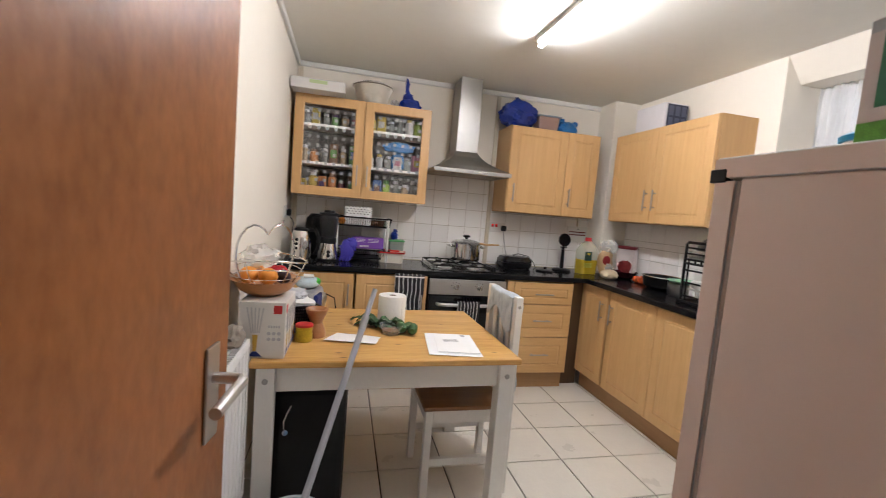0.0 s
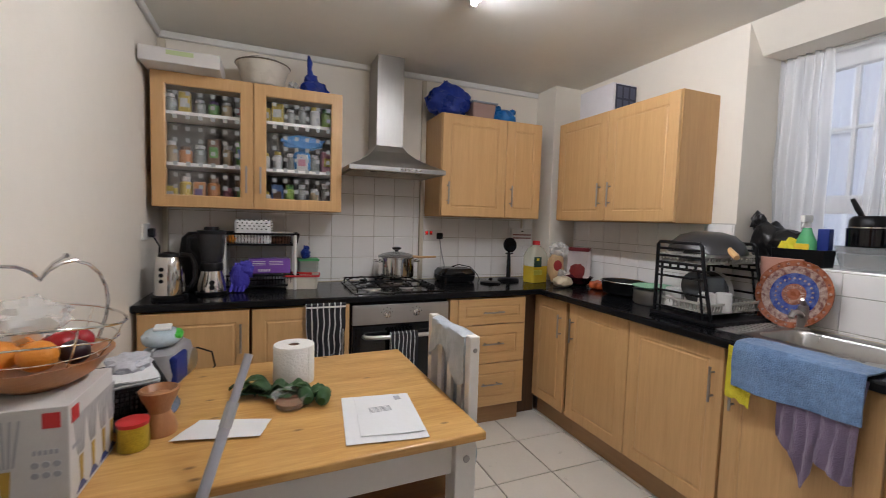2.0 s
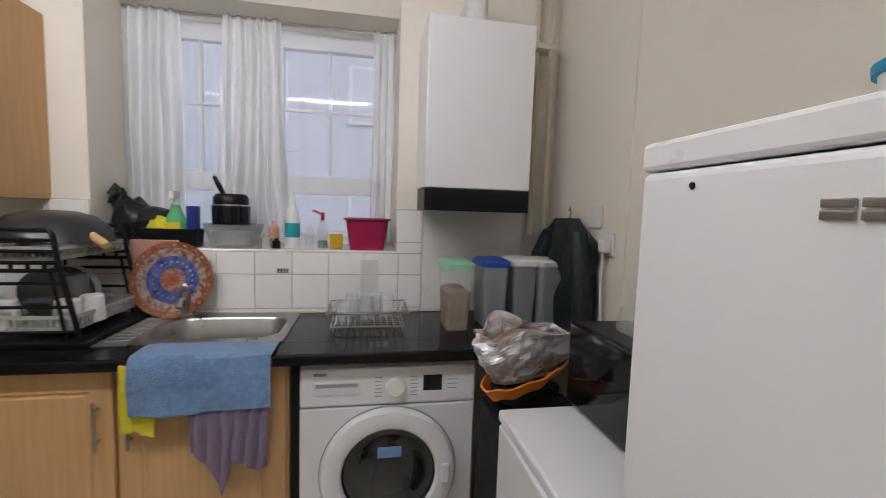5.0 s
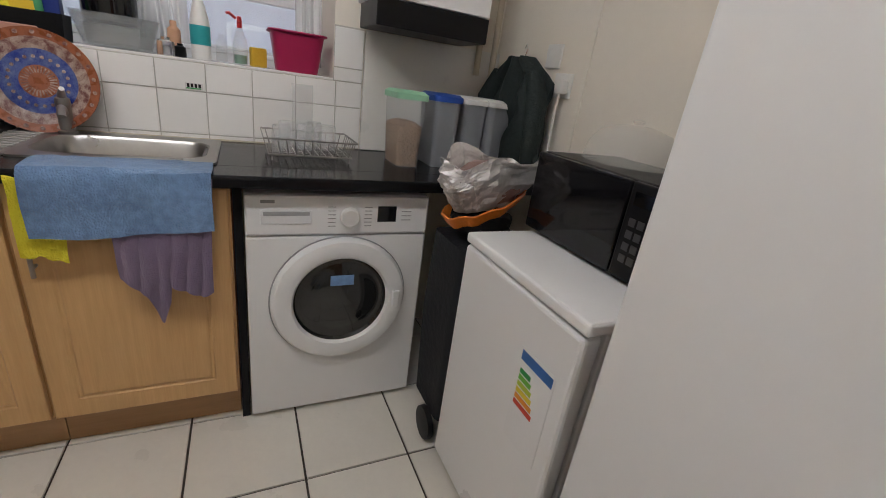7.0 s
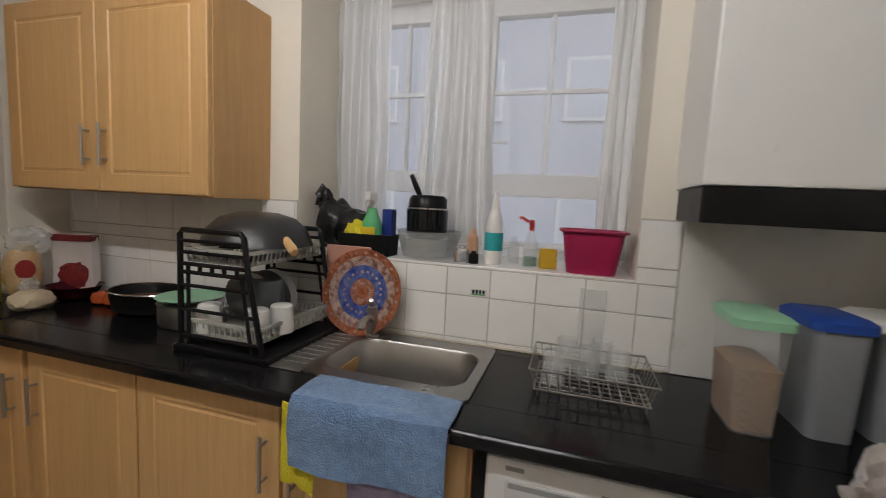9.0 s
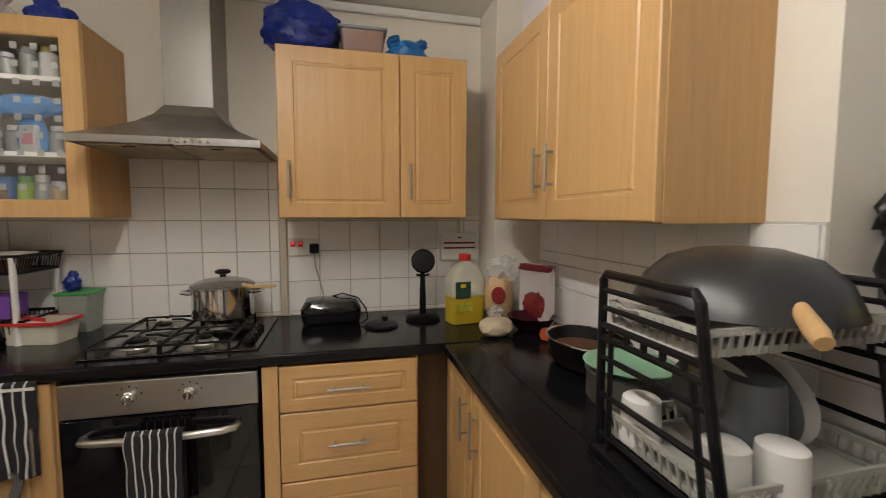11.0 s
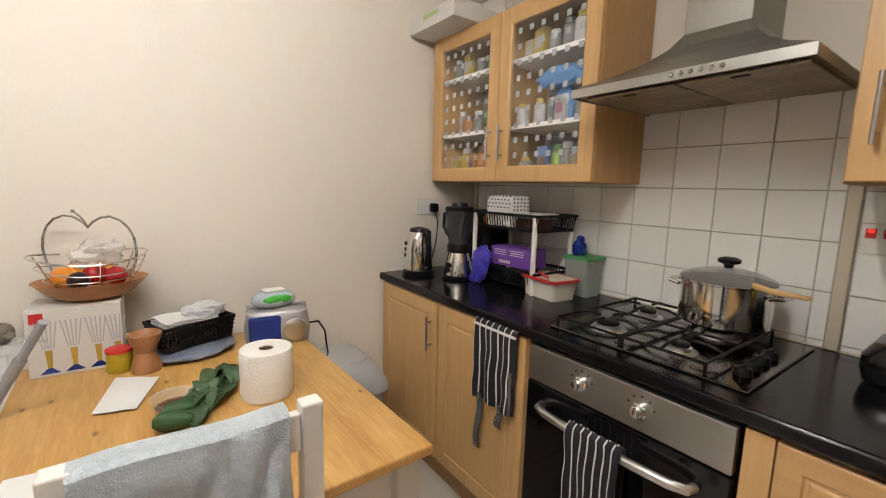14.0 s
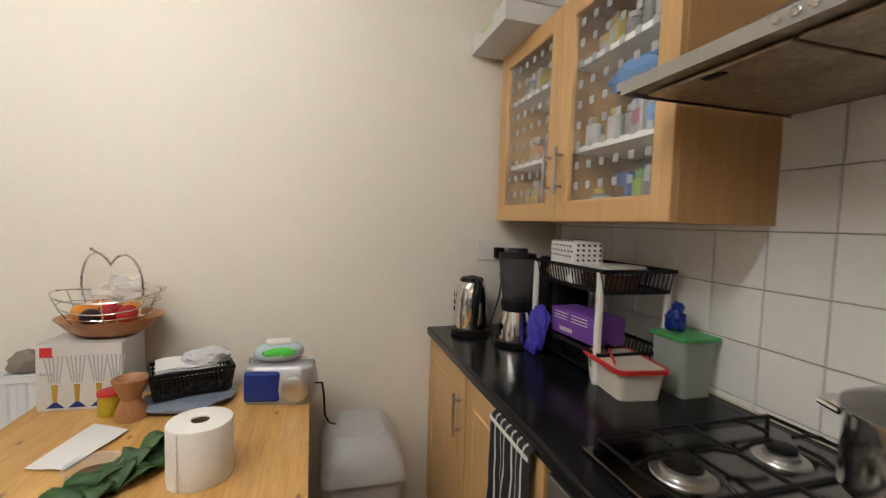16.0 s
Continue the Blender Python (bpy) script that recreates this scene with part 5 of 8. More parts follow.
part("handle", bm, BLACK, kn, smooth=True)
bm = B()
box(bm, -0.13, 0.0, -0.001, 0.001, 0.0, 0.014)
part("blade", bm, RED_P, kn, "red coated blade")
gc2 = thing("green_lid_container", "clear container with a green lid", "food container", (0.85, 3.515, CZ))
bm = B()
loft(bm, [rrect(-0.055, 0.055, -0.05, 0.05, 0.015, 0.0), rrect(-0.062, 0.062, -0.06, 0.06, 0.015, 0.155)], True, True)
part("tub", bm, plain("frosted_tub", (0.50, 0.55, 0.50), 0.25, alpha=0.55), gc2, smooth=True)
bx("lid", (-0.066, 0.066, -0.064, 0.064, 0.1555, 0.168), GREEN_P, gc2, 0.004)
bb_ = thing("knotted_bag", "small knotted blue plastic bag on the container", "plastic bag", (0.83, 3.50, CZ + 0.169))
bm = B()
blob(bm, (0, 0, 0.03), (0.03, 0.025, 0.035), 7, 0.35, flat=0.0)
blob(bm, (0.004, 0, 0.068), (0.018, 0.014, 0.018), 8, 0.5)
part("bag", bm, BLUEBAG, bb_, smooth=True)

pt = thing("stock_pot", "polished steel stock pot with a glass lid on the hob", "saucepan", (1.43, 3.425, 0.9605))
pb = cyl("pot_body", [(0.118, 0.0), (0.124, 0.006), (0.124, 0.128), (0.131, 0.131), (0.131, 0.135)], CHROME, pt, n=40)
lidp = cyl("lid", [(0.128, 0.1355), (0.127, 0.141), (0.10, 0.156), (0.05, 0.168), (0.012, 0.171)], plain("lid_glass", (0.14, 0.13, 0.12), 0.06, alpha=0.4), pt, n=40)
cyl("lid_knob", [(0.012, 0.1715), (0.014, 0.182), (0.03, 0.188), (0.032, 0.198), (0.02, 0.204)], BLACK, lidp)
for s in (-1, 1):
    bm = B()
    tube(bm, [(s * 0.122, -0.04, 0.105), (s * 0.155, -0.035, 0.11), (s * 0.162, 0.0, 0.112), (s * 0.155, 0.035, 0.11), (s * 0.122, 0.04, 0.105)], 0.0065, 8)
    part("handle", bm, CHROME, pb, smooth=True)
sp = thing("wooden_spoon", "wooden spoon handle poking out of the pot", "spoon", (1.56, 3.33, 1.062), -28)
bm = B()
tube(bm, [(-0.04, 0, 0.042), (0.02, 0, 0.038), (0.12, 0, 0.046)], [0.009, 0.008, 0.006], 8)
part("handle", bm, LIGHTWOOD, sp, smooth=True)

gr_ = thing("sandwich_toaster", "black sandwich toaster with a folded cable", "sandwich toaster", (1.885, 3.45, CZ))
bm = B()
loft(bm, [rrect(-0.125, 0.125, -0.10, 0.09, 0.03, 0.008), rrect(-0.132, 0.132, -0.108, 0.098, 0.035, 0.035), rrect(-0.132, 0.132, -0.108, 0.098, 0.035, 0.048)], True, True)
part("base", bm, BLACK, gr_, smooth=True)
bm = B()
loft(bm, [rrect(-0.132, 0.132, -0.108, 0.098, 0.035, 0.052), rrect(-0.132, 0.132, -0.108, 0.098, 0.035, 0.07), rrect(-0.115, 0.115, -0.09, 0.085, 0.04, 0.098), rrect(-0.08, 0.08, -0.06, 0.06, 0.04, 0.104)], True, True)
part("lid", bm, BLACKGLOSS, gr_, smooth=True)
bm = B()
for x in (-0.1, 0.1):
    for y in (-0.08, 0.07):
        lathe(bm, [(0.012, 0), (0.012, 0.009)], 10, (x, y, 0))
part("foot", bm, BLACK, gr_)
bm = B()
tube(bm, [(0.0, 0.06, 0.10), (0.05, 0.03, 0.118), (0.12, -0.02, 0.105), (0.155, -0.06, 0.06), (0.16, -0.10, 0.02), (0.13, -0.13, 0.006)], 0.0035, 6)
part("cable", bm, BLACK, gr_, smooth=True)
sc = thing("round_trivet", "flat round black trivet with a knob on the worktop", "trivet", (2.10, 3.285, CZ))
cyl("disc", [(0.072, 0), (0.075, 0.006), (0.07, 0.012), (0.03, 0.016)], BLACK, sc)
cyl("knob", [(0.012, 0.0165), (0.016, 0.03), (0.010, 0.036)], BLACK, sc, (0.02, 0.03, 0))

cf = thing("shaving_mirror", "round black mirror on a stand with a disc base", "mirror", (2.305, 3.375, CZ))
cyl("base", [(0.082, 0), (0.082, 0.012), (0.070, 0.022), (0.02, 0.026)], BLACK, cf)
bm = B()
tube(bm, [(0, 0, 0.024), (0, 0, 0.10), (0, 0.004, 0.22)], [0.017, 0.016, 0.011], 10)
part("stem", bm, BLACK, cf, smooth=True)
bm = B()
lathe(bm, [(0.045, -0.008), (0.055, -0.004), (0.057, 0.006), (0.05, 0.012)], 32, m=pose(0, -0.006, 0.275, 82))
part("head", bm, BLACKGLOSS, cf, smooth=True)
bm = B()
tube(bm, [(-0.03, -0.006, 0.212), (0, 0, 0.205), (0.03, -0.006, 0.212)], 0.006, 8)
part("clip", bm, BLACK, cf)

ob_ = thing("oil_bottle", "large clear bottle of yellow cooking oil with a red cap", "oil bottle", (2.485, 3.285, CZ), 10)
bm = B()
loft(bm, [rrect(-0.082, 0.082, -0.058, 0.058, 0.03, 0.002), rrect(-0.085, 0.085, -0.06, 0.06, 0.03, 0.125)], True, True)
part("oil", bm, OIL, ob_, "yellow oil", smooth=True)
bm = B()
loft(bm, [rrect(-0.084, 0.084, -0.060, 0.060, 0.03, 0.126), rrect(-0.086, 0.086, -0.061, 0.061, 0.03, 0.20), rrect(-0.06, 0.06, -0.045, 0.045, 0.03, 0.255), rrect(-0.022, 0.022, -0.022, 0.022, 0.02, 0.283)], False, True)
part("bottle", bm, BOTTLEP, ob_, smooth=True)
cyl("cap", [(0.028, 0.2835), (0.028, 0.31), (0.024, 0.314)], RED_P, ob_)
bm = B()
box(bm, -0.075, 0.0, -0.063, -0.0615, 0.12, 0.195)
lb = part("label_panel", bm, plain("dark_green_label", (0.012, 0.05, 0.03)), ob_, "dark green label")
bm = B()
box(bm, -0.05, -0.025, -0.0642, -0.0632, 0.168, 0.185)
part("emblem", bm, YELLOW, lb)
bm = B()
box(bm, -0.075, 0.01, -0.0622, -0.0612, 0.06, 0.10)
part("label_panel", bm, plain("sunflower_label", (0.55, 0.52, 0.04), vary=0.5, scale=50), ob_, "yellow flower label")

nd = thing("bread_packet", "clear packet of bread rolls with a red label", "bread", (2.625, 3.22, CZ), -20)
bm = B()
blob(bm, (0, 0, 0.115), (0.065, 0.045, 0.125), 11, 0.18, 2.0, flat=0.0)
part("packet", bm, plain("bread_crust", (0.62, 0.42, 0.22), 0.35, vary=0.3, scale=10, bump=0.5, bscale=25), nd, smooth=True)
bm = B()
lathe(bm, [(0.032, 0), (0.030, 0.003)], 20, m=pose(0.0, -0.046, 0.135, 90), sy=1.25)
part("label_panel", bm, plain("dark_red_label", (0.28, 0.02, 0.02)), nd)
bm = B()
blob(bm, (0.02, 0.01, 0.25), (0.07, 0.05, 0.06), 12, 0.4, 3.0)
part("bag_top", bm, FILMP, nd, "clear crumpled bag top", smooth=True)
pz = thing("pastry_bag", "knotted clear bag of pale pastries on the worktop", "food bag", (2.545, 3.03, CZ))
bm = B()
blob(bm, (0, 0, 0.036), (0.072, 0.06, 0.042), 14, 0.15, flat=0.0)
part("bag", bm, plain("pale_pastry", (0.66, 0.55, 0.38), 0.3, vary=0.15, bump=0.4, bscale=40), pz, smooth=True)
bm = B()
blob(bm, (0.005, 0.02, 0.088), (0.03, 0.028, 0.032), 15, 0.5, 3.5)
part("knot", bm, FILMP, pz, smooth=True)
rp = thing("snack_packet", "red and white foil snack packet standing upright", "packet", (2.80, 3.16, CZ), -65)
bm = B()
shell(bm, lambda u, v: ((u - 0.5) * 0.17, 0.028 * math.sin(math.pi * v) * math.sin(math.pi * u) - 0.03, 0.27 * v), 10, 12, 0.035)
part("pouch", bm, plain("white_red_pouch", (0.66, 0.60, 0.58), 0.3, vary=0.05), rp, smooth=True)
bx("band", (-0.085, 0.085, -0.052, 0.0, 0.245, 0.272), plain("maroon", (0.16, 0.015, 0.02)), rp, 0.004)
bm = B()
blob(bm, (0.0, -0.040, 0.09), (0.06, 0.012, 0.06), 3, 0.3)
part("print", bm, plain("red_fruit_print", (0.22, 0.02, 0.02), vary=0.6, scale=30), rp)
mb = thing("fruit_dish", "dark red glass dish on the worktop", "dish", (2.72, 3.07, CZ))
cyl("dish", [(0.05, 0.0), (0.075, 0.02), (0.10, 0.062), (0.104, 0.064), (0.097, 0.06), (0.07, 0.024), (0.02, 0.012)], plain("maroon_glass", (0.055, 0.008, 0.016), 0.12, vary=0.3), mb)
tm = thing("tomato_bag", "small bag of orange-red tomatoes", "vegetables", (2.77, 2.88, CZ))
for i, (x, y) in enumerate(((0, 0), (-0.055, 0.03), (0.01, 0.06), (-0.05, -0.03), (0.03, -0.055))):
    bm = B()
    lathe(bm, [(0.01, 0.0), (0.028, 0.008), (0.034, 0.027), (0.026, 0.047), (0.006, 0.053)], 16, (x, y, 0))
    part("tomato", bm, plain("tomato_skin", (0.52, 0.10, 0.03), 0.25), tm, smooth=True)

# ---- worktop by the sink ----
tn = thing("roasting_tin", "black oval roasting tin with a steel rim", "roasting tin", (2.71, 2.63, CZ))
cyl("tin", [(0.085, 0.0), (0.115, 0.02), (0.125, 0.085), (0.13, 0.09), (0.122, 0.09), (0.112, 0.03), (0.08, 0.02)], IRON, tn, n=32, sx=0.95, sy=1.25)
cyl("food", [(0.10, 0.03), (0.11, 0.055), (0.05, 0.066)], BROWN, tn, n=24, sx=0.95, sy=1.25)
bm = B()
tube(bm, [(0.128 * 0.95 * math.cos(a / 24 * 2 * math.pi), 0.128 * 1.25 * math.sin(a / 24 * 2 * math.pi), 0.092) for a in range(24)], 0.004, 6, closed=True)
part("rim", bm, CHROME, tn)
pn2 = thing("saucepan", "steel saucepan with a pale green plate on it", "saucepan", (2.67, 2.37, CZ))
cyl("pan", [(0.10, 0.0), (0.108, 0.01), (0.108, 0.08), (0.113, 0.083)], STEEL, pn2)
cyl("plate", [(0.05, 0.0835), (0.10, 0.094), (0.118, 0.104), (0.114, 0.106), (0.05, 0.09)], MINT, pn2, label="pale green plate")

dk = thing("dish_rack", "two-tier black dish rack with white plastic baskets", "dish rack", (2.445, 2.165, CZ), R)
bx("drip_tray", (-0.02, 0.33, -0.015, 0.40, 0.0, 0.022), BLACK, dk, 0.006)
for y in (0.0, 0.385):
    bm = B()
    tube(bm, [(0.0, y, 0.0225), (0.0, y, 0.36), (0.01, y, 0.372), (0.225, y, 0.372), (0.235, y, 0.36), (0.25, y, 0.26), (0.30, y, 0.0225)], 0.0085, 8)
    for z, xe in ((0.05, 0.293), (0.13, 0.278), (0.205, 0.262), (0.245, 0.252), (0.27, 0.248), (0.305, 0.243), (0.34, 0.238)):
        tube(bm, [(0.0, y, z), (xe, y, z)], 0.006 if z not in (0.245, 0.27) else 0.007, 6)
    tube(bm, [(0.03, y, 0.0225), (0.03, y, 0.25)], 0.0055, 6)
    tube(bm, [(0.225, y, 0.25), (0.262, y, 0.0225)], 0.0055, 6)
    for i in range(5):
        tube(bm, [(0.03 + i * 0.045, y, 0.245), (0.03 + i * 0.045, y, 0.27)], 0.006, 6)
    part("end_frame", bm, BLACK, dk, "black ladder end frame")
SLAT = plain("grey_white_basket", (0.40, 0.40, 0.355), 0.45)
for z0, w, h in ((0.05, 0.285, 0.05), (0.275, 0.24, 0.045)):
    bm = B()
    basket(bm, 0.008, w, 0.008, 0.378, z0, z0 + h, 0.020, 0.004, 0.008)
    part("basket", bm, SLAT, dk, "off-white slatted basket")
for i in range(5):
    pl = thing("plate", "upright dinner plate drying in the rack", "plate", (2.575 + i * 0.036, 2.045, CZ + 0.062), 0, group="plates in the dish rack")
    bm = B()
    lathe(bm, [(0.045, 0.0), (0.075, 0.008), (0.088, 0.012), (0.086, 0.014), (0.04, 0.004)], 28, m=pose(0, 0, 0.078, 0, 80, 0))
    part("dish", bm, WHITEP if i % 3 == 1 else plain("grey_dish", (0.12, 0.13, 0.135), 0.22), pl, smooth=True)
for i, (x, y, c) in enumerate(((2.50, 1.93, WHITEP), (2.58, 1.905, GLASS), (2.49, 2.10, WHITEP))):
    mg = thing("mug", "white mug turned upside down in the rack", "mug", (x, y, CZ + 0.0555), 40 * i)
    cyl("cup", [(0.036, 0.0), (0.038, 0.01), (0.034, 0.085), (0.028, 0.09)], WHITEP, mg)
    bm = B()
    tube(bm, [(0.034, 0, 0.02), (0.06, 0, 0.03), (0.06, 0, 0.06), (0.034, 0, 0.07)], 0.005, 8)
    part("handle", bm, WHITEP, mg, smooth=True)
for i, (x, y, r, c) in enumerate(((2.62, 1.99, 0.055, plain("grey_beaker", (0.07, 0.08, 0.085), 0.3)), (2.70, 2.10, 0.05, SMOKEP))):
    tb_ = thing("plastic_beaker", "dark grey plastic beaker in the rack", "beaker", (x, y, CZ + 0.0555), 0)
    cyl("cup", [(r, 0.0), (r, 0.01), (r * 0.86, 0.15), (r * 0.8, 0.155)], c, tb_)
wk = thing("wok", "black wok turned upside down on the dish rack", "wok", (2.655, 2.06, CZ + 0.322))
cyl("pan", [(0.180, 0.0), (0.178, 0.006), (0.158, 0.052), (0.12, 0.088), (0.065, 0.105), (0.01, 0.109)], mat("wok_steel", (0.028, 0.028, 0.03), 0.32, vary=0.2, scale=8), wk, n=36)
bm = B()
tube(bm, [(-0.05, -0.145, 0.028), (-0.085, -0.20, 0.002), (-0.095, -0.215, -0.006)], [0.013, 0.015, 0.012], 12)
part("handle", bm, LIGHTWOOD, wk, "wooden handle", smooth=True)
gs = thing("bowl_stack", "stack of white bowls on the rack's upper basket", "bowls", (2.50, 2.10, CZ + 0.2795))
for i in range(3):
    bm = B()
    lathe(bm, [(0.03, i * 0.012), (0.055, 0.02 + i * 0.012), (0.058, 0.025 + i * 0.012), (0.05, 0.02 + i * 0.012)], 20)
    part("bowl", bm, WHITEP, gs, smooth=True)

dp = thing("decorative_plate", "large painted plate in blue and orange leaning on the tiles", "plate", (2.845, 1.752, CZ))
mp2 = pose(-0.012, 0.0, 0.155, 0, -78, 0) @ Matrix.Scale(0.945, 4)
TERRA = plain("terracotta_glaze", (0.33, 0.10, 0.04), 0.28, vary=0.42, scale=55)
CERBLUE = mat("cobalt_glaze", (0.13, 0.17, 0.32), 0.25, dark=(0.006, 0.02, 0.20), vary=0.2, scale=38)
CREMEG = mat("patterned_cream_glaze", (0.50, 0.40, 0.33), 0.28, dark=(0.14, 0.05, 0.05), vary=0.2, scale=48)
for q in (CERBLUE, CREMEG):
    contrast(q, 0.43, 0.74)
for nm, ra, rb, za, zb, mt in (("centre", 0.0005, 0.052, 0.004, 0.004, TERRA), ("blue_ring", 0.052, 0.103, 0.004, 0.007, CERBLUE), ("cream_ring", 0.103, 0.138, 0.007, 0.014, CREMEG), ("rim", 0.138, 0.165, 0.014, 0.02, TERRA)):
    bm = B()
    lathe(bm, [(ra, za - 0.005), (rb, zb - 0.005), (rb, zb), (ra, za)], 48, cap0=False, cap1=False, m=mp2)
    part(nm, bm, mt, dp, smooth=False)
bm = B()
for i in range(28):
    a = 2 * math.pi * i / 28
    box(bm, -0.002, 0.002, 0.028, 0.048, 0.0042, 0.0052, m=mp2 @ pose(0, 0, 0, 0, 0, math.degrees(a)))
part("centre_petals", bm, CREMEG, dp, "cream painted petals")
bm = B()
for i in range(22):
    a = 2 * math.pi * i / 22
    lathe(bm, [(0.007, 0), (0.006, 0.001)], 8, m=mp2 @ Matrix.Translation((0.151 * math.cos(a), 0.151 * math.sin(a), 0.0175)))
    lathe(bm, [(0.006, 0), (0.005, 0.001)], 6, m=mp2 @ Matrix.Translation((0.078 * math.cos(a + 0.1), 0.078 * math.sin(a + 0.1), 0.0062)))
tagged(part("painted_dots", bm, CREMEG, dp, "pale painted dots"), kind="stuff")
cb = thing("chopping_board", "small wooden chopping board behind the plate", "chopping board", (2.862, 1.835, CZ), 0)
bx("board", (0.0, 0.018, -0.09, 0.09, 0.0, 0.315), plain("pinkish_board", (0.48, 0.25, 0.19), 0.5), cb, 0.004)


# hanging cloths: over the worktop's edge, then straight down
def hung(name, label, y0, y1, drop, over, material, seed, x=2.303, ztop=0.915, waves=2.0, amp=0.006, thick=0.004, taper=0.0, flip=0.0):
    t = thing(name, label, "cloth", (x, (y0 + y1) / 2, ztop))

    def f(u, v):
        y = (u - 0.5) * (y1 - y0) * (1 - taper * v)
        s = v * (over + drop)
        w = amp * math.sin(u * waves * 2 * math.pi + seed) * min(1, max(0, (s - over)) / 0.06)
        nn = 0.007 * noise.noise(Vector((u * 4.5, v * 4, seed))) + 0.003 * noise.noise(Vector((u * 14, v * 9, seed)))
        y += 0.006 * noise.noise(Vector((0.5, v * 3, seed + u)))
        if s < over:
            return (over - s, y, 0.002 + abs(nn))
        d = s - over
        edge = 0.012 * (1 - math.exp(-d / 0.012))
        return (-edge * 0.55 - 0.003 - w * 0.8 - abs(nn), y, -d - flip * (u - 0.5) - 0.010 * v * noise.noise(Vector((u * 5, 2.0, seed))))
    bm = B()
    shell(bm, f, 30, 24, thick)
    part("cloth", bm, material, t, smooth=True)
    return t


hung("blue_towel", "blue microfibre towel hanging over the sink's edge", 1.262, 1.662, 0.168, 0.13, TOWELBLUE, 1.3, waves=1.5, amp=0.006, thick=0.006, flip=0.02)
mv = thing("mauve_cloth", "mauve cloth hanging in pointed folds below the towel", "cloth", (2.322, 1.385, 0.90))


def mauve(u, v):
    y = -0.125 + 0.25 * u
    if u < 0.48:
        low = 0.315 - 0.035 * abs(u - 0.12) / 0.36
    elif u < 0.76:
        low = 0.30 + 0.085 * (1 - abs(u - 0.60) / 0.14) if abs(u - 0.60) < 0.14 else 0.30
    else:
        low = 0.30 - 0.05 * (u - 0.76) / 0.24
    pinch = 0.80 + 0.20 * (1 - v) + 0.08 * v * v
    deep = 0.012 * (0.3 + 0.7 * v) * math.sin(u * 19 + 1.2 * math.sin(v * 3)) + 0.006 * noise.noise(Vector((u * 5, v * 4, 2)))
    return (-0.012 - 0.008 * min(1, v * 8) - abs(deep), y * pinch, -1.12 * low * v)


bm = B()
shell(bm, mauve, 44, 26, 0.003)
part("cloth", bm, TOWELPURPLE, mv, smooth=True)
hung("yellow_cloth", "yellow cleaning cloth hanging from the cabinet handle", 1.595, 1.69, 0.21, 0.02, YCLOTH, 0.5, x=2.318, ztop=0.892, waves=1.0, amp=0.004, thick=0.004, flip=-0.02)

# window sill
SZ = WZ0 + 0.0105
bgs = thing("black_bag", "crumpled black plastic bag in the window corner", "plastic bag", (3.02, 1.98, SZ))
bm = B()
blob(bm, (0.0, 0.0, 0.10), (0.08, 0.075, 0.11), 21, 0.25, flat=0.0)
blob(bm, (0.0, 0.06, 0.21), (0.035, 0.03, 0.045), 23, 0.5)
blob(bm, (-0.01, -0.08, 0.10), (0.07, 0.09, 0.07), 22, 0.2, flat=0.0)
part("bag", bm, BLACKBAG, bgs, smooth=True)
ty = thing("sill_tray", "black plastic caddy on the window sill", "tray", (2.96, 1.80, SZ))
bm = B()
loft(bm, [rrect(-0.05, 0.05, -0.105, 0.105, 0.01, 0.0), rrect(-0.055, 0.055, -0.11, 0.11, 0.012, 0.08), rrect(-0.05, 0.05, -0.105, 0.105, 0.010, 0.08), rrect(-0.046, 0.046, -0.10, 0.10, 0.01, 0.006)], True, True)
part("tray", bm, BLACK, ty)
yc = thing("yellow_sponge_cloth", "yellow cloth stuffed in the caddy", "cloth", (2.95, 1.845, SZ + 0.0065))
bm = B()
blob(bm, (0, 0, 0.06), (0.035, 0.05, 0.06), 31, 0.3, flat=0.0)
part("cloth", bm, YCLOTH, yc, smooth=True)
spb = thing("spray_bottle", "blue-green spray bottle with a white trigger", "spray bottle", (2.965, 1.79, SZ + 0.0065))
cyl("bottle", [(0.034, 0.0), (0.036, 0.02), (0.034, 0.11), (0.018, 0.155), (0.014, 0.175)], plain("blue_green_bottle", (0.12, 0.46, 0.20), 0.2), spb, sy=1.2)
bx("label_panel", (-0.0375, -0.034, -0.03, 0.03, 0.03, 0.10), YELLOW, spb, 0.001)
bm = B()
box(bm, -0.045, 0.025, -0.011, 0.011, 0.20, 0.235, 0.005)
tube(bm, [(0, 0, 0.175), (0, 0, 0.205)], 0.012, 10)
tube(bm, [(-0.03, 0, 0.20), (-0.04, 0, 0.175)], 0.005, 6)
part("trigger", bm, WHITEP, spb, smooth=False)
bcu = thing("blue_carton", "small dark blue carton in the caddy", "box", (3.005, 1.735, SZ))
bx("carton", (-0.02, 0.02, -0.023, 0.023, 0.0, 0.178), NAVY, bcu, 0.004)
BOWLP = mat("clear_bowl_plastic", (0.62, 0.65, 0.66), 0.06, vary=0.03, scale=10, alpha=0.32)
cbw = thing("clear_bowl", "clear plastic mixing bowl on the window sill", "bowl", (3.02, 1.57, SZ))
cyl("bowl", [(0.09, 0.0), (0.10, 0.004), (0.128, 0.10), (0.134, 0.104), (0.126, 0.103), (0.098, 0.008), (0.02, 0.006)], BOWLP, cbw, n=36)
pns = thing("saucepan_stack", "stacked black saucepans in the clear bowl", "saucepans", (3.03, 1.585, SZ + 0.0085))
cyl("pan", [(0.070, 0.0), (0.078, 0.008), (0.080, 0.060), (0.084, 0.063)], STEEL, pns)
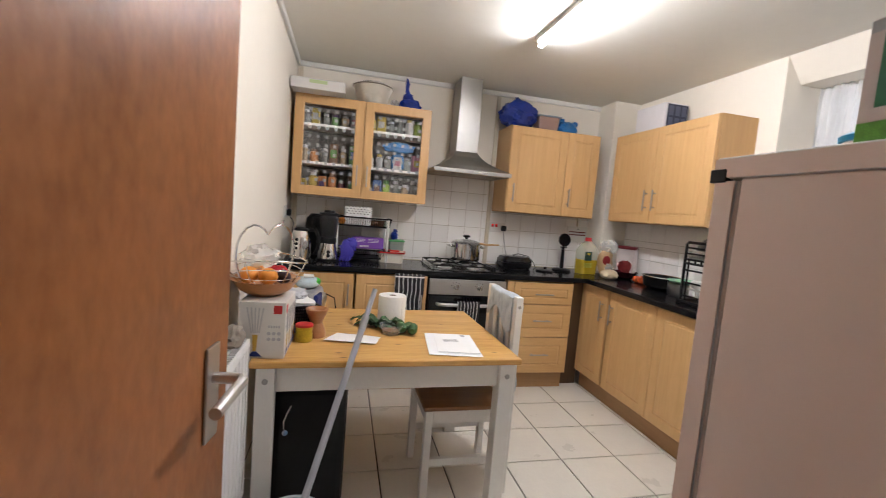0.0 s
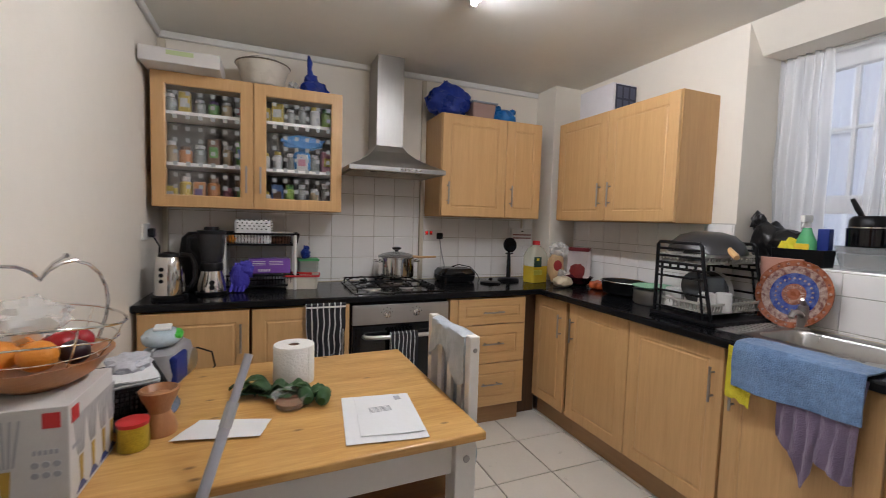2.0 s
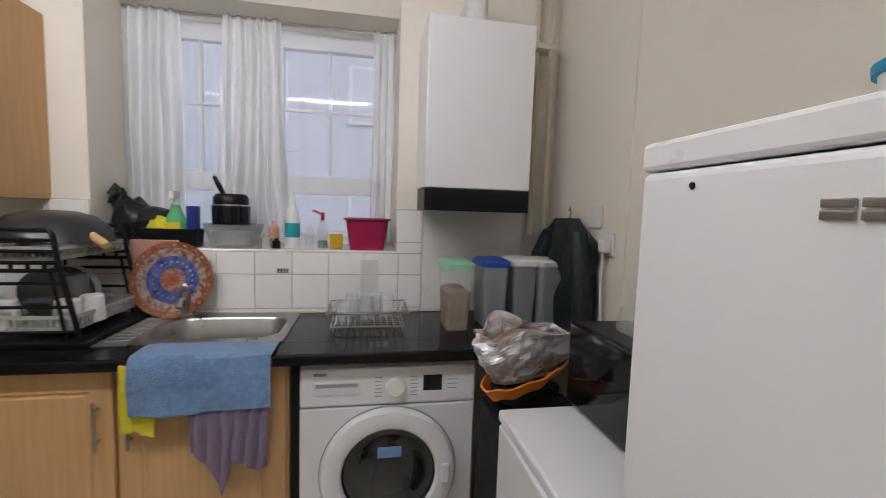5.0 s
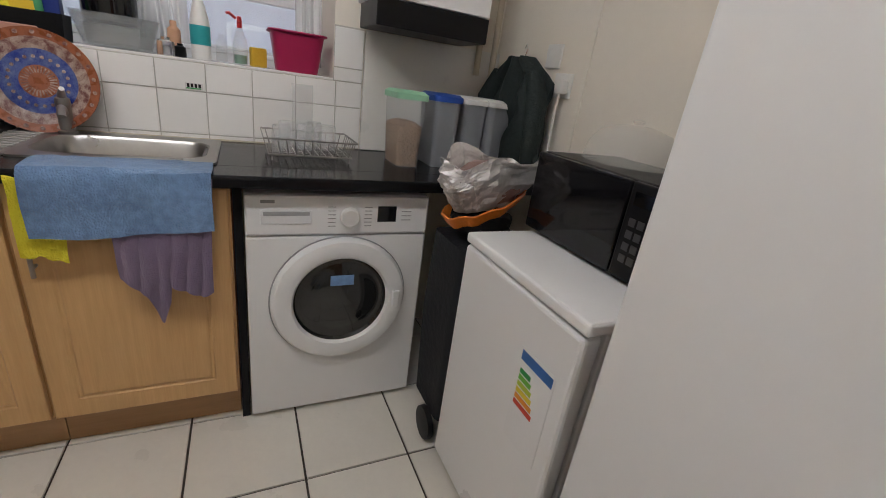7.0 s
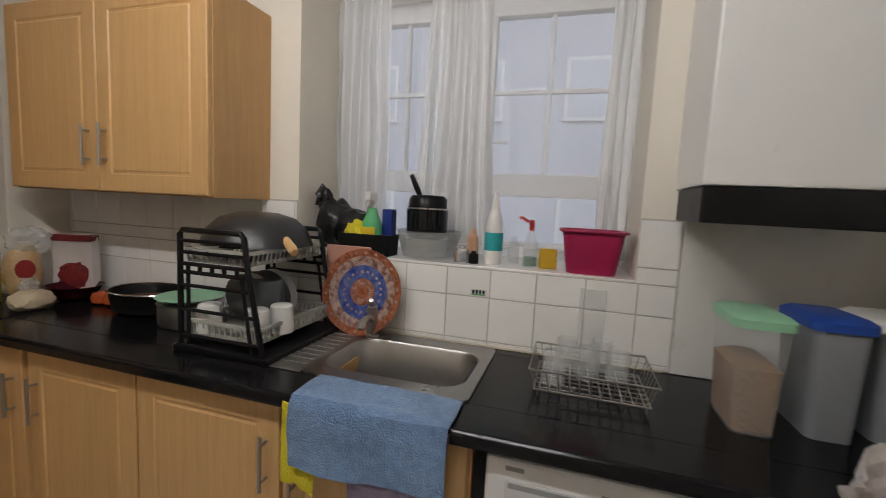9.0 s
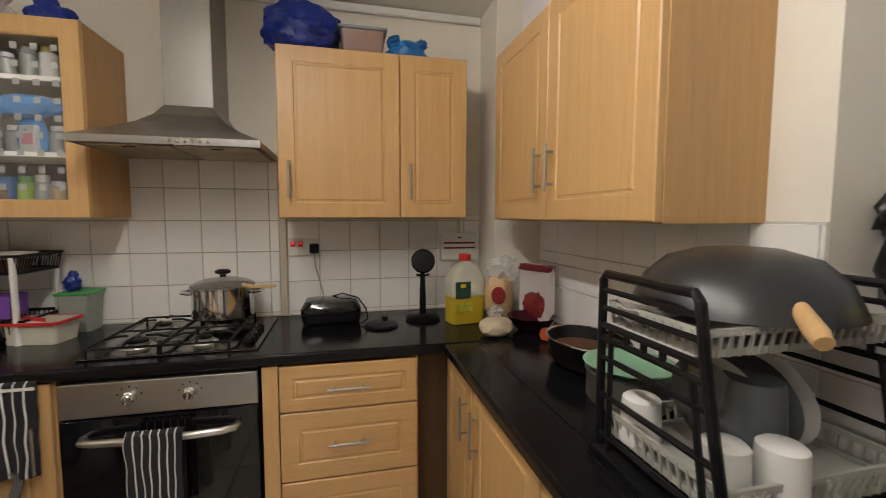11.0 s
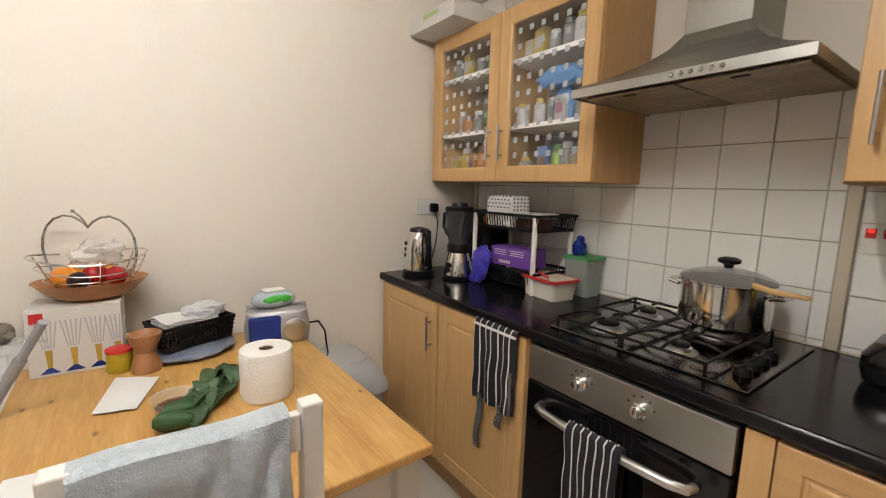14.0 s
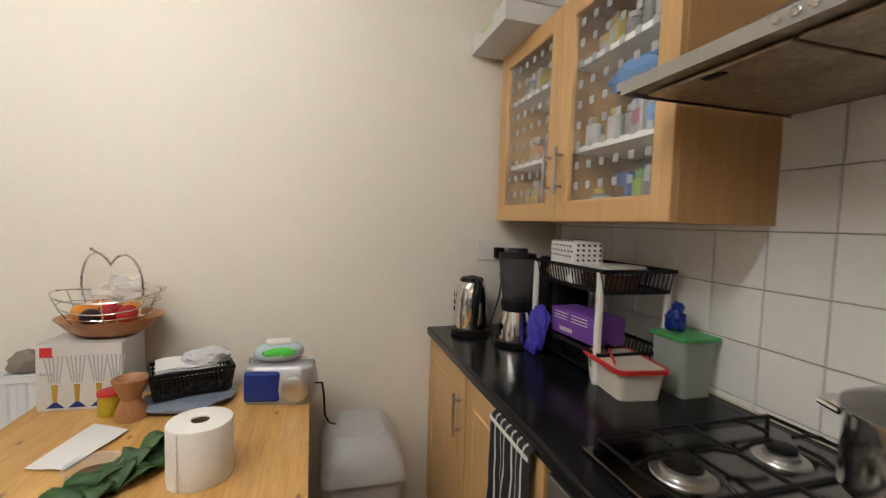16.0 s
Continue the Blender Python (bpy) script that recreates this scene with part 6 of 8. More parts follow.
cyl("pan", [(0.068, 0.0635), (0.080, 0.075), (0.082, 0.172), (0.086, 0.176)], BLACKGLOSS, pns, label="black saucepan")
cyl("pan", [(0.076, 0.1765), (0.074, 0.215), (0.062, 0.229), (0.01, 0.232)], BLACK, pns, label="small black pan upside down")
cyl("rim", [(0.0785, 0.1764), (0.0785, 0.182)], CHROME, pns, cap0=False, cap1=False)
bm = B()
tube(bm, [(-0.02, 0.02, 0.215), (-0.03, 0.04, 0.26), (-0.035, 0.06, 0.305)], [0.010, 0.012, 0.009], 8)
part("handle", bm, BLACK, pns, smooth=True)
wbt = thing("cleaner_bottle", "white cleaner bottle with a teal label", "bottle", (2.985, 1.31, SZ))
cyl("bottle", [(0.031, 0.0), (0.033, 0.01), (0.032, 0.13), (0.020, 0.185), (0.013, 0.20)], WHITEP, wbt)
cyl("nozzle", [(0.014, 0.2005), (0.012, 0.225), (0.005, 0.262)], WHITEP, wbt)
cyl("label_panel", [(0.0336, 0.05), (0.0334, 0.115)], TEAL, wbt, cap0=False, cap1=False)
for i, (x, y, r, h, m_, lab, nm) in enumerate(((3.04, 1.40, 0.022, 0.12, plain("peach_lotion", (0.62, 0.36, 0.22)), "small peach lotion bottle", "lotion_bottle"), (2.96, 1.42, 0.028, 0.06, GLASS, "small clear glass jar", "glass_jar"),
                                              (2.955, 1.375, 0.018, 0.045, BLACK, "small black jar", "small_jar"), (3.06, 1.245, 0.02, 0.10, CLEARP, "small clear bottle", "small_bottle"))):
    q = thing(nm, lab + " on the window sill", "bottle", (x, y, SZ))
    cyl("bottle", [(r, 0.0), (r * 1.05, 0.006), (r, h * 0.75), (r * 0.5, h * 0.85), (r * 0.5, h)], m_, q)
bs = thing("spray_bottle", "small clear spray bottle with a red trigger", "spray bottle", (3.0, 1.178, SZ))
cyl("bottle", [(0.026, 0.0), (0.027, 0.006), (0.026, 0.085), (0.014, 0.112), (0.011, 0.13)], CLEARP, bs)
cyl("liquid", [(0.022, 0.004), (0.022, 0.035)], plain("green_liquid", (0.05, 0.18, 0.10), 0.2), bs)
bm = B()
box(bm, -0.028, 0.016, -0.008, 0.008, 0.150, 0.168, 0.004)
tube(bm, [(0, 0, 0.130), (0, 0, 0.155)], 0.009, 10)
tube(bm, [(-0.012, 0.012, 0.160), (-0.02, 0.034, 0.175), (-0.022, 0.044, 0.172)], 0.005, 8)
part("trigger", bm, RED_P, bs, "red spray trigger")
ys_ = thing("yellow_sponge", "yellow sponge leaning on the window sill", "sponge", (2.985, 1.115, SZ), 20)
bx("sponge", (-0.015, 0.015, -0.03, 0.03, 0.0, 0.07), plain("sponge_yellow", (0.66, 0.42, 0.03), 0.9, bump=0.8, bscale=150), ys_, 0.006)
pk = thing("pink_tub", "magenta plastic tub on the window sill", "tub", (2.99, 0.972, SZ))
bm = B()
loft(bm, [rrect(-0.07, 0.07, -0.078, 0.078, 0.03, 0.0), rrect(-0.088, 0.088, -0.098, 0.098, 0.035, 0.135), rrect(-0.096, 0.096, -0.106, 0.106, 0.035, 0.138), rrect(-0.096, 0.096, -0.106, 0.106, 0.035, 0.146),
          rrect(-0.084, 0.084, -0.094, 0.094, 0.032, 0.146), rrect(-0.066, 0.066, -0.074, 0.074, 0.03, 0.006)], True, True)
part("tub", bm, PINKTUB, pk, smooth=True)
bm = B()
tube(bm, rrect(-0.096, 0.096, -0.106, 0.106, 0.035, 0.142), 0.0042, 6, closed=True)
part("rim", bm, PINKTUB, pk, smooth=True)
st = thing("wall_sticker", "small coloured sticker on a tile", "sticker", (X1 - 0.0125, 1.335, 1.098))
bx("backing", (0.0, 0.001, -0.028, 0.028, -0.011, 0.011), CARD, st, 0.0)
bm = B()
for i in range(4):
    box(bm, -0.0008, -0.0001, -0.022 + i * 0.012, -0.014 + i * 0.012, -0.004, 0.009)
part("print", bm, BLACK, st)
bm = B()
box(bm, -0.0008, -0.0001, -0.022, 0.024, -0.009, -0.005)
part("stripe", bm, GREEN_P, st)

# wire draining rack with glasses
wr = thing("wire_draining_rack", "chrome wire draining rack on the worktop", "dish rack", (2.66, 0.965, CZ))
bm = B()
for z, s in ((0.02, 0.9), (0.075, 1.0)):
    tube(bm, [(-0.12 * s, -0.155 * s, z), (0.12 * s, -0.155 * s, z), (0.12 * s, 0.155 * s, z), (-0.12 * s, 0.155 * s, z)], 0.003, 6, closed=True)
for i in range(11):
    y = -0.14 + 0.028 * i
    tube(bm, [(-0.12, y, 0.075), (-0.108, y * 0.9, 0.02), (0.108, y * 0.9, 0.02), (0.12, y, 0.075)], 0.0018, 5)
for i in range(7):
    tube(bm, [(-0.09 + 0.03 * i, -0.155, 0.075), (-0.09 + 0.03 * i, -0.14, 0.02), (-0.09 + 0.03 * i, 0.14, 0.02), (-0.09 + 0.03 * i, 0.155, 0.075)], 0.0018, 5)
for x in (-0.1, 0.1):
    for y in (-0.13, 0.13):
        tube(bm, [(x, y, 0.0), (x, y, 0.02)], 0.003, 6)
tagged(part("wire", bm, GREYMETAL, wr), kind="stuff")
for i, (x, y) in enumerate(((2.74, 1.03), (2.68, 0.97), (2.61, 1.06), (2.70, 0.89), (2.77, 0.93))):
    gsx = thing("drinking_glass", "clear drinking glass upside down on the rack", "glass", (x, y, CZ + 0.0225), group="glasses on the draining rack")
    cyl("glass", [(0.034, 0.0), (0.030, 0.085), (0.026, 0.09), (0.025, 0.086), (0.031, 0.0)], THIN, gsx, cap0=False)
gp = thing("glass_board", "clear glass board leaning on the tiles", "chopping board", (2.878, 0.95, CZ))
bx("board", (0.0, 0.005, -0.03, 0.05, 0.0, 0.24), THIN, gp, 0.001)

# cereal containers
for i, (x, y, lid, lab, fill, rz, tall) in enumerate(((2.63, 0.615, MINT, "clear cereal container with a pale green lid", True, 0, 0.245), (2.665, 0.455, BLUE_P, "frosted cereal container with a blue lid", False, 0, 0.25),
                                                    (2.70, 0.315, WHITEP, "frosted cereal container with a white lid", False, 0, 0.25), (2.685, 0.215, WHITEP, "grey cereal container with a white lid", False, 8, 0.25))):
    q = thing("cereal_container", lab, "food container", (x, y, CZ), rz)
    bm = B()
    loft(bm, [rrect(-0.085, 0.085, -0.045, 0.045, 0.02, 0.0), rrect(-0.09, 0.09, -0.055, 0.055, 0.022, tall)], True, True)
    part("container", bm, CLEARP if fill else plain("frosted_grey", (0.40, 0.42, 0.45), 0.35, trans=0.35), q, smooth=True)
    bm = B()
    loft(bm, [rrect(-0.096, 0.096, -0.062, 0.062, 0.024, tall + 0.0005), rrect(-0.096, 0.096, -0.062, 0.062, 0.024, tall + 0.02), rrect(-0.08, 0.08, -0.05, 0.05, 0.022, tall + 0.03)], True, True)
    part("lid", bm, lid, q, smooth=True)
    if fill:
        bm = B()
        loft(bm, [rrect(-0.082, 0.082, -0.042, 0.042, 0.018, 0.003), rrect(-0.085, 0.085, -0.049, 0.049, 0.02, 0.15), rrect(-0.06, 0.06, -0.03, 0.03, 0.02, 0.165)], True, True)
        part("cereal", bm, CEREAL, q, "brown cereal flakes")

# coat, sockets on the door wall
ct = thing("hanging_coat", "dark green coat hanging from a wire hook", "coat", (2.60, Y0 + 0.055, 0.92))
bm = B()


def coat(u, v):
    w = 0.13 + 0.05 * (1 - v) if v < 0.85 else 0.13 * (1 - (v - 0.85) / 0.15 * 0.75)
    a = (u - 0.5) * 2
    return (1.4 * a * w + 0.012 * noise.noise(Vector((u * 4, v * 3, 2))), 0.03 * math.cos(a * 1.5) + 0.026 * math.sin(u * 19 + v * 5 + 2 * noise.noise(Vector((u * 3, v * 3, 4)))) + 0.014 * noise.noise(Vector((u * 7, v * 5, 8))), 0.44 * v)


shell(bm, coat, 28, 22, 0.018)
part("body", bm, COATM, ct, smooth=True)
for s in (-1, 1):
    bm = B()
    tube(bm, [(s * 0.13, 0.02, 0.38), (s * 0.19, 0.035, 0.28), (s * 0.205, 0.03, 0.10), (s * 0.20, 0.025, 0.02)], [0.035, 0.042, 0.038, 0.034], 10)
    part("sleeve", bm, COATM, ct, smooth=True)
bm = B()
tube(bm, [(-0.06, 0.0, 0.41), (0.0, -0.005, 0.445), (0.0, -0.01, 0.475), (0.012, -0.012, 0.495), (0.022, -0.012, 0.48)], 0.003, 6)
part("hook", bm, CHROME, ct)


def socket(at, rz, label, plug=None, lit=False, wide=0.146):
    s = thing("wall_socket", label, "socket", at, rz)
    bx("plate", (-wide / 2, wide / 2, -0.010, -0.0005, -0.043, 0.043), WHITEP, s, 0.004)
    for x in ((-0.05, -0.015) if lit else (-0.03, 0.03)):
        bm = B()
        box(bm, x - 0.011, x + 0.011, -0.0125, -0.0105, 0.002, 0.028, 0.001)
        sw = part("switch", bm, WHITEP if not lit else RED_P, s)
    if lit:
        bm = B()
        for x in (-0.05, -0.015):
            box(bm, x - 0.006, x + 0.006, -0.0135, -0.0128, 0.018, 0.025)
        part("indicator", bm, glow("red_neon", (1.0, 0.03, 0.015), 1.6), s, "lit red neon indicator")
    if plug:
        bm = B()
        box(bm, plug[0] - 0.023, plug[0] + 0.023, -0.042, -0.0108, -0.030, 0.018, 0.008)
        part("plug", bm, plug[1], s)
    return s


s1 = socket((1.755, Y1 - 0.0105, 1.245), 0, "white double socket with lit red switches and a black plug", (0.05, BLACK), True)
bm = B()
tube(bm, [(0.05, -0.03, -0.03), (0.055, -0.04, -0.09), (0.075, -0.035, -0.17), (0.09, -0.04, -0.235)], 0.0035, 6)
part("cable", bm, GREYP, s1, smooth=True)
socket((2.47, Y0 + 0.0005, 1.375), 180, "white switch plate on the cream wall", None, wide=0.088)
s2 = socket((2.385, Y0 + 0.0005, 1.275), 180, "white wall socket with a white plug and cable", (0.02, WHITEP), wide=0.10)
bm = B()
tube(bm, [(0.02, -0.03, -0.03), (0.022, -0.035, -0.12), (0.02, -0.025, -0.28), (0.06, -0.02, -0.36)], 0.005, 6)
part("cable", bm, WHITEP, s2, smooth=True)
s3 = socket((0.0005, 3.26, 1.25), 90, "white wall socket with a black plug beside the kettle", (0.03, BLACK), wide=0.146)
bm = B()
tube(bm, [(0.03, -0.035, -0.03), (0.035, -0.06, -0.08), (0.03, -0.05, -0.2), (-0.02, -0.07, -0.33)], 0.0035, 6)
part("cable", bm, BLACK, s3, smooth=True)
mtr = thing("heating_control_box", "white control box with dark red stripes on the tiles", "control box", (2.535, Y1 - 0.0105, 1.165))
bx("case", (-0.10, 0.10, -0.028, -0.0005, 0.0, 0.145), WHITEP, mtr, 0.005)
bm = B()
for z in (0.062, 0.088):
    box(bm, -0.085, 0.085, -0.0292, -0.0282, z, z + 0.009)
part("stripe", bm, plain("maroon_stripe", (0.18, 0.02, 0.025)), mtr)
bm = B()
box(bm, -0.01, 0.012, -0.0292, -0.0282, 0.118, 0.124)
part("print", bm, BLACK, mtr)
bm = B()
tube(bm, [(0, -0.012, 0.145), (0, -0.012, 0.235)], 0.008, 8)
part("conduit", bm, CREAMPIPE, mtr)

# ---- fridge top, freezer, trolley ----
pg = thing("tea_box", "pale cardboard tea box with green and red lettering shapes", "box", (1.05, 0.31, 1.4708), -8)
bx("carton", (0, 0.22, 0, 0.15, 0, 0.165), plain("pink_white_card", (0.60, 0.52, 0.50), 0.5), pg, 0.002)
GR_ = plain("dark_green_print", (0.015, 0.16, 0.07))
bm = B()
box(bm, 0.03, 0.10, 0.1502, 0.1510, 0.05, 0.14)
part("green_shape", bm, GR_, pg)
bm = B()
box(bm, -0.0010, -0.0002, 0.055, 0.13, 0.05, 0.145)
part("green_shape", bm, GR_, pg)
bm = B()
lathe(bm, [(0.042, 0), (0.041, 0.0008)], 20, m=pose(-0.0002, 0.035, 0.095, 0, -90, 0))
part("red_shape", bm, RED_P, pg)
bm = B()
box(bm, -0.0014, -0.0002, 0.002, 0.148, 0.002, 0.032)
part("grass_band", bm, plain("leaf_print", (0.12, 0.36, 0.03), vary=0.6, scale=60), pg, "green printed leaf band")
bm = B()
box(bm, -0.0006, -0.0001, 0.002, 0.148, 0.148, 0.163)
part("grey_band", bm, GREYCARD, pg)
btb = thing("blue_rimmed_tub", "white tub with a bright blue lid rim on the fridge", "food container", (1.215, 0.505, 1.4708))
cyl("tub", [(0.05, 0.0), (0.055, 0.032)], WHITEP, btb)
cyl("lid", [(0.059, 0.0325), (0.06, 0.041), (0.054, 0.045)], plain("sky_blue_rim", (0.02, 0.25, 0.42)), btb)
hp = thing("hair_comb_clip", "small black claw clip on the fridge", "hair clip", (1.275, 0.56, 1.4708))
bm = B()
box(bm, -0.012, 0.012, -0.006, 0.006, 0.0, 0.005, 0.002)
for i in range(4):
    tube(bm, [(-0.01 + i * 0.0065, 0.0, 0.004), (-0.011 + i * 0.007, 0.004, 0.010)], 0.0016, 5)
part("clip", bm, BLACK, hp)
dm = thing("food_dome", "clear plastic food cover on the microwave", "food cover", (1.885, 0.215, 1.0855))
cyl("dome", [(0.125, 0.0), (0.125, 0.008), (0.117, 0.050), (0.092, 0.084), (0.046, 0.100), (0.012, 0.103)], mat("dome_plastic", (0.80, 0.80, 0.76), 0.12, vary=0.03, alpha=0.26), dm, n=36)
cyl("knob", [(0.012, 0.1035), (0.016, 0.112), (0.01, 0.116)], CLEARP, dm)
tr = thing("shopping_trolley", "black fabric shopping trolley with a metal frame", "trolley", (2.17, 0.43, 0))
bm = B()
loft(bm, [rrect(-0.115, 0.115, -0.13, 0.16, 0.03, 0.10), rrect(-0.125, 0.125, -0.14, 0.17, 0.03, 0.45), rrect(-0.12, 0.12, -0.13, 0.16, 0.03, 0.76)], True, True)
part("bag", bm, mat("navy_black_fabric", (0.010, 0.011, 0.015), 0.85, vary=0.3, scale=8, bump=0.5, bscale=40), tr, smooth=True)
bm = B()
for s in (-1, 1):
    tube(bm, [(-0.13, s * 0.12 + 0.015, 0.06), (-0.135, s * 0.12 + 0.015, 0.80)], 0.008, 8)
for z in (0.72, 0.79):
    tube(bm, [(-0.135, -0.12, z), (-0.135, 0.15, z)], 0.006, 8)
part("frame", bm, ALU, tr, "pale metal frame bars")
for y in (-0.15, 0.18):
    bm = B()
    lathe(bm, [(0.02, -0.012), (0.06, -0.010), (0.062, 0.010), (0.02, 0.012)], 24, m=pose(-0.06, y, 0.062, 90))
    part("wheel", bm, BLACK, tr, smooth=True)
sb = thing("foil_carrier_bag", "silver foil carrier bag with an orange rim on the trolley", "bag", (2.16, 0.485, 0.80))
bm = B()


def pouch(u, v):
    a = 2 * math.pi * u
    q = Vector((math.cos(a) * 2.2, math.sin(a) * 2.2, v * 2.5))
    r = 1 + 0.16 * noise.noise(q) + 0.12 * noise.noise(q * 2.6) + 0.10 * math.sin(a * 6 + v * 5) * v
    w = (0.62 + 0.38 * min(1, v * 1.8) - 0.18 * max(0, v - 0.75)) * r
    return (0.10 * math.cos(a) * w, 0.16 * math.sin(a) * w, 0.06 + 0.165 * v + (0.020 * math.sin(a * 2 + 1) + 0.012 * math.sin(a * 5)) * v + 0.09 * (0.5 - 0.5 * math.sin(a)) * (1 - v) * 0.6)


shell(bm, pouch, 72, 18, 0.003)
part("bag", bm, FOIL, sb, "crumpled silver foil")
bm = B()
blob(bm, (0, 0.0, 0.15), (0.085, 0.135, 0.07), 41, 0.2)
part("wrapped_food", bm, MEAT, sb, smooth=True)
bm = B()
shell(bm, lambda u, v: (0.085 * math.cos(2 * math.pi * u) * (0.9 + 0.15 * v), 0.145 * math.sin(2 * math.pi * u) * (0.75 + 0.2 * v), 0.012 + 0.032 * v + 0.10 * (0.5 - 0.5 * math.sin(2 * math.pi * u)) + 0.004 * math.sin(2 * math.pi * u * 9)), 40, 6, 0.006)
part("orange_rim", bm, mat("orange_fabric", (0.72, 0.20, 0.02), 0.5, vary=0.2, scale=10, bump=0.5, bscale=40), sb, "orange rim", smooth=True)
bm = B()
blob(bm, (0, 0, 0.03), (0.075, 0.11, 0.05), 44, 0.15, flat=-0.04)
part("base", bm, BLACKMATT, sb)

# ---- on top of the wall cabinets ----
t1 = thing("flat_white_box", "flat white cardboard box on the glazed cabinet", "box", (0.012, 3.13, 2.1015), 0)
bx("carton", (0, 0.36, 0, 0.30, 0, 0.072), CARD, t1, 0.003)
bx("label", (0.12, 0.24, -0.0012, -0.0002, 0.040, 0.062), plain("pale_green_label", (0.48, 0.58, 0.30)), t1, 0.0)
t2 = thing("enamel_bowl", "cream enamel bowl with a domed cover on the cabinet", "bowl", (0.575, 3.40, 2.1015))
cyl("bowl", [(0.085, 0.0), (0.11, 0.02), (0.143, 0.125), (0.151, 0.132), (0.148, 0.137), (0.13, 0.148), (0.09, 0.168), (0.02, 0.174)], CREAM, t2, n=40)
bm = B()
tube(bm, [(0.150 * math.cos(a / 40 * 2 * math.pi), 0.150 * math.sin(a / 40 * 2 * math.pi), 0.135) for a in range(40)], 0.0045, 6, closed=True)
part("rim", bm, plain("grey_brown_rim", (0.16, 0.13, 0.10), 0.4), t2, "dark worn rim", smooth=True)
t3 = thing("knotted_bag", "dark blue plastic bag with a tall knot", "plastic bag", (0.87, 3.42, 2.1015))
bm = B()
blob(bm, (0, 0, 0.045), (0.085, 0.06, 0.055), 51, 0.25, flat=0.0)
blob(bm, (-0.02, 0, 0.10), (0.04, 0.03, 0.04), 52, 0.3)
tube(bm, [(-0.02, 0, 0.11), (-0.03, 0, 0.17), (-0.028, 0.0, 0.21), (-0.035, 0, 0.25)], [0.022, 0.013, 0.017, 0.006], 8)
part("bag", bm, BLUEBAG, t3, smooth=True)
t3b = thing("clear_bag", "small clear plastic bag on the cabinet", "plastic bag", (0.745, 3.38, 2.1015))
bm = B()
blob(bm, (0, 0, 0.03), (0.035, 0.035, 0.035), 53, 0.4, flat=0.0)
part("bag", bm, FILMP, t3b, smooth=True)
U2Z = 1.385 + 0.7005
t4 = thing("full_blue_bag", "full blue plastic bag tied at the top", "plastic bag", (1.785, 3.42, U2Z))
bm = B()
blob(bm, (0, 0, 0.105), (0.158, 0.12, 0.12), 61, 0.2, flat=0.0, sub=4)
blob(bm, (-0.02, 0, 0.22), (0.022, 0.02, 0.035), 62, 0.5)
part("bag", bm, BLUEBAG, t4, smooth=True)
t5 = thing("storage_tub", "brownish plastic storage tub with a grey lid", "food container", (2.04, 3.42, U2Z))
bm = B()
loft(bm, [rrect(-0.085, 0.085, -0.06, 0.06, 0.015, 0.0), rrect(-0.095, 0.095, -0.07, 0.07, 0.015, 0.115)], True, True)
part("tub", bm, plain("brown_tint_tub", (0.34, 0.22, 0.19), 0.35), t5, smooth=True)
bx("lid", (-0.105, 0.105, -0.08, 0.08, 0.1155, 0.128), plain("blue_grey_lid", (0.32, 0.36, 0.42), 0.4), t5, 0.004)
t6 = thing("cyan_bag", "small knotted bright blue bag", "plastic bag", (2.24, 3.42, U2Z))
bm = B()
blob(bm, (0, 0, 0.05), (0.09, 0.07, 0.06), 63, 0.25, flat=0.0)
blob(bm, (0.07, 0, 0.10), (0.03, 0.02, 0.02), 64, 0.5)
blob(bm, (-0.06, 0, 0.10), (0.03, 0.02, 0.03), 65, 0.5)
part("bag", bm, CYANBAG, t6, smooth=True)
t7 = thing("appliance_carton", "white appliance carton with a dark side panel", "box", (2.66, 2.765, 1.38 + 0.7055), 0)
bx("carton", (0, 0.20, 0, 0.31, 0, 0.195), plain("white_carton", (0.72, 0.70, 0.72), 0.5), t7, 0.003)
bm = B()
box(bm, 0.022, 0.198, -0.0015, -0.0003, 0.008, 0.187)
tp_ = part("dark_panel", bm, plain("dark_navy_print", (0.022, 0.025, 0.055), 0.4), t7)
bm = B()
for i in range(3):
    for j in range(2):
        box(bm, 0.035 + i * 0.055, 0.075 + i * 0.055, -0.003, -0.0017, 0.02 + j * 0.085, 0.09 + j * 0.085)
part("picture_panel", bm, plain("grey_blue_print", (0.07, 0.08, 0.13), 0.4), tp_)

# ---- inside the glazed cabinet ----
rng = random.Random(4)
# colours scaled down and lifted: the cabinet's dim inside is put into them
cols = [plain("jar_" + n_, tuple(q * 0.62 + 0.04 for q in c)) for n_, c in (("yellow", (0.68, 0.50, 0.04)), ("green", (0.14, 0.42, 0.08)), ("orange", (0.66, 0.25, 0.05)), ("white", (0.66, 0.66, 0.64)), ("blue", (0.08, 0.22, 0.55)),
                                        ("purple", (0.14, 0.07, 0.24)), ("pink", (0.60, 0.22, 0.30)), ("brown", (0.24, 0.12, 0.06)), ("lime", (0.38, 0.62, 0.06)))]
# jar glass and contents likewise coloured for the shade behind the panes
JARGLASS = mat("jar_glass_painted_dim", (0.40, 0.42, 0.40), 0.12, vary=0.25, scale=20, trans=0.35)
for q, c in (("glass", JARGLASS), ("dim", plain("jar_contents_painted_dim", (0.34, 0.26, 0.16)))):
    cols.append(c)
LAY = {(0, 0): [0, 0, 2, 2, 6, 7], (0, 1): [10, 2, 9, 7, 10, 1], (0, 2): [9, 0, 9, 1, 10, 3], (1, 0): [3, 4, 8, 9, 10, 9], (1, 1): [3, 3, 9, 3, 9, 6], (1, 2): [0, 0, 9, 9, 3, 8]}
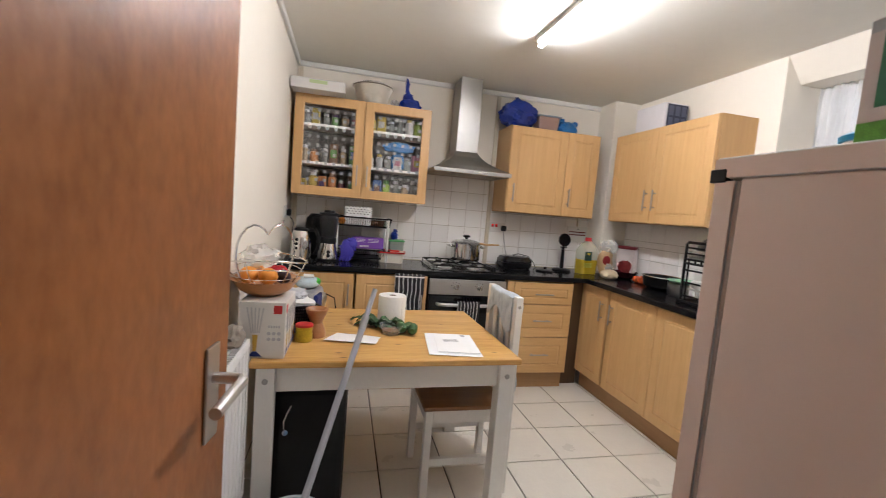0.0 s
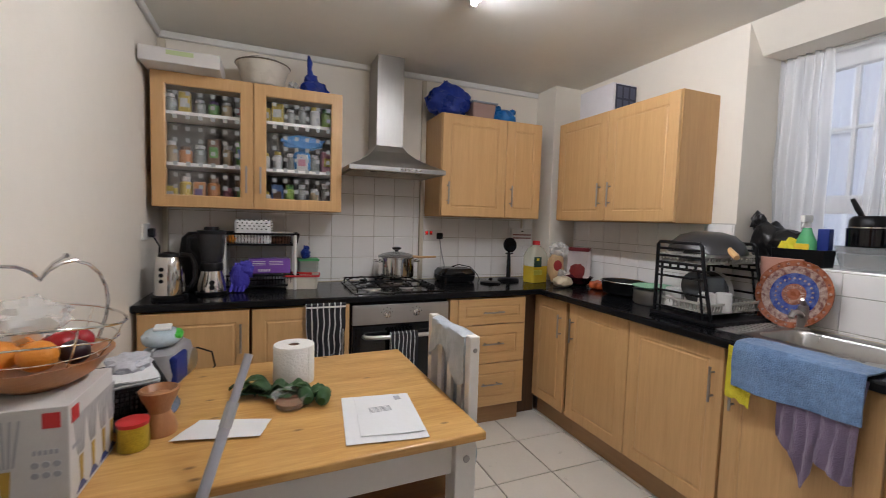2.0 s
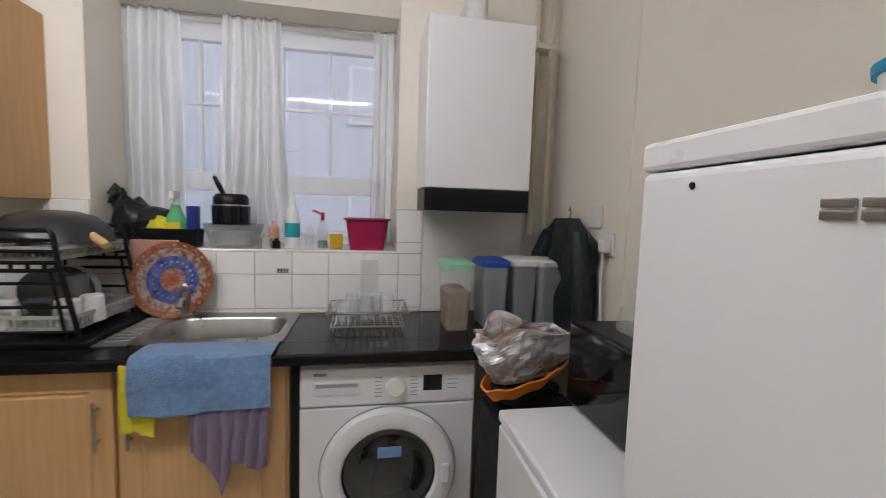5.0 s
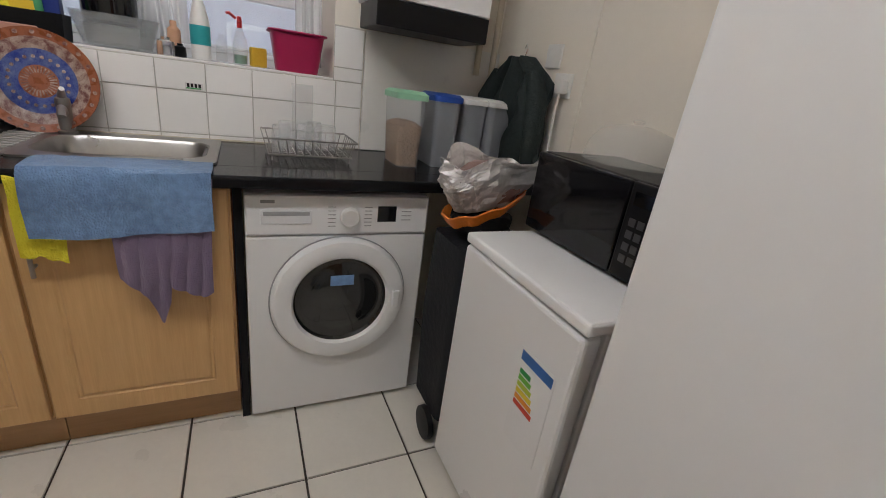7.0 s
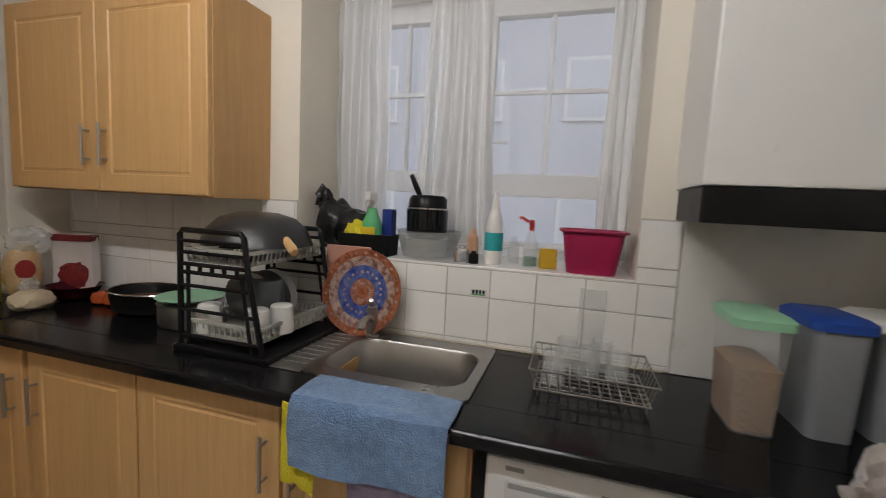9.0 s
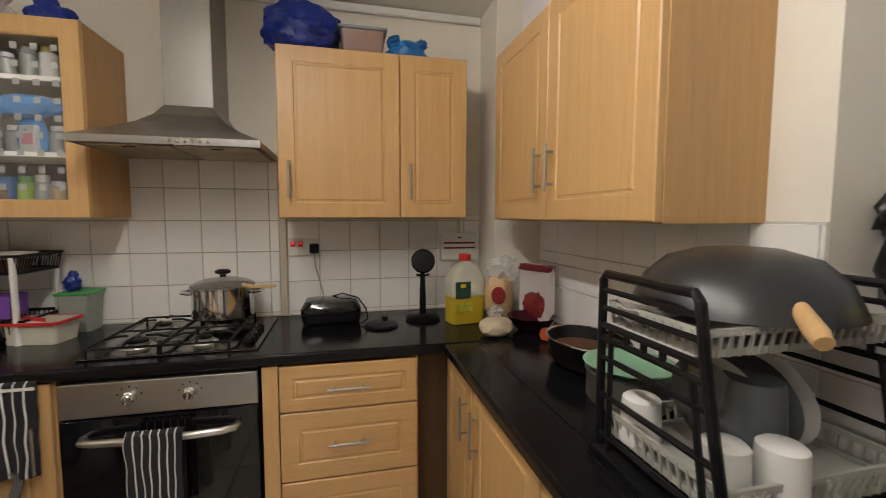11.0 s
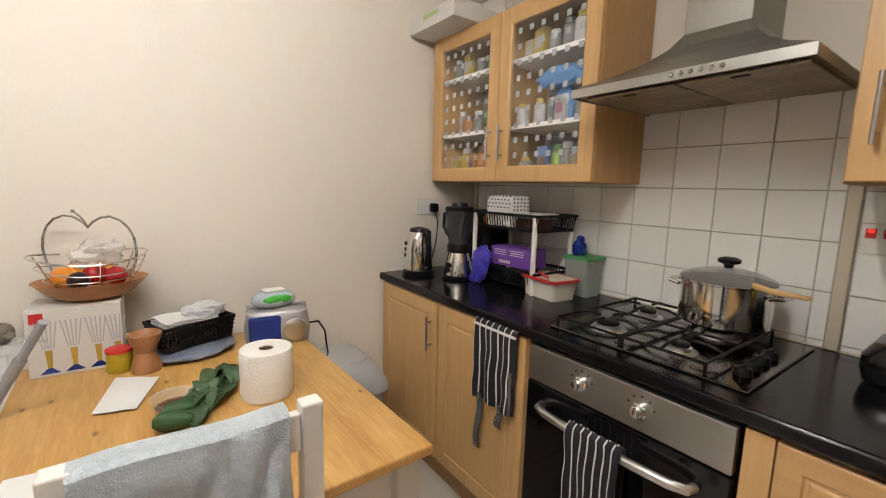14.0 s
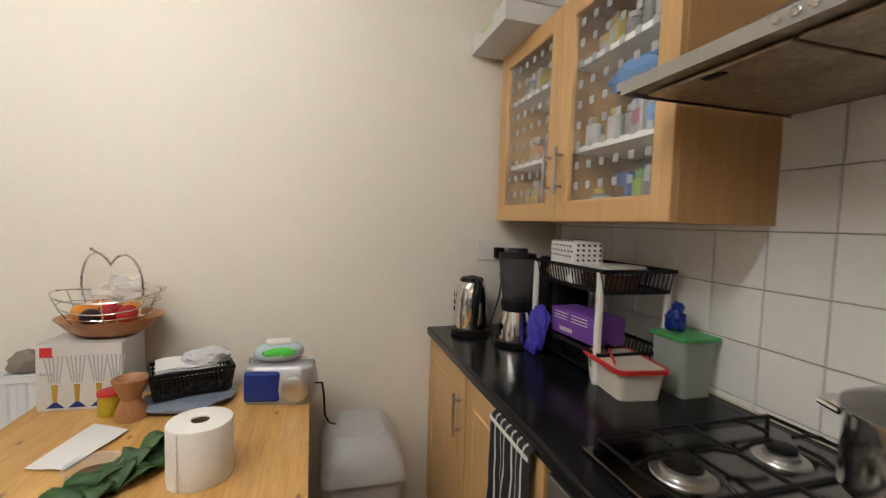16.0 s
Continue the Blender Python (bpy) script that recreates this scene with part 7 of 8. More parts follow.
for (side, row), cs in LAY.items():
    z = (1.388 + (0.0185, 0.2445, 0.5215)[row])
    for i, c in enumerate(cs):
        x = 0.03 + (0.02 if side == 0 else 0.507) + 0.05 + i * 0.071
        y = 3.29 + 0.10 + rng.uniform(-0.02, 0.06)
        h = rng.uniform(0.09, 0.16) if row != 2 else rng.uniform(0.08, 0.12)
        r = rng.uniform(0.026, 0.034)
        if c < 9 and rng.random() < 0.55:
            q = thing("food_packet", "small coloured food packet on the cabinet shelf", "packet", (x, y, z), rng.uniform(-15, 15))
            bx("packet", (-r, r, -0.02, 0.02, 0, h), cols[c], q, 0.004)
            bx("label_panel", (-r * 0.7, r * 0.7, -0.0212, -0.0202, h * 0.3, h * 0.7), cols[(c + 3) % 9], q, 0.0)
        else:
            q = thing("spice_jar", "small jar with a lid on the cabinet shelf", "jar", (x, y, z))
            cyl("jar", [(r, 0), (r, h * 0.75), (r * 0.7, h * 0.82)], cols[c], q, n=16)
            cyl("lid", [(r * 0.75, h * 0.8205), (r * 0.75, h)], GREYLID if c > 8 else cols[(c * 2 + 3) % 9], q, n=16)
bgq = thing("blue_food_bag", "bright blue food bag on the cabinet shelf", "packet", (0.80, 3.355, 1.388 + 0.2445))
bm = B()
blob(bm, (0, 0, 0.17), (0.12, 0.03, 0.042), 71, 0.3)
blob(bm, (0, 0.03, 0.06), (0.05, 0.03, 0.085), 72, 0.2, flat=0.0)
part("bag", bm, plain("sky_blue_film", (0.07, 0.22, 0.48), 0.25, bump=0.5, bscale=30), bgq, smooth=True)

# ---- striped cloths ----


def drape(name, label, at, w, h, seed, over=0.02, amp=0.006, waves=3.0, out=0.03, back=0.0):
    t = thing(name, label, "cloth", at)

    def f(u, v):
        x = (u - 0.5) * w * (1 - 0.06 * v)
        fold = amp * math.sin(u * waves * 2 * math.pi + seed) * (0.3 + v)
        s = v * (h + over)
        if s < over:
            a = s / over * math.pi / 2
            return (x, out * 0.0 - 0.016 * math.sin(a) + 0.0, 0.016 * math.cos(a) - 0.0)
        return (x + 0.006 * noise.noise(Vector((u * 3, v * 4, seed))), -0.016 - fold - abs(0.004 * noise.noise(Vector((u * 5, v * 3, seed)))), -(s - over))
    bm = B()
    shell(bm, f, 40, 22, 0.003)
    part("cloth", bm, STRIPE, t, smooth=True)
    return t


ap = drape("striped_apron", "black and white striped apron hanging on the cabinet door", (0.90, 2.973, 0.868), 0.215, 0.29, 1.0, amp=0.007, waves=2.5)
for x, l0 in ((-0.07, 0.22), (0.04, 0.09)):
    bm = B()
    shell(bm, lambda u, v: (x + (u - 0.5) * 0.03 + 0.006 * math.sin(v * 5), -0.02 + 0.004 * math.sin(v * 7), -0.27 - l0 * v), 4, 10, 0.003)
    part("apron_tie", bm, STRIPE, ap)
bm = B()
box(bm, -0.107, 0.107, -0.0225, -0.0195, -0.010, -0.001)
part("hem", bm, WHITEP, ap, "white hem")
ot = drape("striped_tea_towel", "black and white striped tea towel on the oven handle", (1.34, 2.926, 0.6885), 0.165, 0.30, 2.0, amp=0.006, waves=2.0)
bm = B()
shell(bm, lambda u, v: ((u - 0.5) * 0.16, 0.014 + 0.003 * math.sin(u * 9), 0.01 - 0.26 * v), 16, 10, 0.003)
part("back_fold", bm, STRIPE, ot)

# ---- on and round the table ----
TZ = 0.7385
bxg = thing("glassware_box", "white cardboard box of stemmed glasses with a printed goblet", "box", (0.062, 1.668, TZ), -2)
bx("carton", (0, 0.165, 0, 0.235, 0, 0.215), plain("printed_white_card", (0.66, 0.64, 0.61), 0.5), bxg, 0.002)
bm = B()
box(bm, 0.122, 0.152, -0.0012, -0.0002, 0.172, 0.204)
box(bm, 0.1652, 0.1662, 0.012, 0.045, 0.172, 0.204)
part("red_label", bm, RED_P, bxg, "small red square label")


def goblet(flip, cx, z0, s):
    bm1, bm2, bm3 = B(), B(), B()

    def quad(bm, x0, x1, xa, xb, za, zb):
        vs = [(cx + x0 * s, za * s + z0), (cx + x1 * s, za * s + z0), (cx + xb * s, zb * s + z0), (cx + xa * s, zb * s + z0)]
        if flip:
            lo = [bm.verts.new((0.1654, a, b)) for a, b in vs]
            hi = [bm.verts.new((0.1662, a, b)) for a, b in vs]
        else:
            lo = [bm.verts.new((a, -0.0002, b)) for a, b in vs]
            hi = [bm.verts.new((a, -0.0010, b)) for a, b in vs]
        bm.faces.new(lo)
        bm.faces.new(hi)
        for j in range(4):
            bm.faces.new((lo[j], lo[(j + 1) % 4], hi[(j + 1) % 4], hi[j]))
    quad(bm1, -0.028, 0.028, -0.006, 0.006, 0.0, 0.02)
    quad(bm2, -0.006, 0.006, -0.010, 0.010, 0.021, 0.085)
    for k in range(5):
        quad(bm3, -0.016 + k * 0.007, -0.012 + k * 0.007, -0.034 + k * 0.0145, -0.029 + k * 0.0145, 0.092, 0.19)
    part("goblet_foot", bm1, NAVY, bxg)
    part("goblet_stem", bm2, plain("amber_print", (0.50, 0.32, 0.05)), bxg)
    part("goblet_bowl", bm3, plain("pale_grey_print", (0.44, 0.44, 0.45)), bxg)


goblet(False, 0.06, 0.008, 0.98)
for cy in (0.05, 0.11, 0.17, 0.22):
    goblet(True, cy, 0.01, 0.88)
bm = B()
for i in range(3):
    for j in range(2):
        lathe(bm, [(0.007, 0), (0.0068, 0.0008)], 12, m=pose(0.108 + i * 0.018, -0.0002, 0.075 + j * 0.022, 90))
part("printed_dots", bm, GREYCARD, bxg)
bm = B()
for i in range(5):
    box(bm, 0.105 + i * 0.009, 0.111 + i * 0.009, -0.001, -0.0002, 0.118, 0.128)
    box(bm, 0.1652, 0.1660, 0.012 + i * 0.008, 0.017 + i * 0.008, 0.115, 0.124)
tagged(part("printed_bars", bm, GREYCARD, bxg), kind="stuff")

fb = thing("fruit_bowl", "oval turned wooden bowl on the glassware box", "bowl", (0.125, 1.825, TZ + 0.2155))
cyl("bowl", [(0.075, 0.0), (0.12, 0.022), (0.158, 0.062), (0.162, 0.065), (0.153, 0.063), (0.115, 0.03), (0.02, 0.012)], BOWLWOOD, fb, n=36, sx=0.82, sy=0.96)
wbk = thing("wire_fruit_basket", "apple-shaped chrome wire fruit basket with fruit", "fruit basket", (0.125, 1.825, TZ + 0.2155 + 0.013), 55)
HOOPS = ((0.062, 0.004), (0.100, 0.030), (0.122, 0.060), (0.141, 0.092), (0.157, 0.130))
for r_, z in HOOPS:
    bm = B()
    tube(bm, [(r_ * math.cos(a / 32 * 2 * math.pi), r_ * math.sin(a / 32 * 2 * math.pi), z + 0.010 * (z > 0.08) * math.sin(a / 32 * 4 * math.pi)) for a in range(32)], 0.0032 if z > 0.1 else 0.002, 6, closed=True)
    part("hoop", bm, CHROME, wbk, smooth=True)
for k in range(6):
    a = 2 * math.pi * k / 6 + 0.3
    bm = B()
    tube(bm, [(r_ * math.cos(a), r_ * math.sin(a), z) for r_, z in HOOPS], 0.0022, 6)
    part("rib", bm, CHROME, wbk, smooth=True)
bm = B()
apple = [(0.128, 0.06), (0.148, 0.11), (0.155, 0.15), (0.150, 0.19), (0.134, 0.226), (0.108, 0.252), (0.076, 0.264), (0.045, 0.260), (0.018, 0.245), (0.0, 0.226)]
apple += [(-x, z) for x, z in apple[-2::-1]]
tube(bm, [(x, 0, z) for x, z in apple], 0.0042, 8)
tube(bm, [(0.0, 0, 0.224), (0.002, -0.012, 0.244), (0.006, -0.034, 0.266), (0.010, -0.062, 0.282)], 0.0035, 8)
lathe(bm, [(0.002, -0.006), (0.006, -0.003), (0.006, 0.003), (0.002, 0.006)], 10, (0.010, -0.064, 0.284))
part("apple_handle", bm, CHROME, wbk, "apple-shaped wire handle", smooth=True)
for i, (x, y, r_, m_, nm) in enumerate(((-0.055, -0.05, 0.036, ORANGEF, "orange"), (0.02, -0.07, 0.036, ORANGEF, "orange"), (0.03, 0.01, 0.037, APPLE, "apple"), (-0.045, 0.035, 0.036, ORANGEF, "orange"), (0.07, -0.03, 0.03, PLUM, "plum"), (0.045, 0.065, 0.033, APPLE, "apple"))):
    fo = thing(nm, {"orange": "ripe orange in the wire basket", "apple": "dark red apple in the wire basket", "plum": "dark plum in the wire basket"}[nm], "fruit",
               (0.125 + x, 1.825 + y, TZ + 0.2155 + 0.045), group="fruit in the basket")
    bm = B()
    blob(bm, (0, 0, r_), (r_, r_, r_ * 0.93), i, 0.05)
    part("fruit", bm, m_, fo, smooth=True)
fbag = thing("produce_bag", "crumpled clear produce bag over the fruit", "plastic bag", (0.10, 1.84, TZ + 0.315))
bm = B()
blob(bm, (0, 0.0, 0.045), (0.07, 0.07, 0.05), 81, 0.45, 3.0)
part("bag", bm, FILMP, fbag, smooth=True)

cn = thing("food_can", "small yellow can with a red plastic lid", "can", (0.28, 1.885, TZ))
cyl("can_body", [(0.034, 0), (0.036, 0.003), (0.035, 0.064)], plain("yellow_can_print", (0.58, 0.45, 0.03), 0.35, vary=0.5, scale=30), cn)
cyl("lid", [(0.037, 0.0645), (0.037, 0.074), (0.03, 0.077)], RED_P, cn)
hg = thing("wooden_mortar", "turned wooden hourglass-shaped mortar", "mortar", (0.325, 1.955, TZ))
cyl("mortar", [(0.042, 0), (0.044, 0.012), (0.038, 0.035), (0.026, 0.062), (0.030, 0.075), (0.044, 0.105), (0.050, 0.125), (0.044, 0.128), (0.03, 0.11)], OLIVEWOOD, hg)
sheet("folded_napkin", "folded white paper lying on the table", "paper", [(0.36, 1.875), (0.585, 1.83), (0.615, 1.925), (0.42, 1.985)], TZ + 0.003, PAPER, 0.008)
pap = thing("letter_papers", "white letters and envelopes on the table", "papers", (0, 0, TZ))
sheet("sheet_of_paper", "", "", [(0.80, 1.705), (1.03, 1.675), (1.06, 1.985), (0.835, 2.015)], 0.002, PAPER, 0.003, pap)
sheet("sheet_of_paper", "", "", [(0.845, 1.73), (1.025, 1.705), (1.05, 1.97), (0.875, 1.995)], 0.0065, PAPER, 0.003, pap)
bm = B()
for i in range(5):
    box(bm, 0.90, 0.97, 1.86 + i * 0.008, 1.862 + i * 0.008, 0.0108, 0.0112)
box(bm, 1.0, 1.02, 1.93, 1.96, 0.0108, 0.0112)
tagged(part("print", bm, GREYCARD, pap, "grey unreadable print"), kind="stuff")
tu = thing("takeaway_tub", "small clear takeaway tub with brown leftovers", "food container", (0.672, 2.01, TZ))
cyl("tub", [(0.042, 0.0), (0.045, 0.003), (0.055, 0.042), (0.059, 0.044), (0.058, 0.046), (0.052, 0.043), (0.043, 0.005)], CLEARP, tu)
cyl("leftovers", [(0.041, 0.0055), (0.045, 0.02), (0.02, 0.024)], BROWN, tu)
for i, (x, y, a, l) in enumerate(((0.775, 2.0, 75, 0.043), (0.72, 2.02, 95, 0.04))):
    cg = thing("courgette_piece", "short piece of dark green courgette", "vegetable", (x, y, TZ), a)
    bm = B()
    tube(bm, [(-l, 0, 0.026), (-l * 0.6, 0, 0.027), (l * 0.6, 0, 0.027), (l, 0, 0.026)], [0.012, 0.023, 0.022, 0.010], 14)
    part("courgette", bm, COURG, cg, smooth=True)
lf = thing("wilted_greens", "wilted dark green leaves lying on the table", "vegetable", (0.585, 2.125, TZ))
rl = random.Random(9)
for i in range(18):
    x0, y0, a = -0.06 + 0.22 * i / 17 + rl.uniform(-0.03, 0.03), 0.04 - 0.12 * i / 17 + rl.uniform(-0.035, 0.035), rl.uniform(-0.9, 0.3)
    ln, wd, hh = rl.uniform(0.07, 0.12), rl.uniform(0.022, 0.042), rl.uniform(0.008, 0.05)

    def leaf(u, v):
        w_ = wd * math.sin(math.pi * min(0.98, max(0.02, u))) ** 0.7
        px, py = (u - 0.5) * ln, (v - 0.5) * 2 * w_
        z = 0.004 + hh * math.sin(math.pi * u) + 0.012 * abs(v - 0.5) + 0.012 * abs(noise.noise(Vector((u * 5, v * 4, i * 3.3))))
        return (x0 + px * math.cos(a) - py * math.sin(a), y0 + px * math.sin(a) + py * math.cos(a), z)
    bm = B()
    shell(bm, leaf, 12, 6, 0.0015)
    part("leaf", bm, LEAF, lf, smooth=True)
kr = thing("kitchen_roll", "white kitchen paper roll standing on the table", "kitchen roll", (0.695, 2.24, TZ))
cyl("paper_roll", [(0.021, 0.0), (0.071, 0.001), (0.073, 0.01), (0.073, 0.136), (0.071, 0.14), (0.021, 0.14), (0.020, 0.136), (0.020, 0.002)], TISSUE, kr, n=40, cap0=False, cap1=False)
cyl("core", [(0.0215, 0.001), (0.0215, 0.137), (0.0195, 0.137), (0.0195, 0.001)], plain("brown_card_core", (0.20, 0.12, 0.07), 0.8), kr, n=24, cap0=False, cap1=False)
bm = B()
shell(bm, lambda u, v: (0.0748 * math.cos(-0.9 + 0.5 * u), 0.0748 * math.sin(-0.9 + 0.5 * u) - 0.002 * u, 0.003 + 0.134 * v), 6, 6, 0.0012)
part("loose_sheet", bm, TISSUE, kr)

bk2 = thing("letter_basket", "black openwork plastic basket of papers on the table", "basket", (0.215, 2.09, TZ + 0.042), 20)
bm = B()
basket(bm, -0.075, 0.085, -0.12, 0.125, 0.0, 0.085, 0.013, 0.004, 0.014)
for k in range(4):
    zz = 0.018 + k * 0.015
    o = 0.012 * (1 - zz / 0.085)
    tube(bm, [(-0.075 + o, -0.12 + o, zz), (0.085 - o, -0.12 + o, zz), (0.085 - o, 0.125 - o, zz), (-0.075 + o, 0.125 - o, zz)], 0.0028, 4, closed=True)
part("basket", bm, BLACK, bk2)
for i in range(4):
    bm = B()
    shell(bm, lambda u, v: (-0.06 + 0.13 * u, -0.10 + 0.17 * v, 0.07 + i * 0.008 + 0.01 * noise.noise(Vector((u * 2, v * 2, i)))), 6, 6, 0.003)
    part("paper", bm, PAPER, bk2)
bm = B()
blob(bm, (0.01, 0.05, 0.105), (0.06, 0.07, 0.03), 91, 0.4, 3.0)
part("patterned_tissue", bm, mat("motif_tissue", (0.62, 0.62, 0.66), 0.7, vary=0.25, scale=60, bump=0.5, bscale=40), bk2, smooth=True)
pb2 = thing("plastic_folder", "grey plastic bag and folder under the basket", "bag", (0.235, 2.095, TZ), 16)
bm = B()
blob(bm, (0, 0, 0.019), (0.115, 0.145, 0.022), 92, 0.12, flat=0.0)
part("bag", bm, mat("grey_blue_film", (0.22, 0.26, 0.34), 0.25, vary=0.25, scale=8, bump=0.5, bscale=30), pb2, smooth=True)

ra = thing("portable_radio", "silver and blue portable radio on the table", "radio", (0.255, 2.385, TZ), -10)
bm = B()
loft(bm, [rrect(-0.06, 0.06, -0.115, 0.115, 0.03, 0.0), rrect(-0.065, 0.07, -0.12, 0.12, 0.035, 0.055), rrect(-0.055, 0.06, -0.11, 0.11, 0.035, 0.122), rrect(-0.04, 0.045, -0.09, 0.09, 0.03, 0.136)], True, True)
part("case", bm, plain("silver_plastic", (0.45, 0.45, 0.47), 0.3, metal=0.4), ra, smooth=True)
bm = B()
lathe(bm, [(0.045, 0), (0.043, 0.008), (0.036, 0.012)], 28, m=pose(0.066, 0.062, 0.056, 0, 90, 0))
sp_ = part("speaker", bm, ALU, ra, smooth=True)
bx("blue_panel", (0.05, 0.074, -0.105, 0.01, 0.012, 0.115), NAVY, ra, 0.01)
bm = B()
tube(bm, [(0.0, -0.105, 0.105), (0.0, -0.11, 0.14), (0.0, 0.11, 0.14), (0.0, 0.105, 0.105)], 0.006, 8)
part("carry_handle", bm, GREYP, ra, smooth=True)
bm = B()
tube(bm, [(0.02, 0.118, 0.06), (0.06, 0.15, 0.075), (0.11, 0.165, 0.05), (0.12, 0.17, -0.01), (0.09, 0.18, -0.05), (0.02, 0.19, -0.09)], 0.0035, 6)
part("cable", bm, BLACK, ra, smooth=True)
wp = thing("wet_wipes_packet", "green and white wet wipes packet on the radio", "wipes packet", (0.25, 2.375, TZ + 0.1375), 6)
bm = B()
blob(bm, (0, 0, 0.028), (0.065, 0.085, 0.035), 95, 0.1, flat=0.0)
part("packet", bm, plain("pale_blue_film", (0.50, 0.60, 0.66), 0.25, vary=0.15), wp, smooth=True)
bm = B()
blob(bm, (0.045, 0.0, 0.035), (0.022, 0.055, 0.018), 96, 0.15)
part("green_print", bm, plain("vivid_green_print", (0.08, 0.55, 0.06)), wp)
bx("flap", (-0.025, 0.03, -0.04, 0.04, 0.058, 0.068), WHITEP, wp, 0.004)

# towel over the chair's back
tw = thing("grey_towel", "pale grey terry towel over the chair back", "towel", (1.240, CHY - 0.016, 0.957), 1.0)


def towel(u, v):
    y = (u - 0.5) * 0.285 + 0.006 * noise.noise(Vector((u * 3, v * 4, 3)))
    s = (v - 0.26) * 0.66
    if s < 0:
        s *= 0.85 + 0.3 * math.sin(u * 6 + 0.6)
    n_ = (0.005 + 0.024 * max(0, u - 0.5)) * math.sin(u * u * 15 + v * 2.5 + 2 * noise.noise(Vector((u * 2, v * 2, 7)))) * min(1, abs(s) * 6) + 0.014 * noise.noise(Vector((u * 6, v * 7, 1)))
    if abs(s) < 0.025:
        a = s / 0.025 * math.pi / 2
        return (0.024 * math.sin(a), y, 0.003 + 0.010 * math.cos(a) + 0.012 * math.sin(u * 7) * 0.3)
    sg = 1 if s > 0 else -1
    return (sg * (0.022 + abs(n_)), y, -(abs(s) - 0.025) + 0.012 * math.sin(u * 5) * abs(s))


bm = B()
shell(bm, towel, 34, 44, 0.008)
part("cloth", bm, TOWELGREY, tw, smooth=True)

# floor things
sf = thing("black_suitcase", "black fabric suitcase under the table", "suitcase", (0.18, 1.78, 0))
bx("shell", (0, 0.30, 0, 0.42, 0.03, 0.57), BLACKMATT, sf, 0.03)
bm = B()
tube(bm, [(0.05, -0.004, 0.40), (0.05, -0.02, 0.44), (0.06, -0.02, 0.47), (0.075, -0.006, 0.50)], 0.005, 6)
lathe(bm, [(0.012, 0), (0.012, 0.004)], 10, m=pose(0.055, -0.016, 0.39, 90))
part("padlock", bm, CHROME, sf, "small metal lock and keys")
bm = B()
for x in (0.04, 0.26):
    for y in (0.04, 0.38):
        lathe(bm, [(0.018, 0), (0.02, 0.03)], 10, (x, y, 0))
part("wheel", bm, BLACK, sf)
mo = thing("mop_handle", "grey mop pole leaning on the table's edge", "mop", (0.235, 1.22, 0))
a_, b_ = Vector((0, 0, 0.02)), Vector((0.325, 0.535, 1.0))
bm = B()
tube(bm, [a_, a_.lerp(b_, 0.86), a_.lerp(b_, 0.865), b_], [0.0125, 0.0125, 0.0105, 0.0105], 14)
part("pole", bm, POLE, mo, smooth=True)
bm = B()
tube(bm, [a_.lerp(b_, 0.85), a_.lerp(b_, 0.90)], 0.0145, 12)
part("collar", bm, GREYP, mo)
bm = B()
blob(bm, (0, 0, 0.03), (0.10, 0.07, 0.04), 97, 0.25, flat=0.0)
part("mop_head", bm, TISSUE, mo, "white mop head", smooth=True)
p2 = thing("broom_handle", "dark grey broom pole leaning on the wall", "broom", (0.14, 1.20, 0))
bm = B()
tube(bm, [(0, 0.0, 0.03), (-0.06, 0.01, 0.60), (-0.118, 0.02, 1.165)], 0.012, 12)
part("pole", bm, DPOLE, p2)
bx("broom_head", (-0.02, 0.02, -0.13, 0.13, 0.0, 0.05), GREYP, p2, 0.01)
bu = thing("cleaning_bucket", "pale grey plastic bucket with a blue cloth by the mop", "bucket", (0.30, 1.46, 0))
cyl("bucket", [(0.085, 0), (0.09, 0.004), (0.115, 0.24), (0.12, 0.245), (0.112, 0.242), (0.086, 0.01)], plain("pale_grey_plastic", (0.55, 0.57, 0.60), 0.4), bu)
bm = B()
blob(bm, (-0.05, 0.0, 0.22), (0.05, 0.06, 0.035), 98, 0.3)
part("cloth", bm, plain("light_blue_cloth", (0.16, 0.36, 0.58), 0.9), bu)
hs = thing("felt_hat", "grey-brown felt hat lying on the radiator", "hat", (0.07, 1.56, 0.8225))
bm = B()
blob(bm, (0, 0, 0.03), (0.035, 0.055, 0.042), 99, 0.3, flat=0.0)
part("hat", bm, mat("grey_brown_felt", (0.28, 0.24, 0.20), 0.9, vary=0.2, scale=12, bump=0.4, bscale=60), hs, smooth=True)

# ---- tiles ----
def tile_mesh(name, w, h, t, material, e=0.0016):
    bm = B()
    lo = [bm.verts.new(p) for p in ((0, 0, 0), (w, 0, 0), (w, h, 0), (0, h, 0))]
    mid = [bm.verts.new(p) for p in ((0, 0, t - e), (w, 0, t - e), (w, h, t - e), (0, h, t - e))]
    hi = [bm.verts.new(p) for p in ((e, e, t), (w - e, e, t), (w - e, h - e, t), (e, h - e, t))]
    for a, b in ((lo, mid), (mid, hi)):
        for j in range(4):
            bm.faces.new((a[j], a[(j + 1) % 4], b[(j + 1) % 4], b[j]))
    bm.faces.new(hi)
    me = bpy.data.meshes.new(name)
    bm.to_mesh(me)
    bm.free()
    me.materials.append(material)
    return me


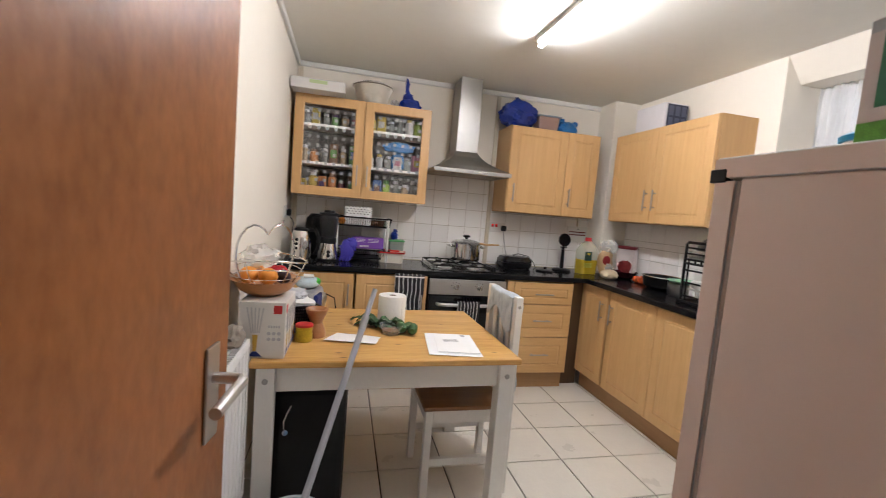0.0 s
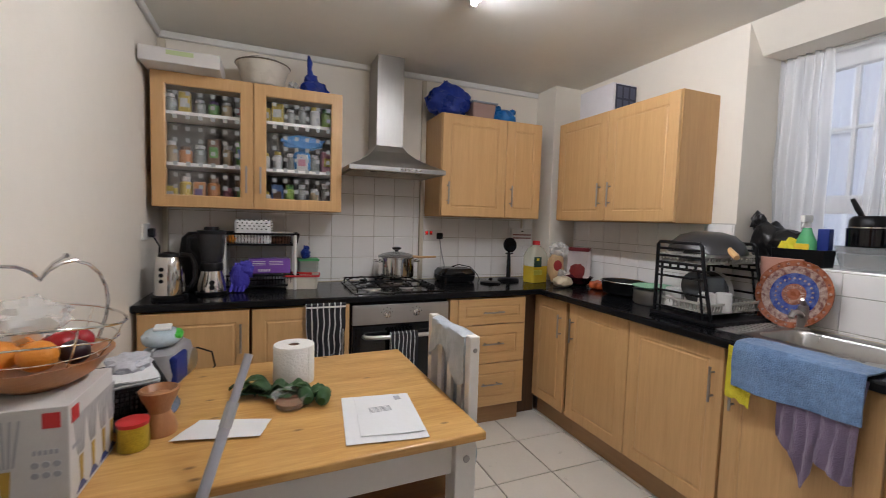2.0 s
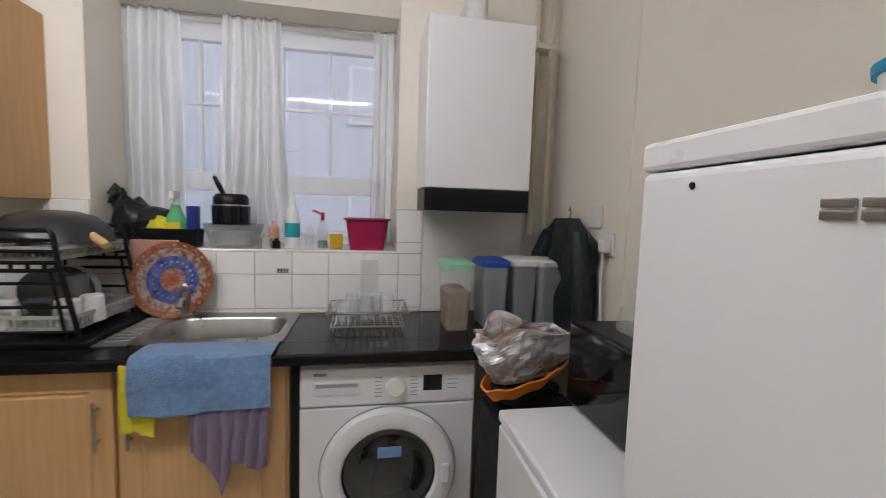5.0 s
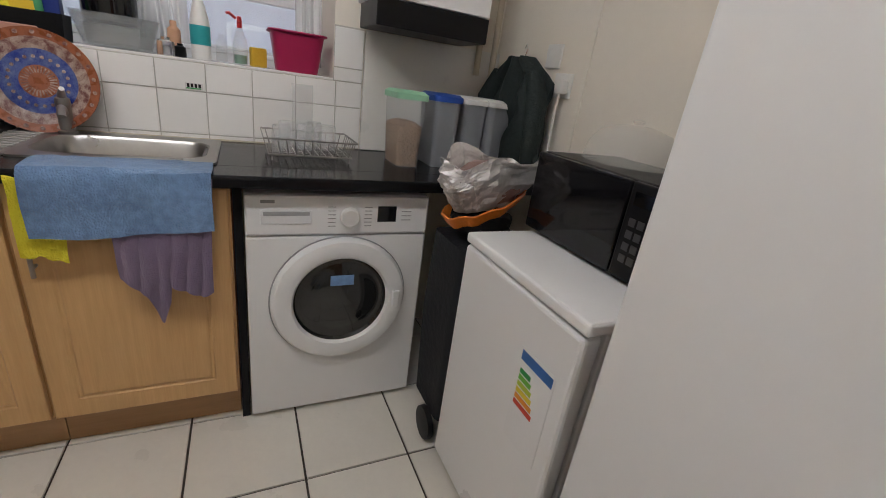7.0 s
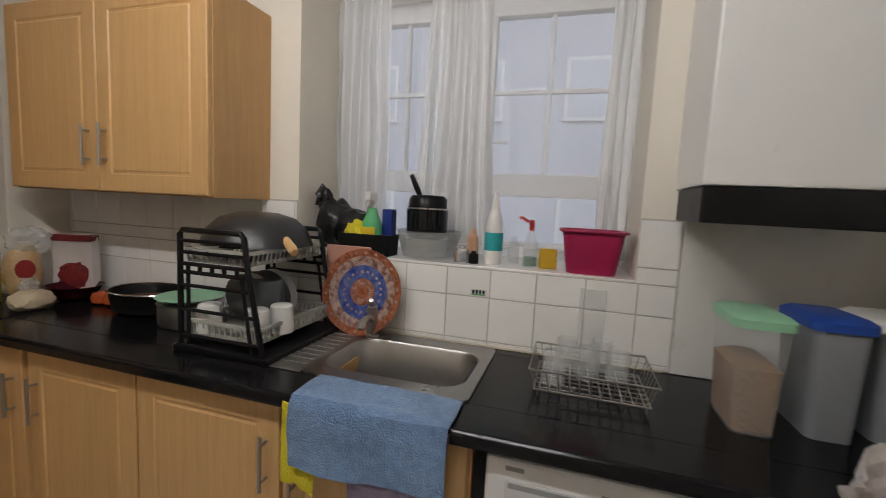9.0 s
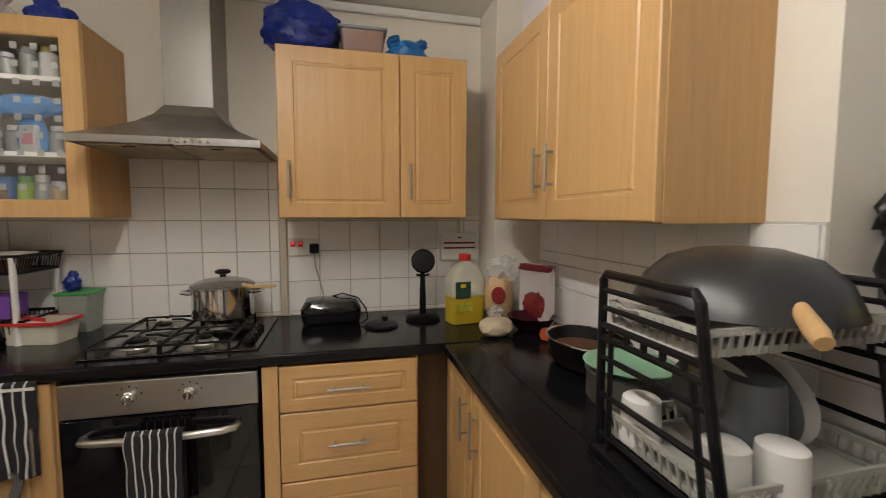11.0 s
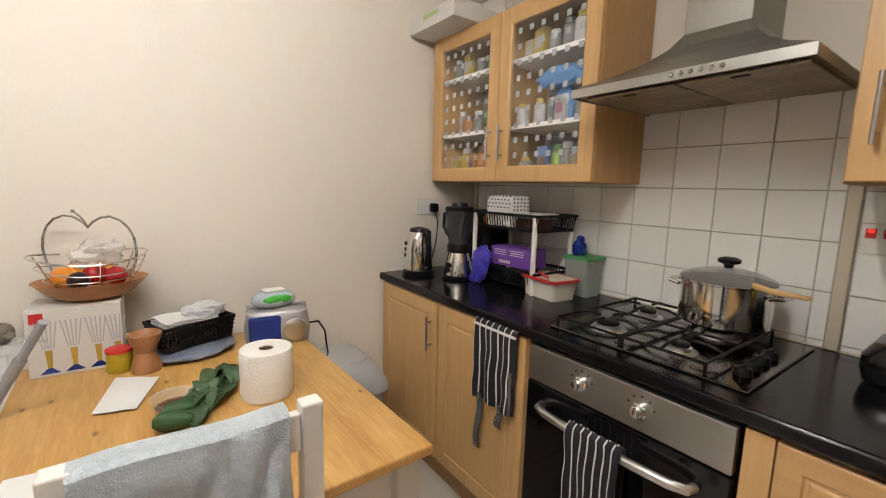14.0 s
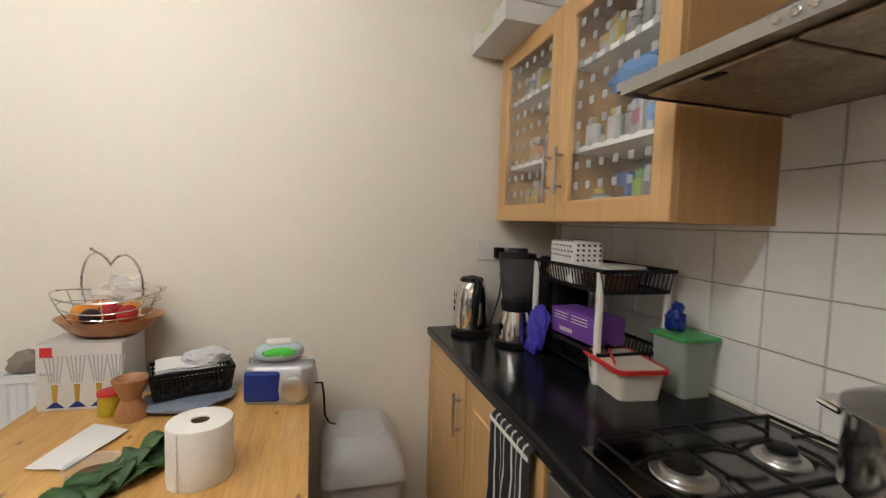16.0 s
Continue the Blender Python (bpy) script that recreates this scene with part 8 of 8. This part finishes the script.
def lay(parent, name, m, us, vs, gap, t, material, skip=None):
    """Tiles between the joint lines us and vs in the plane of m (its z is the face's normal)."""
    cache = {}
    rnd = random.Random(5)
    for u0, u1 in zip(us, us[1:]):
        for v0, v1 in zip(vs, vs[1:]):
            if skip and skip((u0 + u1) / 2, (v0 + v1) / 2):
                continue
            w, h = round(u1 - u0 - gap, 4), round(v1 - v0 - gap, 4)
            if w < 0.008 or h < 0.008:
                continue
            key = (w, h)
            if key not in cache:
                cache[key] = tile_mesh(name, w, h, t, material)
            o = new(name, cache[key])
            o.parent = parent
            o.matrix_basis = m @ pose(u0 + gap / 2, v0 + gap / 2, rnd.uniform(-0.0003, 0.0003), rnd.uniform(-0.12, 0.12), rnd.uniform(-0.12, 0.12), 0)


def lines(a, b, first, step):
    out = [a]
    x = first
    while x < b - 1e-6:
        if x > a + 1e-6:
            out.append(x)
        x += step
    return out + [b]


P = 0.148
# hob wall: u along x, v up, face towards -y
mh = Matrix(((1, 0, 0, 0), (0, 0, -1, Y1 - 0.004), (0, 1, 0, 0), (0, 0, 0, 1)))
bm = B()
box(bm, 0.047, 1.643, Y1 - 0.004, Y1 - 0.0005, 0.911, 1.70)
box(bm, 1.679, 2.654, Y1 - 0.004, Y1 - 0.0005, 0.911, 1.40)
part("grout", bm, GROUT, wall_hob)
lay(wall_hob, "wall_tile", mh, lines(0.047, 1.643, 0.12, P), lines(0.912, 1.70, 0.93, P), 0.003, 0.006, TILE)
lay(wall_hob, "wall_tile", mh, lines(1.679, 2.654, 1.827, P), lines(0.912, 1.40, 0.93, P), 0.003, 0.006, TILE)
# window wall: u runs towards -y, face towards -x
mw = Matrix(((0, 0, -1, X1 - 0.004), (-1, 0, 0, 0), (0, 1, 0, 0), (0, 0, 0, 1)))
bm = B()
box(bm, X1 - 0.004, X1 - 0.0005, 0.722, 3.359, 0.911, WZ0)
box(bm, X1 - 0.004, X1 - 0.0005, WY1 + 0.001, 3.359, WZ0, 1.385)
box(bm, X1 - 0.004, X1 - 0.0005, 0.722, WY0 - 0.001, WZ0, 1.385)
part("grout", bm, mat("pale_grout", (0.58, 0.55, 0.50), 0.85, vary=0.15, scale=14), wall_window)
lay(wall_window, "wall_tile", mw, lines(-3.359, -0.722, -3.318, 0.1555), lines(0.912, WZ0, 0.928, 0.1535), 0.003, 0.006, TILE)
lay(wall_window, "wall_tile", mw, lines(-3.359, -WY1, -3.335, 0.1555), lines(WZ0 + 0.001, 1.385, 1.2325, P), 0.003, 0.006, TILE)
lay(wall_window, "wall_tile", mw, lines(-WY0, -0.722, -0.6, 0.1555), lines(WZ0 + 0.001, 1.385, 1.2325, P), 0.003, 0.006, TILE)
bm = B()
box(bm, X1 - 0.016, X1 - 0.0005, Y0 + 0.001, 0.718, 0.911, 1.385, 0.002)
part("splash_panel", bm, GLOSSWHITE, wall_window, "plain white panel below the boiler")
# floor
mf = Matrix.Translation((0, 0, -0.006))
lay(floor, "floor_tile", mf, lines(0.0, X1, 1.70 - 4 * 0.345, 0.345), lines(-0.03, Y1, 2.07 - 6 * 0.345, 0.345), 0.0075, 0.007, FLOORTILE)
lay(floor, "floor_tile", mf, lines(0.0, 1.5, 1.70 - 4 * 0.345, 0.345), lines(-1.4, -0.03, 2.07 - 10 * 0.345, 0.345), 0.0075, 0.007, FLOORTILE)
